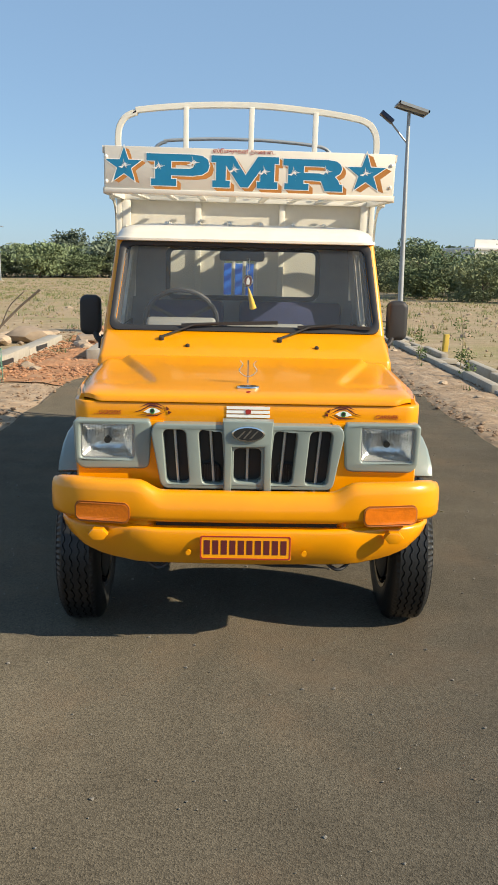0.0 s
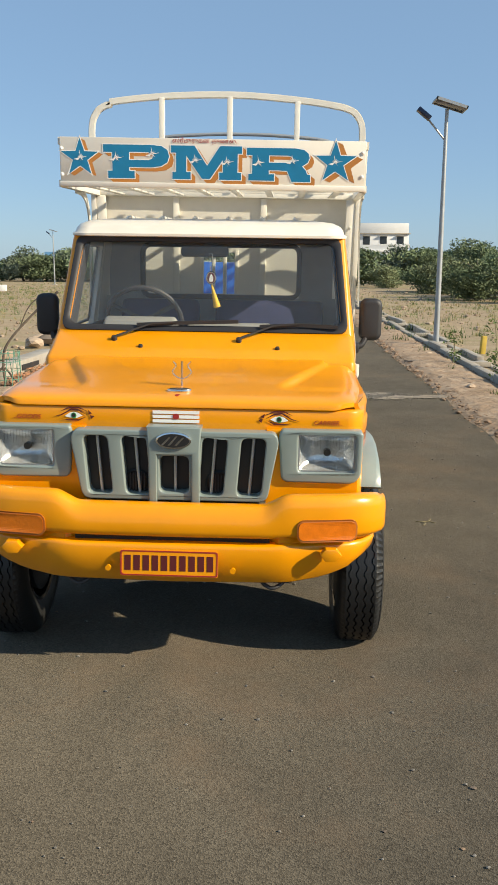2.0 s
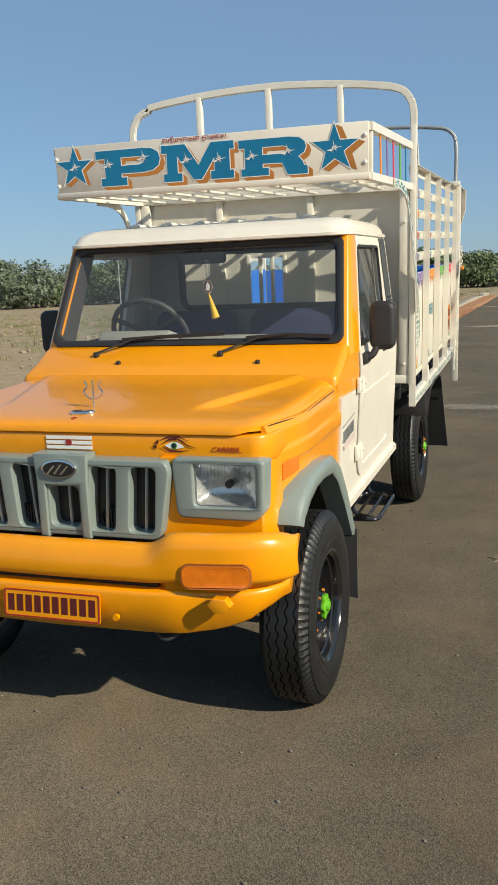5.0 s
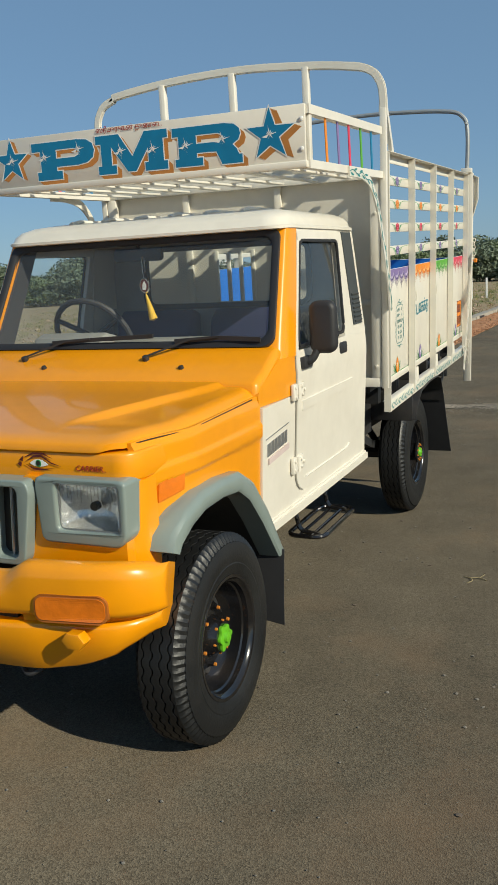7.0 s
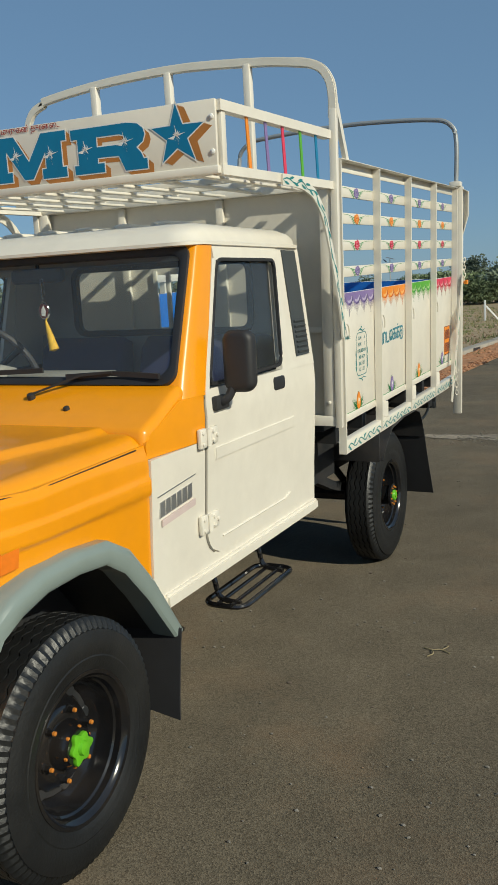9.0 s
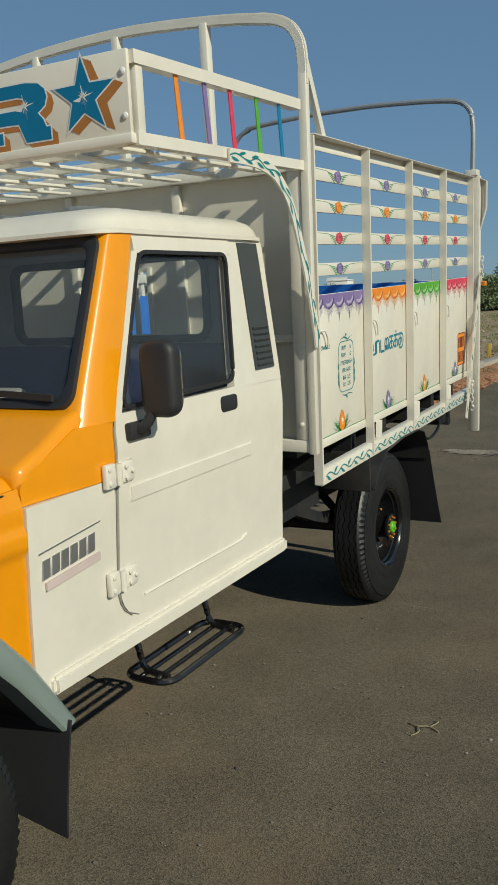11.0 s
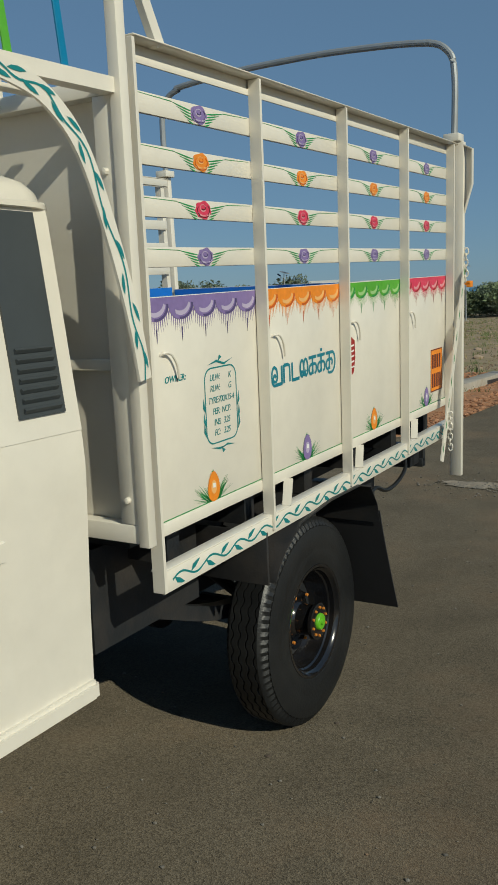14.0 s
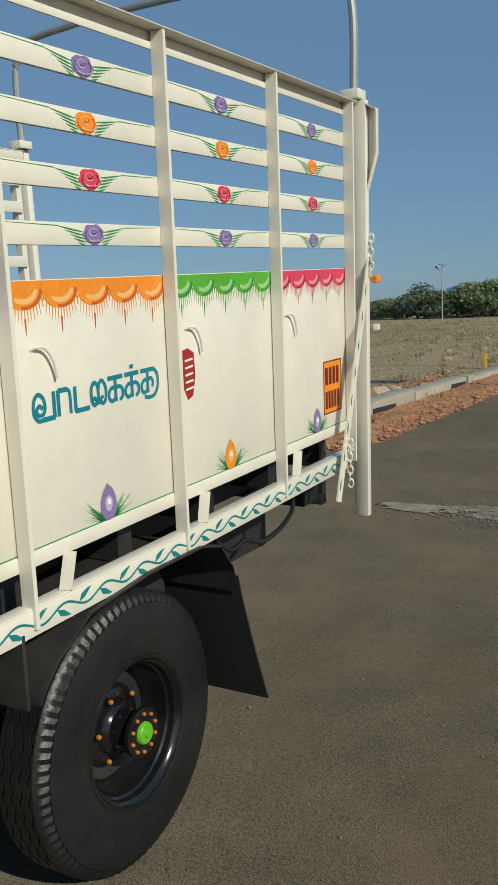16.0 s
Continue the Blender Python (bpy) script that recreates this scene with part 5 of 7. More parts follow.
def make_wheel(front):
    deep = not front
    d = -0.045 if deep else -0.028
    wheel = finish("wheel", rim_bm(deep), GLOSSBLACK, truck, "glossy black steel wheel with a green hub", 40)
    finish("tyre", tyre_bm(0.356, 0.066) if front else tyre_bm(0.390, 0.062), RUBBER, wheel, "black ribbed truck tyre", 30)
    bm = bmesh.new()
    revolve(bm, [(0.070, 0.200), (0.02, 0.188), (-0.03, 0.186), (-0.084, 0.204), (-0.088, 0.214), (-0.084, 0.198), (-0.03, 0.180)], (0, 0, 0), (1, 0, 0), 48)
    finish("rim_barrel", bm, GLOSSBLACK, wheel, "", 40)
    bm = bmesh.new()
    revolve(bm, [(-0.02, 0.0), (-0.02, 0.150), (-0.086, 0.168), (-0.092, 0.150), (-0.092, 0.0)], (0, 0, 0), (1, 0, 0), 32)
    finish("brake_drum", bm, CHASSIS, wheel, "", 40)
    bm = bmesh.new()
    if front:
        revolve(bm, [(0.0, 0.074), (0.035, 0.066), (0.050, 0.056), (0.062, 0.052), (0.062, 0.0)], (0, 0, 0), (1, 0, 0), 28)
        finish("hub_flange", bm, GLOSSBLACK, wheel, "", 40)
        bm = bmesh.new()
        loop = []
        for k in range(48):
            a = 2 * math.pi * k / 48
            r = 0.040 + 0.007 * max(0, math.cos(3 * a)) ** 2 + 0.004 * math.cos(6 * a)
            loop.append((r * math.cos(a), r * math.sin(a)))
        prism(bm, loop, "x", 0.058, 0.074, 0.003)
        revolve(bm, [(0.073, 0.022), (0.084, 0.018), (0.087, 0.0)], (0, 0, 0), (1, 0, 0), 18)
    else:
        revolve(bm, [(0.03 + d, 0.085), (0.060 + d, 0.074), (0.072 + d, 0.060), (0.084, 0.056), (0.086, 0.070), (0.098, 0.069), (0.100, 0.064), (0.100, 0.0)], (0, 0, 0), (1, 0, 0), 32)
        finish("hub_flange", bm, GLOSSBLACK, wheel, "", 40)
        bm = bmesh.new()
        revolve(bm, [(0.099, 0.032), (0.108, 0.031), (0.112, 0.027), (0.112, 0.012), (0.118, 0.010), (0.118, 0.0)], (0, 0, 0), (1, 0, 0), 28)
    finish("hub_cap", bm, GREENPAINT, wheel, "bright green painted hub cap", 40)
    for k in range(6):
        a = radians(60 * k + 15)
        bm = bmesh.new()
        revolve(bm, [(0.038 + d, 0.0135), (0.046 + d, 0.0125), (0.046 + d, 0.0095), (0.062 + d, 0.0085), (0.065 + d, 0.0)], (0, 0.096 * math.cos(a), 0.096 * math.sin(a)), (1, 0, 0), 6)
        nut = finish("wheel_nut", bm, GLOSSBLACK, wheel, "", 30)
        bm = bmesh.new()
        revolve(bm, [(0.060 + d, 0.0070), (0.070 + d, 0.0062), (0.072 + d, 0.0)], (0, 0.096 * math.cos(a), 0.096 * math.sin(a)), (1, 0, 0), 8)
        finish("stud_tip", bm, COPPER, nut, "orange painted stud tip", 30)
    for k in range(10 if deep else 6):
        a = radians((36 if deep else 60) * k + 12)
        bm = bmesh.new()
        r = 0.0535
        x = 0.099 if deep else 0.052
        revolve(bm, [(x, 0.0058), (x + 0.007, 0.0050), (x + 0.009, 0.0)], (0, r * math.cos(a), r * math.sin(a)), (1, 0, 0), 6)
        finish("hub_bolt", bm, COPPER, wheel, "orange painted hub bolt", 30)
    for k in range(8):
        a = radians(45 * k + 10)
        bm = bmesh.new()
        c, t = Vector((0.0085 + d, 0.141 * math.cos(a), 0.141 * math.sin(a))), Vector((0, -math.sin(a), math.cos(a)))
        rr = Vector((0.15, math.cos(a), math.sin(a))).normalized()
        loop = [c + t * 0.017 * math.cos(q) + rr * 0.013 * math.sin(q) for q in np.linspace(0, 2 * math.pi, 15)[:-1]]
        tube(bm, loop + loop[:1], 0.0028, 5)
        vs = [bm.verts.new(p + Vector((0.003, 0, 0))) for p in loop]
        bm.faces.new(vs)
        finish("vent_hole", bm, CHASSIS, wheel, "", 0)
    return wheel


wf = make_wheel(True)
wf.matrix_basis = pose(0.735, 0.002, 0.359, 0, 0, 0)
copy_thing(wf, Matrix.Translation((-0.735, 0.002, 0.359)) @ Matrix.Rotation(math.pi, 4, "Z"))
wr = make_wheel(False)
wr.matrix_basis = pose(0.668, 3.158, 0.359, 37, 0, 0)
copy_thing(wr, Matrix.Translation((-0.668, 3.158, 0.359)) @ Matrix.Rotation(math.pi, 4, "Z"))

# chassis and axles
bm = bmesh.new()
for s in (1, -1):
    box(bm, s * 0.36, s * 0.44, -0.45, 4.5, 0.52, 0.66, 0.006)
for y in (0.35, 1.2, 2.1, 3.6, 4.4):
    box(bm, -0.40, 0.40, y - 0.04, y + 0.04, 0.54, 0.63)
tube(bm, [(-0.64, 3.158, 0.359), (0.64, 3.158, 0.359)], 0.045)
revolve(bm, [(-0.13, 0.05), (-0.06, 0.13), (0.06, 0.13), (0.13, 0.05)], (0, 3.15, 0.362), (1, 0, 0), 20)
tube(bm, [(-0.66, 0, 0.36), (0.66, 0, 0.36)], 0.035)
tube(bm, [(0, 1.0, 0.50), (0, 3.0, 0.40)], 0.035)
for s in (1, -1):
    sweep(bm, smooth_path([(s * 0.53, 2.45, 0.60), (s * 0.53, 2.8, 0.48), (s * 0.53, 3.15, 0.44), (s * 0.53, 3.5, 0.48), (s * 0.53, 3.9, 0.62)]), rect(0.06, 0.05))
    tube(bm, [(s * 0.47, 2.75, 0.70), (s * 0.50, 3.1, 0.42)], 0.022)
box(bm, -0.30, 0.30, -0.2, 0.7, 0.42, 0.70, 0.03)
box(bm, -0.66, 0.66, 0.55, 1.9, 0.53, 0.58)
part("chassis", bm, CHASSIS, label="black ladder chassis with axles and springs", m=None)
bm = bmesh.new()
tube(bm, smooth_path([(-0.30, 1.0, 0.43), (-0.30, 2.2, 0.43), (-0.36, 2.9, 0.58), (-0.36, 4.3, 0.50)]), 0.028)
part("exhaust_pipe", bm, CHASSIS, m=None)

# brake hose hanging in a loop behind the rear wheel
bm = bmesh.new()
tube(bm, smooth_path([(0.70, 3.62, 0.84), (0.72, 3.66, 0.77), (0.735, 3.72, 0.728), (0.74, 3.80, 0.742), (0.74, 3.92, 0.708), (0.74, 4.06, 0.722), (0.73, 4.18, 0.762), (0.70, 4.24, 0.82)]), 0.009, 7)
part("brake_hose", bm, RUBBER, m=None, label="black rubber hose hanging in a loop")

# side steps of bent tube
for s in (1, -1):
    bm = bmesh.new()
    ring = round_corners([(s * 0.66, 1.19, 0.415), (s * 0.66, 0.955, 0.415), (s * 0.83, 0.955, 0.415), (s * 0.83, 1.445, 0.415), (s * 0.66, 1.445, 0.415), (s * 0.66, 1.17, 0.415)], 0.06)
    tube(bm, ring, 0.011, 8)
    for x in (0.717, 0.773):
        tube(bm, [(s * x, 0.955, 0.415), (s * x, 1.445, 0.415)], 0.008, 8)
    for y in (1.0, 1.40):
        tube(bm, smooth_path([(s * 0.80, y, 0.414), (s * 0.715, y, 0.43), (s * 0.69, y, 0.50), (s * 0.66, y, 0.57)]), 0.011, 8)
    part("side_step", bm, GLOSSBLACK, label="black tubular side step below the door")

# ---- cargo bed ----
POSTS = (2.062, 2.640, 3.232, 3.826, 4.420)
bm = bmesh.new()
box(bm, -0.77, 0.77, 2.06, 4.46, 0.895, 0.935, 0.004)
floor_bed = part("bed_floor", bm, CHASSIS, m=BED, label="dark bed floor")


def bar(name, x0, x1, y0, y1, z0, z1, parent=None, mat=None, label="", bevel=0.004):
    bm = bmesh.new()
    box(bm, min(x0, x1), max(x0, x1), y0, y1, z0, z1, bevel)
    return part(name, bm, mat or CREAM, parent, label, m=BED)


for y in np.arange(2.25, 4.4, 0.42):
    bar("bed_bearer", -0.77, 0.77, y - 0.03, y + 0.03, 0.80, 0.895, mat=CHASSIS, label="black steel cross bearer under the bed", bevel=0)
for s in (1, -1):
    bar("bed_runner", s * 0.42, s * 0.50, 2.06, 4.46, 0.70, 0.80, mat=CHASSIS, bevel=0)
SLAT_Z = (1.995, 1.874, 1.750, 1.626)
panels, slats = [], []
for s in (1, -1):
    for k, y in enumerate(POSTS):
        bm = bmesh.new()
        prism(bm, [(s * 0.853, y - 0.018), (s * 0.891, y - 0.018), (s * 0.891, y - 0.007), (s * 0.861, y - 0.007), (s * 0.861, y + 0.014), (s * 0.853, y + 0.014)], "z", 0.80 if k else 0.79, 2.148, 0.0018, 1)
        part("bed_post", bm, CREAM, m=BED, label="cream angle-steel bed post")
    bar("top_rail", s * 0.839, s * 0.893, 2.05, 4.465, 2.150, 2.156)
    bar("top_rail", s * 0.840, s * 0.846, 2.06, 4.455, 2.112, 2.150, bevel=0.0015)
    bar("top_rail_lip", s * 0.8465, s * 0.8525, 2.06, 4.455, 2.106, 2.124, bevel=0.0015)
    bar("skirt_rail", s * 0.876, s * 0.882, 2.05, 4.34, 0.785, 0.845, bevel=0.002, label="cream lower side rail with green leaf scroll")
    bar("skirt_rail", s * 0.842, s * 0.882, 2.05, 4.44, 0.845, 0.850, bevel=0.002)
    for a, b in zip(POSTS, POSTS[1:]):
        for z in SLAT_Z:
            slats.append(bar("slat", s * 0.839, s * 0.852, a + 0.001, b - 0.001, z - 0.001, z + 0.050, bevel=0.003, label="cream side slat with painted roses" if s > 0 else "cream side slat"))
        panels.append(bar("side_panel", s * 0.843, s * 0.849, a + 0.0005, b - 0.0005, 0.957, 1.552, bevel=0.002, label="cream side panel with painted valance" if s > 0 else "cream side panel"))
        bar("inner_lining", s * 0.837, s * 0.8405, a + 0.001, b - 0.001, 0.992, 1.5515, mat=BLUEINSIDE, label="blue inner side lining", bevel=0)
        bar("panel_rail", s * 0.840, s * 0.8525, a + 0.001, b - 0.001, 0.924, 0.961, bevel=0.004)
    # struts below the panels
    for y in (2.72, 3.30, 3.90):
        bm = bmesh.new()
        sweep(bm, [(s * 0.860, y + 0.058, 0.930), (s * 0.872, y + 0.020, 0.85)], rect(0.030, 0.006))
        part("stake_strut", bm, CREAM, m=BED)
    # lashing hooks
    for y in (2.155, 2.735, 3.33, 3.925):
        bm = bmesh.new()
        tube(bm, smooth_path([(s * 0.849, y - 0.020, 1.402), (s * 0.860, y - 0.012, 1.408), (s * 0.864, y + 0.012, 1.402), (s * 0.864, y + 0.034, 1.372), (s * 0.860, y + 0.046, 1.335)]), 0.0038, 7)
        part("lashing_hook", bm, CREAM, m=BED)
# tailgate and rear posts
bar("tailgate_lining", -0.835, 0.835, 4.4405, 4.4475, 0.94, 1.538, mat=BLUEINSIDE, label="blue inner tailgate lining", bevel=0)
bar("tailgate", -0.848, 0.848, 4.448, 4.468, 0.94, 1.54, label="cream rear tailgate")
for s in (1, -1):
    bar("rear_post", s * 0.853, s * 0.912, 4.475, 4.510, 0.555, 2.165, label="cream rear corner post")
    bar("rail_cap", s * 0.827, s * 0.902, 4.43, 4.51, 2.165, 2.20)
    bm = bmesh.new()
    prism(bm, [(s * 0.9125, 2.15), (s * 0.950, 2.13), (s * 0.950, 1.97), (s * 0.9125, 1.84)], "y", 4.504, 4.510)
    prism(bm, [(s * 0.9125, 2.15), (s * 0.950, 2.13), (s * 0.950, 2.124), (s * 0.9125, 2.144)], "y", 4.475, 4.504)
    prism(bm, [(s * 0.944, 2.124), (s * 0.950, 2.124), (s * 0.950, 1.97), (s * 0.9125, 1.84), (s * 0.9125, 1.852), (s * 0.944, 1.975)], "y", 4.485, 4.504)
    part("corner_gusset", bm, CREAM, m=BED)
bm = bmesh.new()
tube(bm, smooth_path([(0.865, 4.48, 2.17), (0.865, 4.48, 2.46), (0.83, 4.48, 2.575), (0.70, 4.48, 2.63), (0.3, 4.48, 2.66), (0, 4.48, 2.665), (-0.3, 4.48, 2.66), (-0.70, 4.48, 2.63), (-0.83, 4.48, 2.575), (-0.865, 4.48, 2.46), (-0.865, 4.48, 2.17)]), 0.016, 10)
part("rear_hoop", bm, GALV, m=BED, label="grey painted rear hoop tube")
bm = bmesh.new()
for z in (0.60, 0.76):
    box(bm, -0.72, 0.72, 4.42, 4.47, z, z + 0.045, 0.004)
for x in (-0.70, -0.35, 0.35, 0.70):
    box(bm, x - 0.02, x + 0.02, 4.43, 4.465, 0.60, 0.93)
box(bm, 0.42, 0.70, 4.30, 4.44, 0.62, 0.72, 0.005)
part("rear_underrun_bar", bm, CHASSIS, m=BED, label="black rear underrun bar")
# latch bar with chain at the rear corner
bm = bmesh.new()
sweep(bm, [(0.914, 4.505, 1.60), (0.911, 4.35, 1.15), (0.908, 4.19, 0.69)], rect(0.006, 0.038))
latch = part("latch_bar", bm, CREAM, m=BED, label="cream latch bar with green leaf strokes")
for base, n in (((0.922, 4.275, 0.90), 7), ((0.922, 4.50, 1.66), 6)):
    for k in range(n):
        bm = bmesh.new()
        c = Vector(base) - Vector((0.0, 0.004 * (k % 3), 0.026 * k))
        R_ = Matrix.Rotation(radians(90 * (k % 2) + 20), 3, "Z")
        tube(bm, [c + R_ @ Vector((0.010 * math.cos(a), 0, 0.017 * math.sin(a))) for a in np.linspace(0, 2 * math.pi, 13)], 0.0035, 6)
        part("chain_link", bm, CREAM, latch, m=BED)
bm = bmesh.new()
box(bm, 0.895, 0.940, 4.512, 4.530, 1.50, 1.515, 0.003)
box(bm, 0.918, 0.940, 4.512, 4.555, 1.49, 1.52, 0.004)
part("latch_hook", bm, ORANGEART, m=BED, label="small orange hook")
# rear mudguards
for s in (1, -1):
    bm = bmesh.new()
    pts = [(2.672, 0.625), (2.690, 0.655), (2.74, 0.705), (2.86, 0.775), (3.10, 0.80), (3.35, 0.80), (3.45, 0.775), (3.515, 0.69), (3.535, 0.61)]
    gridsurf(bm, lambda u, v: Vector((s * (0.57 + 0.285 * v), lerp(u * 8, range(9), [p[0] for p in pts]), lerp(u * 8, range(9), [p[1] for p in pts]))), 24, 2, 0.006, (0, 0, 1))
    part("rear_mudguard", bm, CHASSIS, m=BODY, label="black steel rear mudguard")
    bm = bmesh.new()
    gridsurf(bm, lambda u, v: Vector((s * (0.57 + (0.285 + 0.030 * v) * u), 3.535 + 0.108 * v ** 1.2, 0.66 - 0.440 * v)), 4, 8, 0.006, (0, 1, 0))
    part("mud_flap", bm, TRIM, m=BODY, label="black rubber mud flap")
    bm = bmesh.new()
    box(bm, s * 0.56, s * 0.845, 2.640, 2.652, 0.625, 0.80, 0.004)
    box(bm, s * 0.58, s * 0.59, 2.1, 2.62, 0.56, 0.86)
    part("splash_plate", bm, CHASSIS, m=BODY)

# headboard
bm = bmesh.new()
OPEN_X, OPEN_Z = (-0.112, 0.112), (1.415, 1.680)
box(bm, -0.857, 0.857, 2.046, 2.054, 0.94, OPEN_Z[0])
box(bm, -0.857, 0.857, 2.046, 2.054, OPEN_Z[1], 2.04)
box(bm, -0.857, OPEN_X[0], 2.046, 2.054, OPEN_Z[0], OPEN_Z[1])
box(bm, OPEN_X[1], 0.857, 2.046, 2.054, OPEN_Z[0], OPEN_Z[1])
part("headboard", bm, CREAM, m=BED, label="cream sheet-steel headboard with a barred opening")
for x in (-0.28, 0.28):
    bar("headboard_rib", x - 0.02, x + 0.02, 2.022, 2.0455, 0.98, 2.02)
for x in (-0.112, -0.037, 0.037, 0.112):
    bar("opening_bar", x - 0.012, x + 0.012, 2.030, 2.0455, 1.40, 1.70, label="cream upright bar across the opening")
bar("headboard_rail", -0.857, 0.857, 2.0, 2.04, 0.935, 0.985)
bar("headboard_rail", -0.857, 0.857, 2.022, 2.0295, 1.375, 1.405)
bar("headboard_rail", -0.857, 0.857, 2.0, 2.045, 2.02, 2.06)
for s in (1, -1):
    bar("headboard_post", s * 0.856, s * 0.888, 1.995, 2.026, 0.93, 2.36, label="cream headboard corner post", bevel=0.0015)
    bar("headboard_flange", s * 0.797, s * 0.853, 2.0, 2.03, 0.985, 2.02)
    for z in (1.05, 1.85):
        bm = bmesh.new()
        revolve(bm, [(0, 0.009), (0.012, 0.008), (0.014, 0)], (s * 0.827, 2.0, z), (0, -1, 0), 8)
        part("headboard_bolt", bm, CREAM, m=BED)
# front hoop of flat bar
bm = bmesh.new()
side_ = [(0.870, 2.32), (0.872, 2.41), (0.854, 2.492), (0.790, 2.553), (0.62, 2.590), (0.3, 2.621)]
hoop = smooth_path([(x, 2.01, z) for x, z in side_] + [(0.04, 2.01, 2.631)] + [(-x, 2.01, z) for x, z in side_[::-1]])
sweep(bm, hoop, rect(0.040, 0.026), up=(0, 1, 0))
bmesh.ops.bevel(bm, geom=[e for e in bm.edges if len(e.link_faces) == 2 and e.calc_face_angle(0) > 1.2], offset=0.005, segments=2, affect="EDGES")
part("front_hoop", bm, CREAM, m=BED, label="cream front hoop of square tube")
for x, top_ in ((-0.366, 2.609), (0.058, 2.619), (0.475, 2.600)):
    bar("hoop_upright", x - 0.017, x + 0.017, 1.99, 2.03, 2.05, top_)
for s in (1, -1):
    bm = bmesh.new()
    sweep(bm, [(s * 0.872, 2.03, 2.40), (s * 0.872, 2.17, 2.15)], rect(0.02, 0.032))
    part("hoop_brace", bm, CREAM, m=BED)

# roof rack and signboard; the rack widens towards the bed
bar("signboard", -0.746, 0.818, 0.995, 1.010, 2.045, 2.270, label="cream signboard with blue block letters")
bar("signboard_lip", -0.751, 0.824, 0.988, 1.04, 2.022, 2.050, bevel=0.005)


def rack_x(y):
    return 0.812 + 0.040 * (y - 1.0)


for s in (1, -1):
    for z, h, end in ((2.036, 0.034, 2.034), (2.250, 0.036, 1.984)):
        bm = bmesh.new()
        sweep(bm, [(s * rack_x(1.01), 1.01, z), (s * rack_x(end), end, z)], rect(0.04, h))
        part("rack_rail", bm, CREAM, m=BED)
    bar("rack_upright", s * 0.792, s * 0.828, 1.0205, 1.055, 2.05, 2.268)
    for y, mt in ((1.215, ORANGEART), (1.365, PURPLE), (1.512, PINK), (1.678, GREENART), (1.835, BLUE)):
        x = rack_x(y)
        bm = bmesh.new()
        prism(bm, [(y - 0.011, 2.234), (y + 0.009, 2.234), (y + 0.031, 2.050), (y + 0.009, 2.050)], "x", s * (x + 0.006), s * (x + 0.012), 0.0015, 1)
        part("rack_bar", bm, mt, m=BED, label="thin flat upright bar, painted")
for x in np.linspace(-0.62, 0.70, 8):
    bar("rack_slat", x - 0.020, x + 0.020, 1.052, 1.98, 2.026, 2.036, bevel=0.002)
for y in (1.22, 1.48, 1.74):
    bar("rack_crossbar", -0.76, 0.76, y - 0.018, y + 0.018, 2.037, 2.060, bevel=0.002)
# curved side arms with leaf scroll
for s in (1, -1):
    bm = bmesh.new()
    arm = smooth_path([(s * 0.853, 1.46, 2.028), (s * 0.857, 1.58, 2.026), (s * 0.861, 1.68, 2.014), (s * 0.865, 1.78, 1.976), (s * 0.871, 1.868, 1.880), (s * 0.883, 1.935, 1.690), (s * 0.897, 1.975, 1.50), (s * 0.903, 1.995, 1.36)], 8)
    rings = []
    for i, p in enumerate(arm):
        d = (arm[min(i + 1, len(arm) - 1)] - arm[max(i - 1, 0)]).normalized()
        nrm = Vector((0, -d.z, d.y)) * 0.022
        o = Vector((s * 0.008, 0, 0))
        rings.append([p + nrm, p + nrm + o, p - nrm + o, p - nrm])
    loft(bm, rings)
    arm_ob = part("rack_arm", bm, CREAM, m=BED, label="cream curved rack arm with green leaf scroll")
    if s > 0:
        for i in range(2, len(arm) - 2, 3):
            p = arm[i]
            d = (arm[i + 1] - arm[i - 1]).normalized()
            n_ = Vector((0, -d.z, d.y)) * (1 if (i // 3) % 2 else -1)
            o = Vector((0.0095, 0, 0))
            leaf = bmesh.new()
            almond = [(-0.024, 0.0), (-0.012, 0.0055), (0.004, 0.0065), (0.016, 0.004), (0.026, 0.0), (0.010, -0.0035), (-0.008, -0.003)]
            leaf.faces.new([leaf.verts.new(p + o + d * (a - 0.25 * b) + n_ * (0.009 + 0.22 * a + b)) for a, b in almond])
            part("painted_leaf", leaf, TEAL, arm_ob, smooth=0, m=BED)
        vine = bmesh.new()
        rows_ = []
        for i, p in enumerate(arm):
            d = (arm[min(i + 1, len(arm) - 1)] - arm[max(i - 1, 0)]).normalized()
            n_ = Vector((0, -d.z, d.y))
            c_ = p + n_ * 0.008 * math.sin(i * math.pi / 5) + Vector((0.0090, 0, 0))
            rows_.append((vine.verts.new(c_ + n_ * 0.0025), vine.verts.new(c_ - n_ * 0.0025)))
        for q0, q1 in zip(rows_, rows_[1:]):
            vine.faces.new((q0[0], q0[1], q1[1], q1[0]))
        part("painted_vine", vine, TEAL, arm_ob, smooth=0, m=BED)

# ---- sign painting ----
def U(px, py):
    """Layout units of the signboard: from its left top corner, in board widths of 836."""
    return ((px - 510) * 0.001890 + 0.037, 2.2655 - (py - 160) * 0.00178)


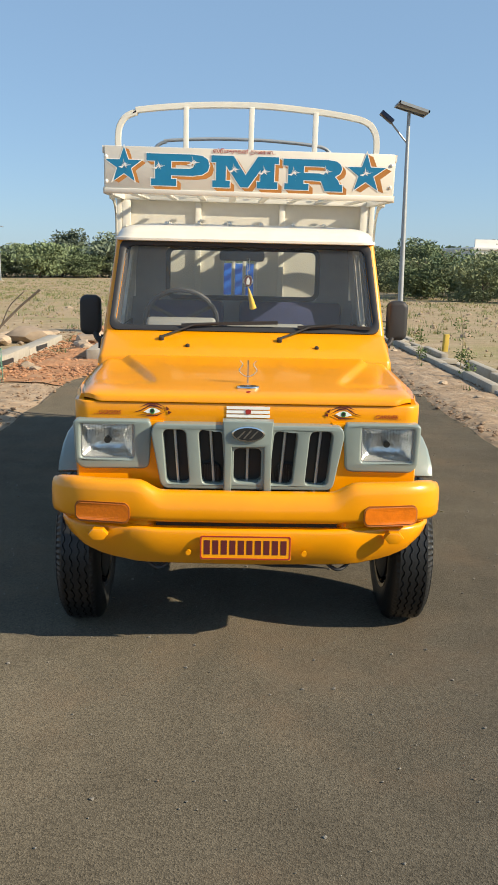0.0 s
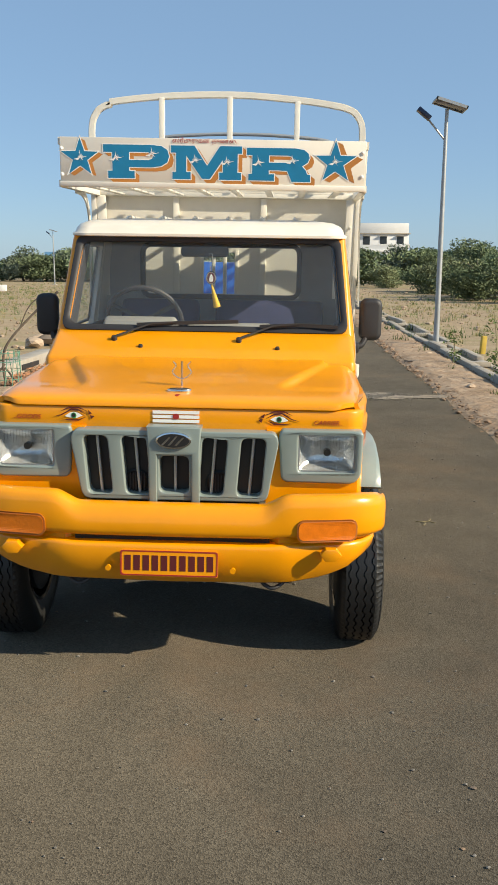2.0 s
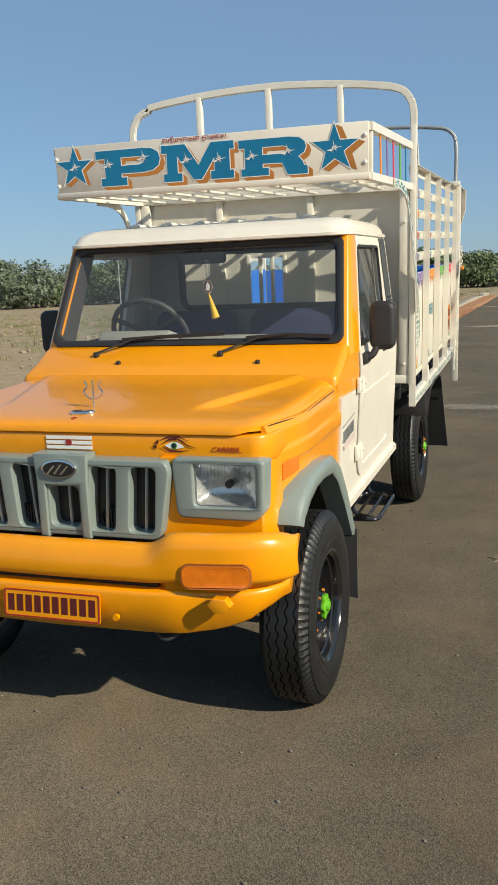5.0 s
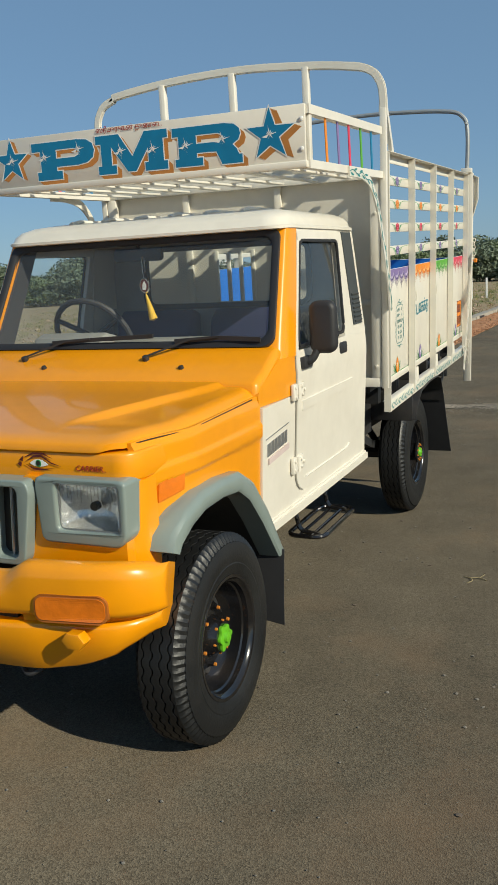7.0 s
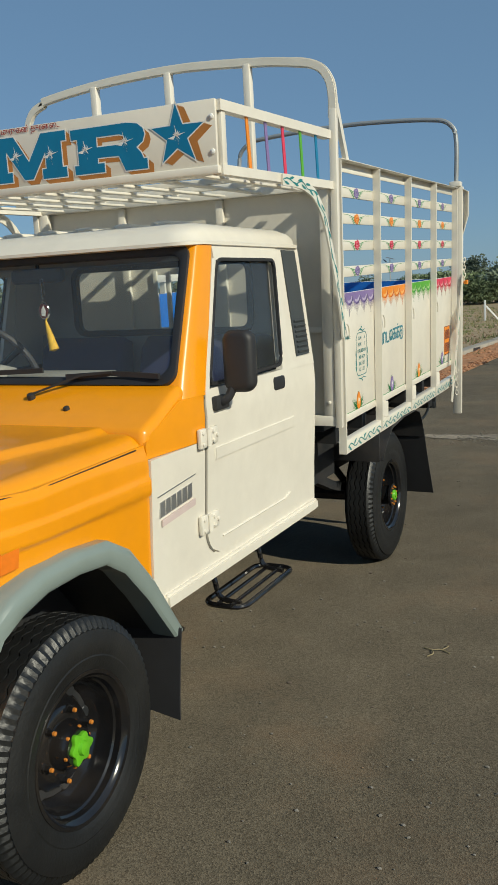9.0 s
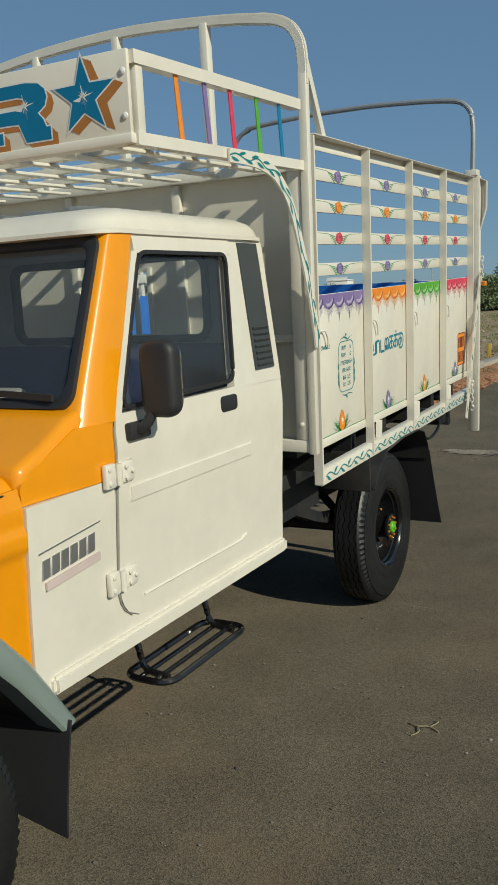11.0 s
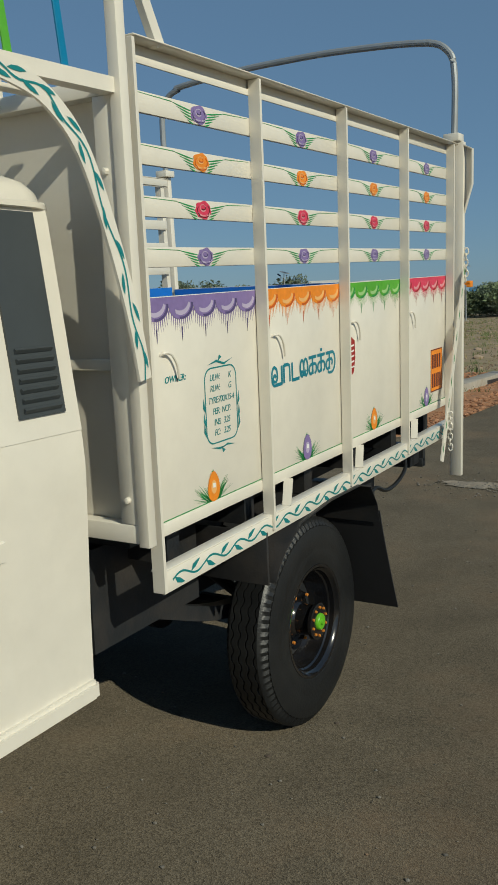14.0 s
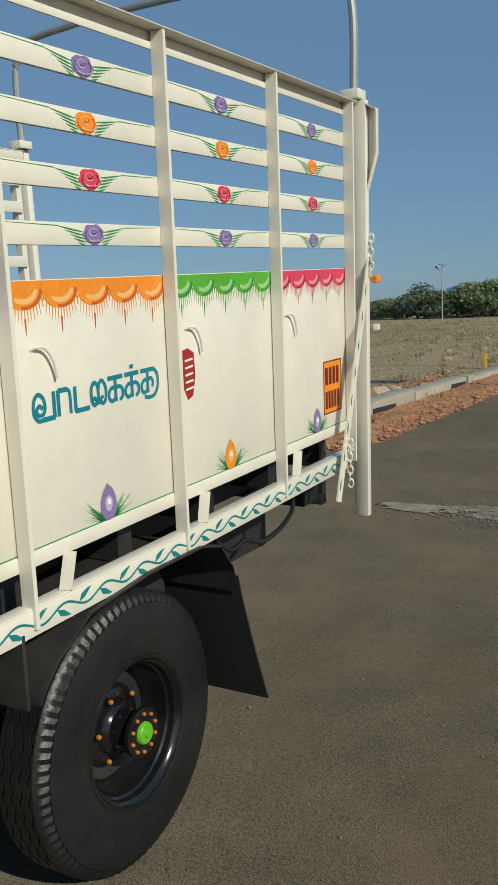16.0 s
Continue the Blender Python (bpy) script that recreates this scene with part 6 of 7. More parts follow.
LETTER_P = [[U(*p) for p in [(212, 177), (345, 177), (372, 180), (388, 190), (393, 207), (388, 224), (372, 235), (345, 239), (283, 239), (283, 250), (298, 250), (298, 270), (225, 270), (225, 250), (237, 250), (237, 198), (212, 198)]],
            [U(*p) for p in [(283, 197), (283, 219), (335, 219), (346, 215), (349, 208), (346, 201), (335, 197)]]]
LETTER_M = [[U(*p) for p in [(398, 177), (462, 177), (497, 232), (532, 177), (592, 177), (592, 197), (580, 197), (580, 250), (590, 250), (590, 270), (530, 270), (530, 250), (540, 250), (540, 215), (505, 268), (483, 268), (440, 205), (440, 250), (452, 250), (452, 270), (402, 270), (402, 250), (412, 250), (412, 197), (398, 197)]]]
LETTER_R = [[U(*p) for p in [(605, 180), (735, 180), (760, 184), (772, 194), (775, 206), (770, 219), (755, 229), (765, 240), (770, 252), (778, 252), (778, 272), (728, 272), (715, 242), (690, 241), (665, 241), (665, 252), (680, 252), (680, 270), (610, 270), (610, 252), (620, 252), (620, 200), (605, 200)]],
            [U(*p) for p in [(665, 200), (665, 220), (718, 220), (728, 216), (731, 210), (728, 203), (718, 200)]]]


def star(cx, cz, r, lean=0.0):
    return [[(cx + (r if k % 2 == 0 else r * 0.40) * math.sin(2 * math.pi * k / 10 + lean), cz + (r if k % 2 == 0 else r * 0.40) * math.cos(2 * math.pi * k / 10 + lean)) for k in range(10)]]


def sparkle(cx, cz, r):
    out = []
    for k in range(12):
        a = 2 * math.pi * k / 12 + 0.2
        q = r * (1.35 if k % 3 == 0 else 0.7)
        out.append([(cx + 0.003 * math.cos(a + 1.57), cz + 0.003 * math.sin(a + 1.57)), (cx + q * math.cos(a), cz + q * math.sin(a)), (cx - 0.003 * math.cos(a + 1.57), cz - 0.003 * math.sin(a + 1.57))])
    return out


signboard = [o for o in truck.children if o.name == "signboard"][0]
SIGN = BED @ on_front(0.995)
for name, loops, off in (("letter_p", LETTER_P, (0.024, -0.020)), ("letter_m", LETTER_M, (0.024, -0.020)), ("letter_r", LETTER_R, (0.024, -0.020)),
                         ("painted_star", star(*U(148, 215), 0.098), (0.026, -0.012)), ("painted_star", star(*U(845, 217), 0.106), (0.034, -0.014))):
    for k in range(8, 0, -1):
        t = k / 8
        paint("block_shadow", flat_mesh([[(x + off[0] * t, z + off[1] * t) for x, z in lp] for lp in loops], 0.0004), BROWN, signboard, SIGN @ Matrix.Translation((0, 0, 0.0010 - 0.00005 * k)), "ochre block shadow" if k == 8 else "")
    paint("letter_outline", flat_mesh(loops, 0.0004, 0.0045), WHITE, signboard, SIGN @ Matrix.Translation((0, 0, 0.0016)))
    paint(name, flat_mesh(loops, 0.0004), BLUE, signboard, SIGN @ Matrix.Translation((0, 0, 0.0022)), "deep blue painted letter" if name[0] == "l" else "deep blue painted star")
for px, py in ((248, 215), (347, 202), (465, 218), (552, 222), (638, 222), (730, 216), (150, 215), (845, 217)):
    paint("sparkle", flat_mesh(sparkle(*U(px, py), 0.028), 0.0003), WHITE, signboard, SIGN @ Matrix.Translation((0, 0, 0.0028)))
paint("painted_word", text_mesh("ஸ்ரீமுருகன் துணை..", 0.030, 0.0006), REDPAINT, signboard, SIGN @ Matrix.Translation((0.002, 2.2585, 0.003)), "small red painted words")
for px, py in ((100, 190), (100, 262), (915, 190), (915, 255)):
    bm = bmesh.new()
    revolve(bm, [(0, 0.010), (0.004, 0.009), (0.007, 0.0)], (U(px, py)[0], 0.995, U(px, py)[1]), (0, -1, 0), 10)
    part("rivet", bm, WHITE, signboard, m=BED)

TEALBRIGHT = material("teal_word_paint", (0.010, 0.19, 0.26), 0.45, vary=0.1)
DARKPURPLE = material("deep_violet_sign_paint", (0.085, 0.065, 0.17), 0.45)
DARKORANGE = material("deep_orange_sign_paint", (0.52, 0.10, 0.012), 0.45)
# valances, lamps, roses and words on the cargo sides
BAYS = list(zip(POSTS, POSTS[1:]))
right_panels = [p for p in panels[:4]]
right_slats = slats[:16]
PANEL_R, SLAT_R = BED @ on_right(0.8492), BED @ on_right(0.8522)
up = Matrix.Translation
for b, ((y0, y1), panel) in enumerate(zip(BAYS, right_panels)):
    c, pale = ((PURPLE, PALEPURPLE), (ORANGEART, PALEORANGE), (GREENART, PALEGREEN), (PINK, PALEPINK))[b]
    a0, a1 = y0 + 0.010, y1 - 0.010
    n = 5
    w = (a1 - a0) / n
    drops, shine, shade, fringe, drips = [], [], [], [], []
    deep_c = (DARKPURPLE, DARKORANGE, LEAFGREEN, REDPAINT)[b]
    for k in range(n):
        cx = a0 + w * (k + 0.5)
        drops.append([(cx - w / 2, 1.550), (cx - w / 2, 1.525)] + arc(cx, 1.525, w / 2, 0.036, 180, 360, 10) + [(cx + w / 2, 1.550)])
        shine.append(arc(cx - 0.002, 1.536, w * 0.40, 0.036, 235, 350, 8) + arc(cx - 0.006, 1.538, w * 0.35, 0.026, 350, 235, 8))
        shade.append(arc(cx, 1.528, w * 0.49, 0.038, 262, 365, 8) + arc(cx - 0.003, 1.530, w * 0.44, 0.034, 365, 262, 8))
        for q in range(13):
            k_ = (q - 6) / 6
            fx = cx + w * 0.47 * k_
            base_z = 1.524 - 0.036 * math.sqrt(max(0.0, 1 - (0.94 * k_) ** 2))
            depth = 0.020 + 0.012 * (1 - abs(k_)) + 0.005 * (q % 2)
            fringe.append([(fx - 0.0021, base_z + 0.004), (fx + 0.0021, base_z + 0.004), (fx + 0.006 * k_, base_z - depth)])
        drips.append([(cx - 0.0028, 1.470), (cx + 0.0028, 1.470), (cx + 0.001, 1.440), (cx - 0.001, 1.432)])
    paint("valance_fringe", flat_mesh(fringe, 0.0003), c, panel, PANEL_R @ up((0, 0, 0.0004)))
    for one in drips:
        paint("valance_drip", flat_mesh([one], 0.0003), deep_c, panel, PANEL_R @ up((0, 0, 0.0008)))
    for k in range(n):
        d = paint("valance", flat_mesh([drops[k]], 0.0003), c, panel, PANEL_R @ up((0, 0, 0.0010)), "painted scallop of the valance")
        paint("valance_shine", flat_mesh([shine[k]], 0.0003), pale, panel, PANEL_R @ up((0, 0, 0.0016)))
        paint("valance_shade", flat_mesh([shade[k]], 0.0003), deep_c, panel, PANEL_R @ up((0, 0, 0.0014)))
    # painted oval lamp with grass at the panel's foot
    ly = (2.352, 2.938, 3.524, 4.140)[b]
    blades = []
    rng = random.Random(b)
    for k in range(44):
        s = -1 if k % 2 else 1
        a = radians(rng.uniform(8, 55))
        ln = rng.uniform(0.045, 0.088)
        bx, bz = ly + s * rng.uniform(0.0, 0.03), 0.964
        blades.append([(bx - 0.003, bz), (bx + 0.003, bz), (bx + s * ln * math.cos(a), bz + ln * math.sin(a))])
    paint("grass_tuft", flat_mesh(blades, 0.0003), LEAFGREEN, panel, PANEL_R @ up((0, 0, 0.0006)))
    body = [(ly + 0.030 * math.sin(t) * (1 + 0.22 * math.cos(t)), 1.005 - 0.044 * math.cos(t)) for t in np.linspace(0, 2 * math.pi, 25)[:-1]] + []
    tip = [(ly - 0.008, 1.042), (ly + 0.008, 1.042), (ly, 1.066)]
    paint("oval_outline", flat_mesh([body, tip], 0.0003, 0.003), LEAFGREEN, panel, PANEL_R @ up((0, 0, 0.0012)))
    paint("painted_oval", flat_mesh([body], 0.0003), ORANGEART if b % 2 == 0 else PURPLE, panel, PANEL_R @ up((0, 0, 0.0018)), "painted oval fruit with grass")
    ring_ = [(ly + 0.014 * math.sin(t), 1.003 - 0.020 * math.cos(t)) for t in np.linspace(0, 2 * math.pi, 19)[:-1]]
    paint("oval_core", flat_mesh([ring_], 0.0003), PALEORANGE if b % 2 == 0 else PALEPURPLE, panel, PANEL_R @ up((0, 0, 0.0021)))
    paint("oval_shine", flat_mesh([[(ly - 0.006, 1.002), (ly + 0.008, 1.000), (ly + 0.007, 1.014), (ly - 0.005, 1.015)]], 0.0003), WHITE, panel, PANEL_R @ up((0, 0, 0.0027)))
    paint("foot_line", flat_mesh([[(a0, 0.962), (a1, 0.962), (a1, 0.965), (a0, 0.965)]], 0.0003), LEAFGREEN, panel, PANEL_R @ up((0, 0, 0.0003)))
    # roses on the slats
    for r, z in enumerate(SLAT_Z):
        slat = right_slats[b * 4 + r]
        col, petal = ((PURPLE, PALEPURPLE), (ORANGEART, PALEORANGE), (PINK, PALEPINK), (PURPLE, PALEPURPLE))[r]
        cy, cz = (y0 + y1) / 2 + 0.011, z + 0.0235
        wings = []
        for s in (-1, 1):
            for k, ln in enumerate((0.088, 0.066, 0.052, 0.040, 0.028)):
                bz, x0 = cz + 0.0085 - 0.0078 * k, 0.037 - 0.0025 * k
                mid = [(x0 + ln * q, bz - 0.002 + (0.0125 - 0.0012 * k) * q ** 1.3) for q in (0, 0.3, 0.65, 1.0)]
                up_ = [(cy + s * u, v + 0.0019 * (0.5, 1.2, 0.9, 0)[i]) for i, (u, v) in enumerate(mid)]
                dn_ = [(cy + s * u, v - 0.0015 * (0.5, 1.2, 0.9, 0.2)[i]) for i, (u, v) in enumerate(mid)]
                wings.append(up_ + dn_[::-1])
        for ya, yb in ((y0 + 0.03, cy - 0.12), (y1 - 0.03, cy + 0.12)):
            paint("leaf_line", flat_mesh([[(ya, cz + 0.0215), (yb, cz + 0.0175), (yb, cz + 0.0195), (ya, cz + 0.0225)]], 0.0003), LEAFGREEN, slat, SLAT_R @ up((0, 0, 0.0003)))
        for half in (wings[:5], wings[5:]):
            paint("leaf_spray", flat_mesh(half, 0.0003), LEAFGREEN, slat, SLAT_R @ up((0, 0, 0.0003)))
        rose = [(cy + (0.037 + 0.003 * math.cos(7 * t + r)) * math.cos(t), cz + 0.001 + (0.0235 + 0.0022 * math.cos(5 * t + b)) * math.sin(t)) for t in np.linspace(0, 2 * math.pi, 37)[:-1]]
        paint("painted_rose", flat_mesh([rose], 0.0003), col, slat, SLAT_R @ up((0, 0, 0.0009)), "painted rose")
        def petal_arc(px, pz, rx, rz, a0, a1, th):
            return arc(px, pz, rx, rz, a0, a1, 12) + arc(px, pz + th * 0.3, rx - th, max(0.002, rz - th), a1, a0, 12)
        pet = [petal_arc(cy - 0.002, cz + 0.006, 0.015, 0.010, 20, 330, 0.0028), petal_arc(cy + 0.003, cz - 0.002, 0.031, 0.014, 195, 345, 0.0026),
               petal_arc(cy - 0.004, cz - 0.009, 0.022, 0.009, 190, 350, 0.0024)]
        paint("rose_petals", flat_mesh(pet, 0.0003), petal, slat, SLAT_R @ up((0, 0, 0.0015)))
        dark = [petal_arc(cy, cz + 0.006, 0.010, 0.006, 200, 400, 0.0022), petal_arc(cy - 0.016, cz - 0.001, 0.014, 0.012, 120, 260, 0.0022), petal_arc(cy + 0.016, cz + 0.001, 0.014, 0.013, -70, 70, 0.0022),
                petal_arc(cy + 0.002, cz - 0.010, 0.026, 0.009, 200, 340, 0.0016)]
        paint("rose_folds", flat_mesh(dark, 0.0003), (DARKPURPLE, DARKORANGE, DARKRED, DARKPURPLE)[r], slat, SLAT_R @ up((0, 0, 0.0021)))

# hired-out words in the second bay, owner's panel in the first
p1, p2, p3, p4 = right_panels
def brush(pts, w, n=5):
    """A brush stroke of even width along a smooth line, as a flat ribbon."""
    p = smooth_path([(q[0], q[1], 0) for q in pts], n)
    a_, b_ = [], []
    for i, q in enumerate(p):
        d = (p[min(i + 1, len(p) - 1)] - p[max(i - 1, 0)]).normalized() * w / 2
        a_.append((q.x - d.y, q.y + d.x))
        b_.append((q.x + d.y, q.y - d.x))
    m_ = bpy.data.meshes.new("stroke")
    k = len(a_)
    m_.from_pydata([(*q, 0) for q in a_ + b_], [], [(i, i + 1, k + i + 1, k + i) for i in range(k - 1)])
    return m_


KA = (((0.0, 0.97), (0.82, 0.97)), ((0.40, 0.97), (0.40, 0.0)), ((0.40, 0.52), (0.22, 0.58), (0.05, 0.42), (0.04, 0.18), (0.18, 0.04), (0.34, 0.12), (0.40, 0.30)),
      ((0.40, 0.55), (0.62, 0.58), (0.78, 0.42), (0.76, 0.15), (0.60, 0.02)))
VA = (((0.42, 0.42), (0.28, 0.55), (0.14, 0.40), (0.22, 0.22), (0.42, 0.22), (0.52, 0.45), (0.46, 0.80), (0.24, 0.97), (0.05, 0.75), (0.02, 0.30), (0.20, 0.02), (0.45, 0.02)), ((0.40, 0.02), (0.96, 0.02)), ((0.93, 0.0), (0.93, 0.98)))
AI = (((0.33, 0.20), (0.20, 0.34), (0.07, 0.20), (0.20, 0.06), (0.33, 0.20)), ((0.05, 0.22), (0.04, 0.68), (0.20, 0.95), (0.38, 0.74), (0.40, 0.05)),
                  ((0.40, 0.60), (0.50, 0.92), (0.66, 0.94), (0.80, 0.62), (0.76, 0.18), (0.60, 0.06), (0.52, 0.24), (0.66, 0.36)))
GLYPHS = ((0.0, VA),
          (1.13, (((0.0, 0.0), (0.0, 0.98)), ((0.0, 0.95), (0.42, 0.95)), ((0.36, 0.95), (0.54, 0.80), (0.56, 0.0)))),
          (1.90, (((0.03, 0.98), (0.03, 0.0)), ((0.0, 0.03), (0.72, 0.03)))),
          (2.68, AI),
          (3.60, KA), (4.52, KA), (4.52, (((0.32, 1.26), (0.42, 1.27), (0.52, 1.26)),)),
          (5.45, KA[:3]), (5.45, (((0.40, 0.55), (0.60, 0.60), (0.72, 0.42), (0.66, 0.22)), ((0.80, 0.97), (1.00, 0.70), (1.00, 0.20), (0.78, -0.14), (0.45, -0.20), (0.18, -0.12)))))
painted = 0
for gx_, strokes_ in GLYPHS:
    for st_ in strokes_:
        loop = brush([(2.708 + (gx_ + q[0]) * 0.0715, 1.244 + (gx_ + q[0]) * 0.0015 + q[1] * 0.061) for q in st_], 0.0115 if len(st_) == 2 else 0.0100)
        paint("word_stroke", loop, TEALBRIGHT, p2, PANEL_R @ up((0, 0, 0.0006 + 0.00012 * (painted % 5))), "teal brush stroke of a painted word" if painted == 0 else "")
        painted += 1
paint("painted_word", text_mesh("OWNER:", 0.024, 0.0004, shear=0.25, bold=0.0005), TEAL, p1, PANEL_R @ up((2.195, 1.335, 0.0006)), "small green painted word")
lines = (("ULW:         K", 1.315), ("RLW:         G", 1.284), ("TYRE:700X15-4", 1.250), ("PER:  NCP.", 1.218), ("INS:   3.25", 1.186), ("FC:    3.25", 1.156))
for k, (txt, z) in enumerate(lines):
    paint("painted_word", text_mesh(txt, 0.026, 0.0004, shear=0.22, bold=0.0, spacing=0.86), TEAL, p1, PANEL_R @ up((2.413, z, 0.0006)) @ Matrix.Diagonal((0.92, 1, 1, 1)), "small green painted words")
ornate = rrect(2.330, 2.498, 1.125, 1.345, 0.035)
inner = rrect(2.334, 2.494, 1.129, 1.341, 0.032)
scroll = []
for s, yy in ((-1, 2.330), (1, 2.498)):
    for z in (1.20, 1.17, 1.24):
        scroll.append([(yy, z - 0.02), (yy + s * 0.012, z - 0.004), (yy + s * 0.008, z + 0.022), (yy + s * 0.003, z)])
for q in (-1, 1):
    zz = 1.235 + q * 0.118
    scroll.append([(2.350, zz), (2.395, zz + q * 0.012), (2.435, zz), (2.480, zz + q * 0.010), (2.435, zz - 0.006), (2.395, zz + q * 0.005)])
    scroll.append([(2.403, zz + q * 0.006), (2.423, zz + q * 0.018), (2.410, zz + q * 0.024)])
paint("ornate_frame", flat_mesh([ornate, inner], 0.0004), TEAL, p1, PANEL_R @ up((0, 0, 0.0004)), "green scroll frame round painted words")
for one in scroll:
    paint("frame_scroll", flat_mesh([one], 0.0004), TEAL, p1, PANEL_R @ up((0, 0, 0.0010)))
# red striped ornament in the third bay
leafy = [(3.291, 1.345), (3.318, 1.350), (3.347, 1.335), (3.351, 1.27), (3.335, 1.215), (3.309, 1.205), (3.291, 1.24)]
paint("red_ornament", flat_mesh([leafy], 0.0004), REDPAINT, p3, PANEL_R @ up((0, 0, 0.0004)), "red striped painted ornament")
paint("ornament_stripe", flat_mesh([[(3.301, z), (3.339, z + 0.004), (3.339, z + 0.010), (3.301, z + 0.006)] for z in (1.232, 1.252, 1.272, 1.292, 1.312)], 0.0004), WHITE, p3, PANEL_R @ up((0, 0, 0.0010)))
# side plate as bars
pl = paint("side_plate", flat_mesh([rrect(4.200, 4.360, 1.015, 1.215, 0.004)], 0.0006), ORANGEART, p4, PANEL_R @ up((0, 0, 0.0006)), "orange plate with plain dark bars")
paint("plate_border", flat_mesh([rrect(4.200, 4.360, 1.015, 1.215, 0.004), rrect(4.205, 4.355, 1.020, 1.210, 0.004)], 0.0006), DARKRED, p4, PANEL_R @ up((0, 0, 0.0012)))
for row, n in ((1.125, 4), (1.035, 5)):
    for k in range(n):
        wv = 0.130 / n
        y = 4.215 + k * wv
        paint("plate_bar", flat_mesh([[(y, row), (y + wv * 0.72, row), (y + wv * 0.72, row + 0.065), (y, row + 0.065)]], 0.0004), DARKRED, p4, PANEL_R @ up((0, 0, 0.0012)))
# leaf scroll along the skirt rail
skirt = [o for o in truck.children if o.name.startswith("skirt_rail")][0]
strokes, line = [], []
for k in range(30):
    y = 2.10 + k * 0.0745
    s = 1 if k % 2 else -1
    strokes.append([(y, 0.815 - s * 0.004), (y + 0.022, 0.815 + s * 0.003), (y + 0.046, 0.815 + s * 0.022), (y + 0.030, 0.815 + s * 0.021), (y + 0.010, 0.815 + s * 0.014)])
N = 240
wave = [(2.09 + 2.24 * i / N, 0.815 + 0.012 * math.sin(math.pi * (2.24 * i / N) / 0.0745)) for i in range(N + 1)]
line = [[(y, z - 0.003) for y, z in wave] + [(y, z + 0.003) for y, z in wave[::-1]]]
for one in strokes:
    paint("painted_leaf", flat_mesh([one], 0.0003), TEAL, skirt, BED @ on_right(0.8825))
paint("scroll_line", flat_mesh(line, 0.0003), TEAL, skirt, BED @ on_right(0.8831))
for k in range(9):
    t = k / 8
    y, z = 4.490 - 0.285 * t, 1.545 - 0.815 * t
    paint("leaf_stroke", flat_mesh([[(y - 0.008, z), (y + 0.002, z + 0.014), (y + 0.006, z + 0.046), (y - 0.005, z + 0.026)]], 0.0003), LEAFGREEN, latch, BED @ on_right(0.9178 - 0.005 * t))

# ---- street lamps, posts, stones ----
def street_lamp(x, y, h, turn=0.0):
    t = thing("street_lamp", "tall grey pole street lamp with solar panel", "street lamp", (x, y, -0.04), "street lamps")
    bm = bmesh.new()
    loft(bm, [[(r * math.cos(a), r * math.sin(a), z) for a in np.linspace(0, 2 * math.pi, 13)[:-1]] for z, r in ((0, 0.062), (h * 0.5, 0.052), (h, 0.036))])
    finish("pole", bm, GALV, t)
    bm = bmesh.new()
    box(bm, -0.2, 0.2, -0.2, 0.2, -0.1, 0.12, 0.02)
    finish("footing", bm, CONCRETE, t)
    M = Matrix.Translation((0.06, 0, h + 0.08)) @ Matrix.Rotation(radians(turn), 4, "Z") @ Matrix.Rotation(radians(17), 4, "Y")
    bm = bmesh.new()
    box(bm, -0.32, 0.32, -0.28, 0.28, -0.02, 0.02, 0.005, m=M)
    p = finish("solar_panel", bm, SOLAR, t, "dark tilted solar panel")
    bm = bmesh.new()
    for a in ((-0.33, 0.33, -0.29, -0.265), (-0.33, 0.33, 0.265, 0.29), (-0.33, -0.305, -0.29, 0.29), (0.305, 0.33, -0.29, 0.29)):
        box(bm, *a, -0.028, 0.028, m=M)
    finish("panel_frame", bm, GALV, p)
    bm = bmesh.new()
    tube(bm, [(0, 0, h - 0.62), (-0.38, -0.05, h - 0.20)], 0.02, 8)
    finish("arm", bm, GALV, t)
    bm = bmesh.new()
    box(bm, -0.16, 0.16, -0.10, 0.10, -0.04, 0.05, 0.015, m=Matrix.Translation((-0.47, -0.05, h - 0.10)) @ Matrix.Rotation(radians(38), 4, "Y"))
    finish("lamp_head", bm, SOLAR, t, "small dark lamp head")
    return t


street_lamp(3.64, 15.1, 4.84)
street_lamp(3.2, 37.3, 4.84)
street_lamp(-21.2, 77.8, 4.9)
street_lamp(-34.5, 68.4, 4.9)


def stone_bm(seed, r=0.5, n=2):
    bm = bmesh.new()
    bmesh.ops.create_icosphere(bm, subdivisions=n, radius=r)
    rg = random.Random(seed)
    o = Vector((rg.uniform(0, 50), rg.uniform(0, 50), rg.uniform(0, 50)))
    for v in bm.verts:
        d = v.co.normalized()
        v.co *= 1 + 0.45 * noise.noise(d * 1.3 + o) + 0.15 * noise.noise(d * 3.1 + o)
        v.co.z *= 0.62
    return bm


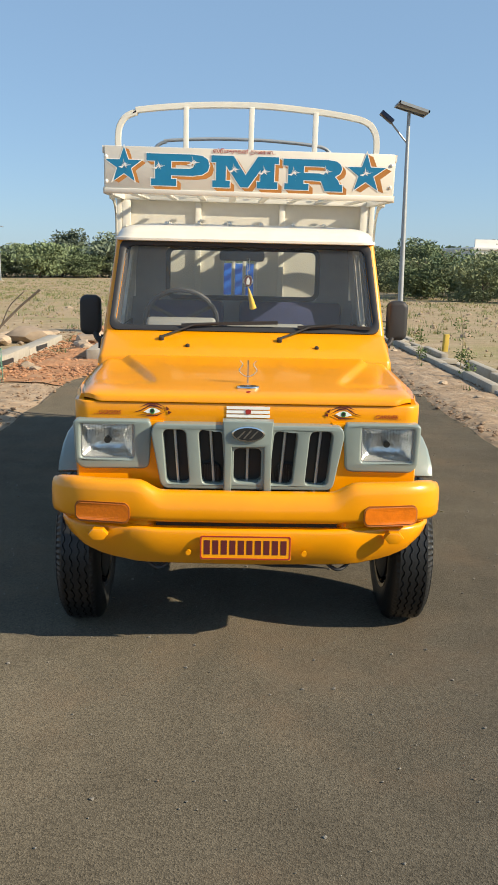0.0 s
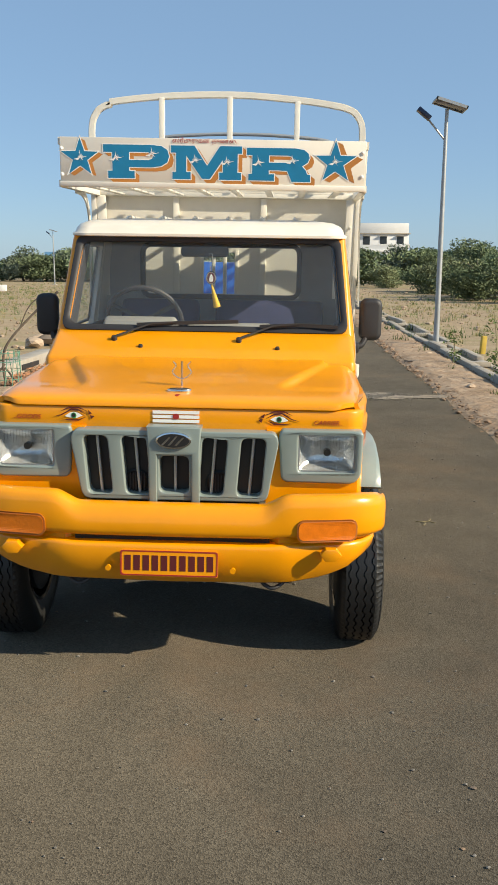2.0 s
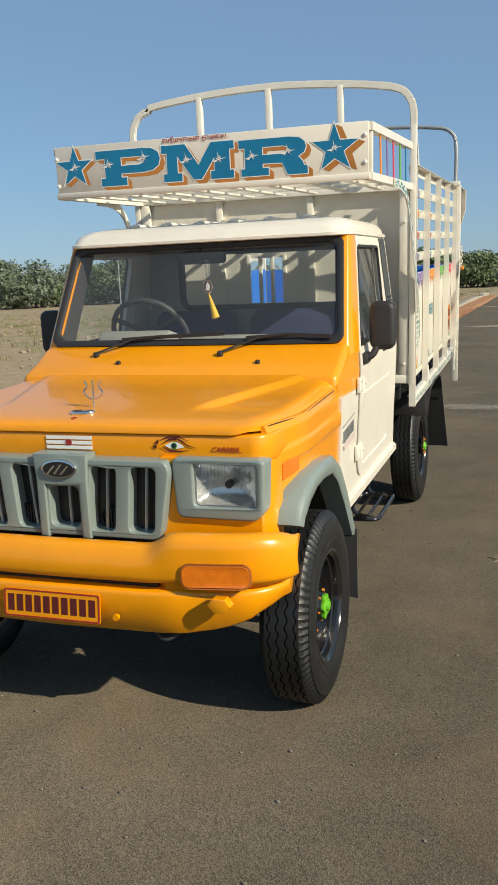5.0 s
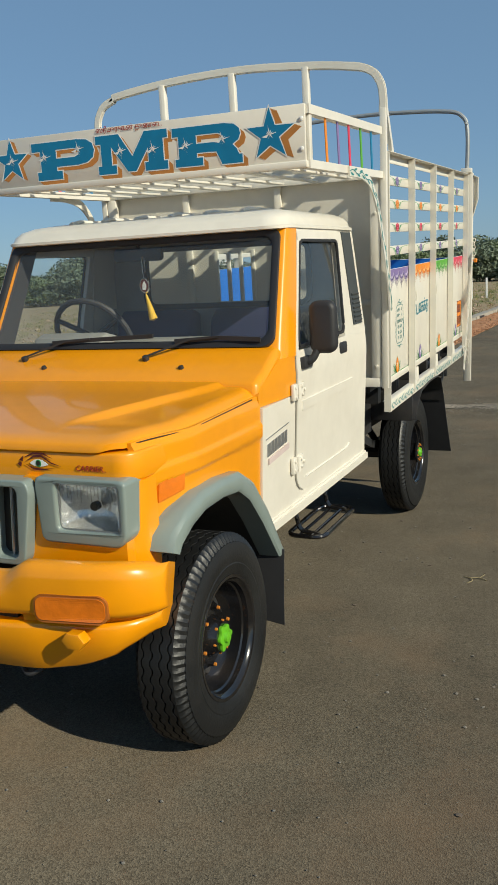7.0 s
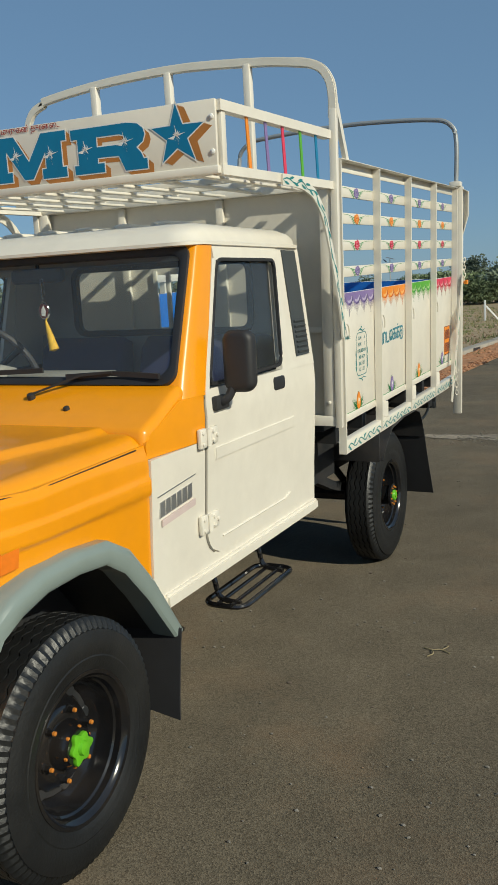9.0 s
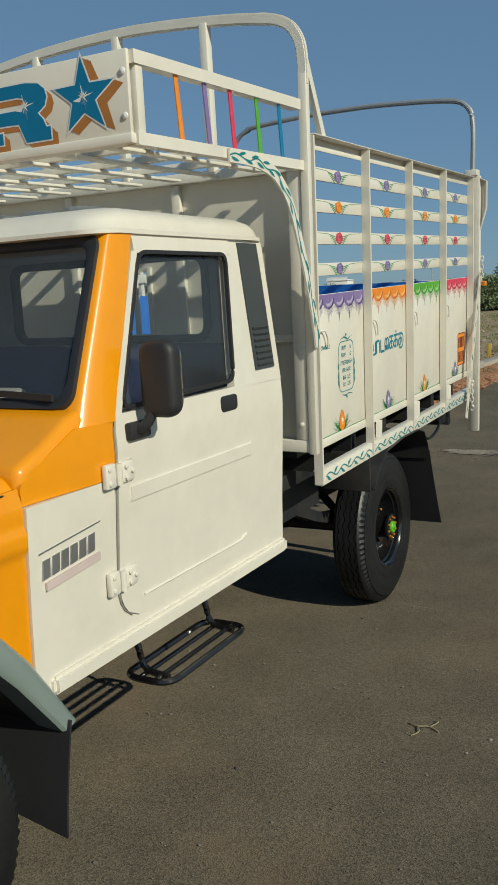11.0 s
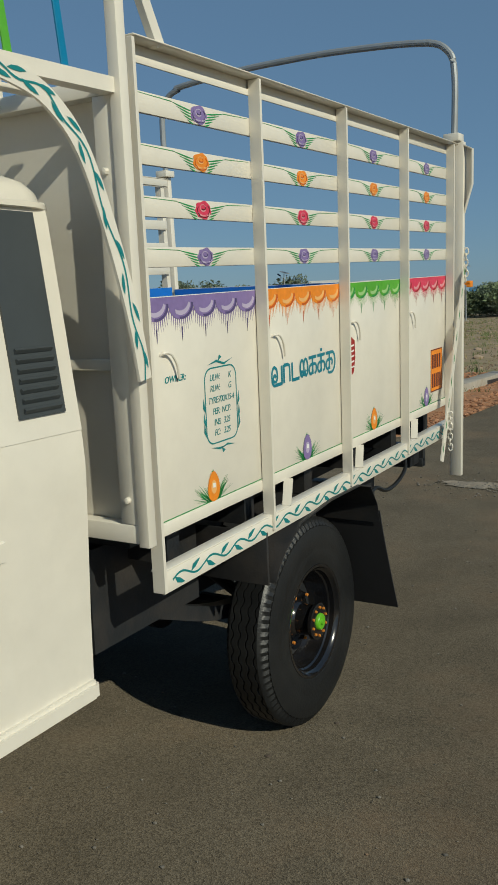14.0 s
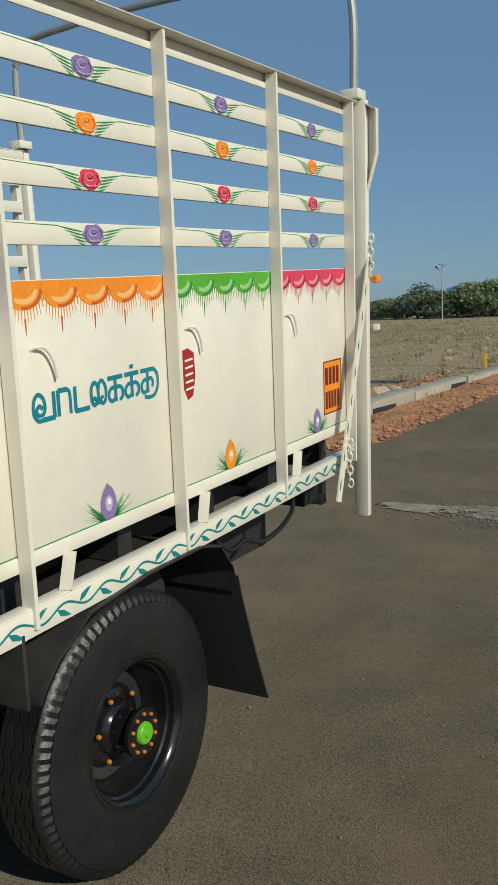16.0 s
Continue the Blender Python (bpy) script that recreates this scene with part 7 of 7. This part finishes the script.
stones = [finish("stone", stone_bm(k), STONE, None, "", 28) for k in range(4)]
spots = [(-4.4, 14.9, 0.9), (-4.75, 14.1, 0.5), (-4.2, 15.7, 0.45), (-4.6, 11.6, 0.42), (-4.15, 16.3, 0.35), (-5.0, 15.4, 0.4), (-3.25, 9.75, 0.30), (-3.05, 9.4, 0.22),
         (-2.95, 14.3, 0.75), (-3.0, 13.4, 0.42), (-2.85, 13.0, 0.30), (-3.05, 15.6, 0.40), (-2.8, 16.6, 0.30), (2.95, 8.2, 0.16), (3.1, 6.9, 0.12), (3.15, 13.0, 0.14), (2.75, 9.3, 0.10)]
for k, (x, y, sc) in enumerate(spots):
    m_ = Matrix.Translation((x, y, 0.02 + sc * 0.10)) @ Matrix.Rotation(k * 1.3, 4, "Z") @ Matrix.Diagonal((sc, sc * 0.75, sc * 0.7, 1))
    o = stones[k % 4] if k < 4 else new("stone", stones[k % 4].data)
    o.matrix_world = m_
    tagged(o, "pale tan boulder lying on the verge" if sc > 0.35 else "small tan stone on the verge", "stone", "verge stones")


def scatter(name, mat, label, category, n, place, size, seed, flatten=0.6):
    """Many small stones in one mesh."""
    rg = random.Random(seed)
    ico = bmesh.new()
    bmesh.ops.create_icosphere(ico, subdivisions=1, radius=1.0)
    base = [tuple(v.co) for v in ico.verts]
    tri = [tuple(v.index for v in f.verts) for f in ico.faces]
    ico.free()
    vs, fs = [], []
    for _ in range(n):
        x, y, z = place(rg)
        z = road_z(y) + 0.003 if z is None else z
        s = size(rg)
        a = rg.uniform(0, 6.28)
        k = len(vs)
        for bx, by, bz in base:
            q = s * rg.uniform(0.75, 1.2)
            vs.append((x + (bx * math.cos(a) - by * math.sin(a)) * q, y + (bx * math.sin(a) + by * math.cos(a)) * q * 0.8, z + bz * q * flatten))
        fs += [(k + i, k + j, k + l) for i, j, l in tri]
    m_ = bpy.data.meshes.new(name)
    m_.from_pydata(vs, [], fs)
    m_.materials.append(mat)
    return tagged(new(name, m_), label, category, kind="stuff")


scatter("verge_pebbles", PEBBLE, "loose tan pebbles along the verge", "pebbles", 9000,
        lambda r: (r.choice((r.uniform(2.38, 3.5), r.uniform(2.5, 3.5), r.uniform(-4.2, -2.3))), r.triangular(0, 45, 6), 0.012), lambda r: min(0.055, 0.008 * math.exp(abs(r.gauss(0, 0.75)))), 3, 0.5)
scatter("red_clods", REDPEBBLE, "crumbly red earth clods on the verge", "clods", 9000,
        lambda r: ((lambda y: (r.uniform(-3.6 if y < 19 else -2.2, road_left(y) + 0.05), y, 0.035))(r.triangular(8, 40, 10))), lambda r: min(0.06, 0.009 * math.exp(abs(r.gauss(0, 0.8)))), 5, 0.5)
scatter("field_stones", STONE, "scattered stones on the field", "stones", 3500,
        lambda r: (r.choice((r.uniform(4.1, 26), r.uniform(-34, -4.0), r.uniform(-30, -2.7))), r.uniform(10, 70), 0.0), lambda r: min(0.16, 0.025 * math.exp(abs(r.gauss(0, 0.8)))), 7)
scatter("road_grit", GRIT, "fine pale grit on the asphalt", "grit", 2200,
        lambda r: (r.uniform(-2.3, 2.4), r.triangular(-3.8, 14, 1), None), lambda r: min(0.008, 0.0016 * math.exp(abs(r.gauss(0, 0.9)))), 9)
rgd = random.Random(51)
for k in range(16):
    blob(1.25 + rgd.gauss(0, 0.55), 7.42 + rgd.gauss(0, 0.13), rgd.uniform(0.10, 0.32), rgd.uniform(0.05, 0.12), 60 + k, DUST, "dust_patch", "pale dust patch across the asphalt", 0.003 + 0.0004 * k)
blob(0.9, 24.0, 1.5, 0.5, 2, DUST, "dust_patch", "pale dust patch across the asphalt")
blob(0.5, 40.0, 1.5, 0.6, 3, DUST, "dust_patch", "pale dust patch across the asphalt")

# a dry twig and fallen leaves on the asphalt
twig = thing("dry_twig", "small pale dry forked twig lying on the asphalt", "twig", (1.335, 1.81, road_z(1.81) + 0.004))
bm = bmesh.new()
tube(bm, smooth_path([(-0.05, 0.02, 0), (-0.01, 0.0, 0.004), (0.03, 0.015, 0.002), (0.07, -0.01, 0)]), 0.003, 5)
tube(bm, smooth_path([(-0.01, 0.0, 0.003), (0.005, -0.04, 0.004), (-0.015, -0.07, 0)]), 0.0025, 5)
finish("stem", bm, TWIG, twig)
bm = bmesh.new()
tube(bm, smooth_path([(0.03, 0.015, 0.002), (0.05, 0.05, 0.006), (0.04, 0.07, 0.002)]), 0.0025, 5)
finish("side_shoot", bm, TWIG, twig)
scatter("fallen_leaves", BARK, "few dark dry leaf crumbs on the asphalt", "leaf litter", 46,
        lambda r: (r.uniform(0.7, 2.4), r.uniform(-2.5, 7.0), None), lambda r: r.uniform(0.004, 0.014), 31, 0.25)
scatter("pale_chips", PEBBLE, "few pale stone chips on the asphalt", "chips", 60,
        lambda r: (r.uniform(-2.2, 2.4), r.uniform(-3.0, 9.0), None), lambda r: r.uniform(0.003, 0.008), 33, 0.4)
scatter("dust_gravel", GRIT, "pale gravel lying in the dust patch", "gravel", 2200,
        lambda r: (1.25 + r.gauss(0, 0.6), 7.42 + r.gauss(0, 0.17), 0.006), lambda r: r.uniform(0.003, 0.012), 35)

# stakes and fence posts
for k, (x, y, lean) in enumerate(((-6.35, 44.3, 0), (-5.7, 44.8, 0), (-5.1, 46.0, 0), (-4.5, 48.0, 0))):
    bm = bmesh.new()
    box(bm, -0.05, 0.05, -0.05, 0.05, -0.1, 1.05, 0.01)
    o = finish("fence_post", bm, PLASTER, None)
    o.matrix_world = pose(x, y, 0, 0, 0, 5 * k)
    tagged(o, "short white concrete fence post", "fence post", "plot fence posts")
bm = bmesh.new()
sweep(bm, [(-6.3, 44.3, 0.75), (-5.75, 44.75, 0.02)], rect(0.08, 0.08))
tagged(finish("fence_strut", bm, PLASTER, None), "white concrete brace leaning on fence posts", "fence strut")
YEL = material("yellow_stake_paint", (0.50, 0.34, 0.05), 0.7)
for x, y in ((4.25, 13.4), (-3.0, 21.5)):
    bm = bmesh.new()
    box(bm, -0.05, 0.05, -0.05, 0.05, -0.1, 0.34, 0.012)
    o = finish("boundary_stone", bm, YEL, None)
    o.matrix_world = pose(x, y, 0, 2, 3, 10)
    tagged(o, "small yellow painted boundary stone", "boundary stone", "boundary stones")
bm = bmesh.new()
box(bm, -0.22, 0.22, -0.16, 0.16, -0.05, 0.42, 0.02)
o = finish("boundary_stone", bm, PLASTER, None)
o.matrix_world = pose(-19.0, 56.0, 0, 0, 0, 12)
tagged(o, "white painted block in the field", "boundary stone", "boundary stones")


# ---- plants ----
def leaf_cloud(name, lobes, n, size, mat, seed, squash=0.9):
    """A crown of many small leaf blades round several lobes, thin in places."""
    rg = random.Random(seed)
    vs, fs = [], []
    for _ in range(n):
        cx, cy, cz, rx, ry, rz = lobes[rg.randrange(len(lobes))]
        d = Vector((rg.gauss(0, 1), rg.gauss(0, 1), rg.gauss(0, 1))).normalized()
        bumpy = 1 + 0.30 * noise.noise(d * 2.2 + Vector((cx, cy, seed))) + 0.18 * noise.noise(d * 5.0 + Vector((cy, cz, seed)))
        q = (rg.random() ** 0.45) * bumpy
        p = Vector((cx + rx * d.x * q, cy + ry * d.y * q, max(0.02, cz + rz * d.z * q)))
        if noise.noise(p * 1.1 + Vector((seed, 0, 0))) < -0.32:
            continue
        a = Vector((rg.gauss(0, 1), rg.gauss(0, 1), rg.gauss(0, 0.7))).normalized()
        b = a.cross(Vector((rg.gauss(0, 1), rg.gauss(0, 1), rg.gauss(0, 1)))).normalized()
        s = size * rg.uniform(0.6, 1.5)
        k = len(vs)
        vs += [p - a * s, p - b * s * 0.42 + a * s * 0.1, p + a * s, p + b * s * 0.42 + a * s * 0.1]
        fs.append((k, k + 1, k + 2, k + 3))
    m_ = bpy.data.meshes.new(name)
    m_.from_pydata([tuple(v) for v in vs], [], fs)
    m_.materials.append(mat)
    return m_


def trunk_bm(h, r, seed, limbs=6, spread=0.5):
    rg = random.Random(seed)
    bm = bmesh.new()
    path = smooth_path([(0, 0, -0.1), (rg.uniform(-.1, .1) * h * .3, rg.uniform(-.1, .1) * h * .3, h * 0.35), (rg.uniform(-.1, .1) * h * .5, rg.uniform(-.1, .1) * h * .5, h * 0.75)], 5)
    def taper(pts, r0, r1, n=7):
        rings = []
        for i, p in enumerate(pts):
            d = (pts[min(i + 1, len(pts) - 1)] - pts[max(i - 1, 0)]).normalized()
            u = d.orthogonal().normalized()
            w = d.cross(u)
            rr = r0 + (r1 - r0) * i / (len(pts) - 1)
            rings.append([p + (u * math.cos(2 * math.pi * k / n) + w * math.sin(2 * math.pi * k / n)) * rr for k in range(n)])
        loft(bm, rings)
    taper(path, r, r * 0.35)
    for k in range(limbs):
        s = path[rg.randrange(len(path) // 3, len(path))]
        a = rg.uniform(0, 6.28)
        e = s + Vector((math.cos(a) * h * spread * rg.uniform(.4, .9), math.sin(a) * h * spread * rg.uniform(.4, .9), h * rg.uniform(0.1, 0.4)))
        taper(smooth_path([s, (s + e) / 2 + Vector((0, 0, 0.06 * h)), e], 4), r * 0.38, r * 0.10, 5)
    return bm


def lobes_for(w, h, seed, n=9, low=0.15):
    rg = random.Random(seed)
    out = []
    for k in range(n):
        a = rg.uniform(0, 6.28)
        d = rg.uniform(0, 0.62) * w / 2
        z = h * rg.uniform(low + 0.10, 0.78)
        out.append((d * math.cos(a), d * math.sin(a), z, w * rg.uniform(0.16, 0.27), w * rg.uniform(0.16, 0.27), h * rg.uniform(0.13, 0.24)))
    return out


def plant(name, label, category, group, w, h, n, size, mat, seed, low, limbs):
    t = thing(name, label, category, group=group)
    finish("trunk", trunk_bm(h * 0.72, 0.028 * h, seed, limbs), BARK, t, "", 40)
    c = leaf_cloud("crown", lobes_for(w, h, seed, 11, low), n, size, mat, seed)
    o = new("crown", c)
    o.parent = t
    return t


bush_a = plant("bush", "dense olive green thorn bush at the field edge", "bush", "field bushes", 5.0, 2.7, 6500, 0.085, LEAVES2, 11, 0.02, 7)
bush_b = plant("bush", "dark green spreading bush at the field edge", "bush", "field bushes", 5.6, 3.1, 7000, 0.09, LEAVES, 12, 0.02, 7)
tree_a = plant("tree", "round dark green tree behind the bushes", "tree", "far trees", 5.5, 5.2, 6500, 0.11, LEAVES, 13, 0.25, 8)
far_a = plant("tree", "broad dark green thorn tree in the far tree line", "tree", "far trees", 11.0, 5.6, 6000, 0.22, LEAVES3, 14, 0.02, 8)
far_b = plant("tree", "olive green thorn tree in the far tree line", "tree", "far trees", 12.0, 4.8, 6000, 0.22, LEAVES, 15, 0.02, 8)
far_c = plant("tree", "tall dark tree rising over the far tree line", "tree", "far trees", 8.5, 7.4, 6000, 0.22, LEAVES3, 16, 0.2, 8)


def put(src, spots_, first=True):
    rg = random.Random(len(spots_))
    for k, (x, y, s) in enumerate(spots_):
        m_ = Matrix.Translation((x, y, -0.05)) @ Matrix.Rotation(rg.uniform(0, 6.28), 4, "Z") @ Matrix.Diagonal((s, s, s * rg.uniform(0.9, 1.1), 1))
        if k == 0:
            src.matrix_world = m_
        else:
            o = copy_thing(src, Matrix.Identity(4))
            o.matrix_basis = m_


put(bush_a, [(12.5, 39.5, 0.9), (16.5, 37.5, 1.0), (10.4, 47, 0.95), (20, 40, 1.05), (10.8, 55, 0.9), (24, 38, 1.1), (14.5, 46, 1.1), (28, 42, 1.1), (9.2, 74, 0.9)])
put(bush_b, [(10.5, 43.5, 1.0), (18.6, 42.0, 1.05), (13.2, 49, 1.15), (22.8, 45, 1.15), (11.2, 62, 1.0), (30, 47, 1.2), (17.5, 52, 1.2), (26, 52, 1.2), (10.0, 82, 0.9), (34, 44, 1.1)])
put(tree_a, [(13.4, 58, 0.72), (12.6, 70, 0.62), (21, 60, 0.75), (28, 62, 1.0), (36, 58, 1.0)])
rgt = random.Random(77)
la, lb, lc = [], [], []
for row in range(2):
    for k in range(46):
        a = radians(-64 + 68 * (k + 0.5 * row) / 45)
        d = rgt.uniform(100, 108) + 9 * row
        x, y = math.sin(a) * d, math.cos(a) * d
        tall = lerp(math.degrees(a), (-40, -25, -22, -16, -13, -7, 2), (0.98, 0.98, 0.66, 0.66, 1.0, 1.0, 0.8))
        (la if (k + row) % 2 else lb).append((x, y, tall * rgt.uniform(0.62, 1.12)))
        if k % 8 == 3 and row:
            lc.append((x * 1.04, y * 1.04, tall * rgt.uniform(0.80, 1.0)))
for k in range(16):
    a = radians(5 + 36 * k / 15)
    d = rgt.uniform(84, 100)
    (la if k % 2 else lb).append((math.sin(a) * d, math.cos(a) * d, rgt.uniform(0.8, 1.05)))
put(far_a, la)
put(far_b, lb)
put(far_c, lc)


def tufts(name, mat, label, category, n, place, height, seed, blades=9, spread=0.35):
    rg = random.Random(seed)
    vs, fs = [], []
    for _ in range(n):
        x, y = place(rg)
        h = height(rg)
        for _ in range(blades):
            a, lean = rg.uniform(0, 6.28), rg.uniform(0.1, 0.9)
            ln = h * rg.uniform(0.5, 1.1)
            bx, by = x + rg.gauss(0, h * spread * 0.5), y + rg.gauss(0, h * spread * 0.5)
            dx, dy = math.cos(a) * ln * lean, math.sin(a) * ln * lean
            w = 0.035 * h + 0.003
            k = len(vs)
            vs += [(bx - w * math.sin(a), by + w * math.cos(a), -0.02), (bx + w * math.sin(a), by - w * math.cos(a), -0.02), (bx + dx, by + dy, ln * (1.1 - 0.5 * lean))]
            fs.append((k, k + 1, k + 2))
    m_ = bpy.data.meshes.new(name)
    m_.from_pydata(vs, [], fs)
    m_.materials.append(mat)
    return tagged(new(name, m_), label, category, kind="stuff")


def field(r):
    return r.choice(((r.uniform(4.2, 30), r.triangular(6, 60, 30)), (r.uniform(-40, -4.2), r.triangular(8, 95, 45)), (r.uniform(-26, -2.7), r.triangular(14, 95, 40))))


tufts("dry_grass", DRYGRASS, "sparse dry straw grass on the field", "grass", 7000, field, lambda r: r.uniform(0.04, 0.15), 21)
tufts("green_weeds", WEED, "low green weeds scattered over the field", "weeds", 2600, field, lambda r: r.uniform(0.07, 0.22), 22, 12, 1.2)
tufts("verge_weeds", WEED, "small green weeds along the verge", "weeds", 60, lambda r: r.choice(((r.uniform(2.8, 4.4), r.uniform(5, 30)), (r.uniform(-3.6, -1.6), r.uniform(9, 30)))), lambda r: r.uniform(0.10, 0.26), 23, 16, 0.8)
# tall dry stalks beside the drain, a leaning sapling on the left verge
for x, y, h in ((3.72, 10.2, 0.95), (3.30, 11.4, 0.62), (3.5, 9.0, 0.5)):
    t = thing("dry_stalk", "thin dry weed stalk with few green leaves", "weed", (x, y, 0), "verge stalks")
    bm = bmesh.new()
    tube(bm, smooth_path([(0, 0, -0.03), (0.03, 0.02, h * 0.5), (-0.03, 0.05, h)]), 0.007, 5)
    finish("stem", bm, TWIG, t)
    o = new("foliage", leaf_cloud("foliage", [(0, 0.03, h * 0.7, 0.16, 0.16, h * 0.25), (0.02, 0, h * 0.25, 0.14, 0.14, 0.12)], 120, 0.028, WEED, int(h * 100)))
    o.parent = t
sap = thing("sapling", "leaning bare sapling in a green guard net", "sapling", (-3.42, 8.05, 0))
bm = bmesh.new()
tube(bm, smooth_path([(0, 0, -0.05), (-0.02, 0, 0.35), (0.08, 0, 0.62), (0.42, 0.1, 1.0), (0.75, 0.1, 1.28)]), 0.018, 6)
tube(bm, smooth_path([(0.2, 0.05, 0.75), (0.35, 0, 1.05), (0.55, 0, 1.25)]), 0.008, 5)
tube(bm, smooth_path([(0, 0, 0.3), (-0.15, 0, 0.1), (-0.2, 0.05, -0.02)]), 0.014, 5)
tube(bm, smooth_path([(0, 0, 0.25), (0.12, 0, 0.1), (0.2, 0.05, -0.02)]), 0.014, 5)
finish("stem", bm, BARK, sap)
NET = material("green_net", (0.10, 0.24, 0.17), 0.8, vary=0.2)
bm = bmesh.new()
for k in range(14):
    a = 2 * math.pi * k / 14
    tube(bm, [(0.22 * math.cos(a), 0.22 * math.sin(a), -0.02), (0.20 * math.cos(a + 0.3), 0.20 * math.sin(a + 0.3), 0.48)], 0.005, 4)
for z in (0.1, 0.22, 0.34, 0.46):
    tube(bm, [(0.21 * math.cos(q), 0.21 * math.sin(q), z) for q in np.linspace(0, 6.283, 19)], 0.004, 4)
finish("guard_net", bm, NET, sap, "green plastic guard net")


# ---- far buildings ----
def house(x, y, w, d, h, turn, label, roofmat, wins):
    t = thing("house", label, "house", (x, y, -0.05), "far houses")
    t.rotation_euler = (0, 0, radians(turn))
    bm = bmesh.new()
    box(bm, -w / 2, w / 2, -d / 2, d / 2, 0, h, 0.02)
    finish("wall", bm, PLASTER, t)
    bm = bmesh.new()
    box(bm, -w / 2 - 0.2, w / 2 + 0.2, -d / 2 - 0.2, d / 2 + 0.2, h, h + 0.25, 0.03)
    box(bm, -w / 2, w / 2, -d / 2, -d / 2 + 0.15, h + 0.25, h + 0.9)
    finish("roof", bm, roofmat, t)
    for k in range(wins):
        wx = -w / 2 + w * (k + 0.5) / wins
        bm = bmesh.new()
        box(bm, wx - 0.55, wx + 0.55, -d / 2 - 0.03, -d / 2 + 0.05, h * 0.42, h * 0.42 + 1.2)
        win = finish("window", bm, WINDOWDARK, t)
        bm = bmesh.new()
        box(bm, wx - 0.7, wx + 0.7, -d / 2 - 0.25, -d / 2, h * 0.42 + 1.25, h * 0.42 + 1.35)
        finish("sunshade", bm, PLASTER, win)
    return t


house(25.5, 78, 9, 7, 3.3, 8, "white flat-roofed house behind bushes", PLASTER, 3)
house(7.5, 118, 13, 8, 3.9, -4, "long white flat-roofed house at the road's end", PLASTER, 4)
BLUEROOF = material("blue_sheet_roof", (0.12, 0.28, 0.46), 0.5)
house(-34.5, 132, 4.2, 4, 3.1, 5, "pale shed with a blue sheet roof beyond the trees", BLUEROOF, 2)
house(-88, 190, 8, 7, 7.6, 12, "white house on a rise beyond the far trees", PLASTER, 3)
house(-79, 196, 5, 6, 7.2, 8, "small white house on a rise beyond the far trees", PLASTER, 2)


def apartment(x, y, w, d, storeys, label):
    """A flat-roofed block with windows, balconies and an open roof frame."""
    t = thing("apartment_building", label, "building", (x, y, -0.05))
    h = 3.1 * storeys
    bm = bmesh.new()
    box(bm, -w / 2, w / 2, -d / 2, d / 2, 0, h, 0.03)
    finish("wall", bm, PLASTER, t)
    bm = bmesh.new()
    box(bm, -w / 2 - 0.3, w / 2 + 0.3, -d / 2 - 0.3, d / 2 + 0.3, h, h + 0.25, 0.03)
    roof_ = finish("roof", bm, CONCRETE, t, "grey concrete roof slab")
    for px in (-w / 2 + 0.3, -w / 2 + 3.2):
        bm = bmesh.new()
        box(bm, px - 0.15, px + 0.15, -d / 2, -d / 2 + 0.3, h + 0.25, h + 1.6)
        finish("roof_column", bm, PLASTER, roof_)
    bm = bmesh.new()
    box(bm, -w / 2, -w / 2 + 3.6, -d / 2 - 0.1, -d / 2 + 0.4, h + 1.6, h + 1.85)
    finish("roof_beam", bm, CONCRETE, roof_)
    bm = bmesh.new()
    box(bm, -w / 2 + 4.0, w / 2, -d / 2 + 0.5, d / 2, h + 0.25, h + 2.4, 0.02)
    finish("penthouse", bm, PLASTER, roof_)
    for f in range(storeys):
        for k in range(4):
            wx = -w / 2 + w * (k + 0.5) / 4
            bm = bmesh.new()
            box(bm, wx - 0.75, wx + 0.75, -d / 2 - 0.04, -d / 2 + 0.06, f * 3.1 + 0.8, f * 3.1 + 2.6)
            win = finish("window", bm, WINDOWDARK, t)
            bm = bmesh.new()
            box(bm, wx - 0.95, wx + 0.95, -d / 2 - 0.5, -d / 2, f * 3.1 + 2.65, f * 3.1 + 2.8)
            finish("sunshade", bm, CONCRETE, win)
        if f:
            bm = bmesh.new()
            box(bm, w * 0.02, w / 2 + 0.1, -d / 2 - 1.1, -d / 2, f * 3.1, f * 3.1 + 0.15)
            box(bm, w * 0.02, w / 2 + 0.1, -d / 2 - 1.1, -d / 2 - 1.0, f * 3.1 + 0.15, f * 3.1 + 0.95)
            finish("balcony", bm, PLASTER, t)
    return t


apartment(20.0, 200, 15, 10, 3, "pale three-storey apartment block with balconies behind the trees")
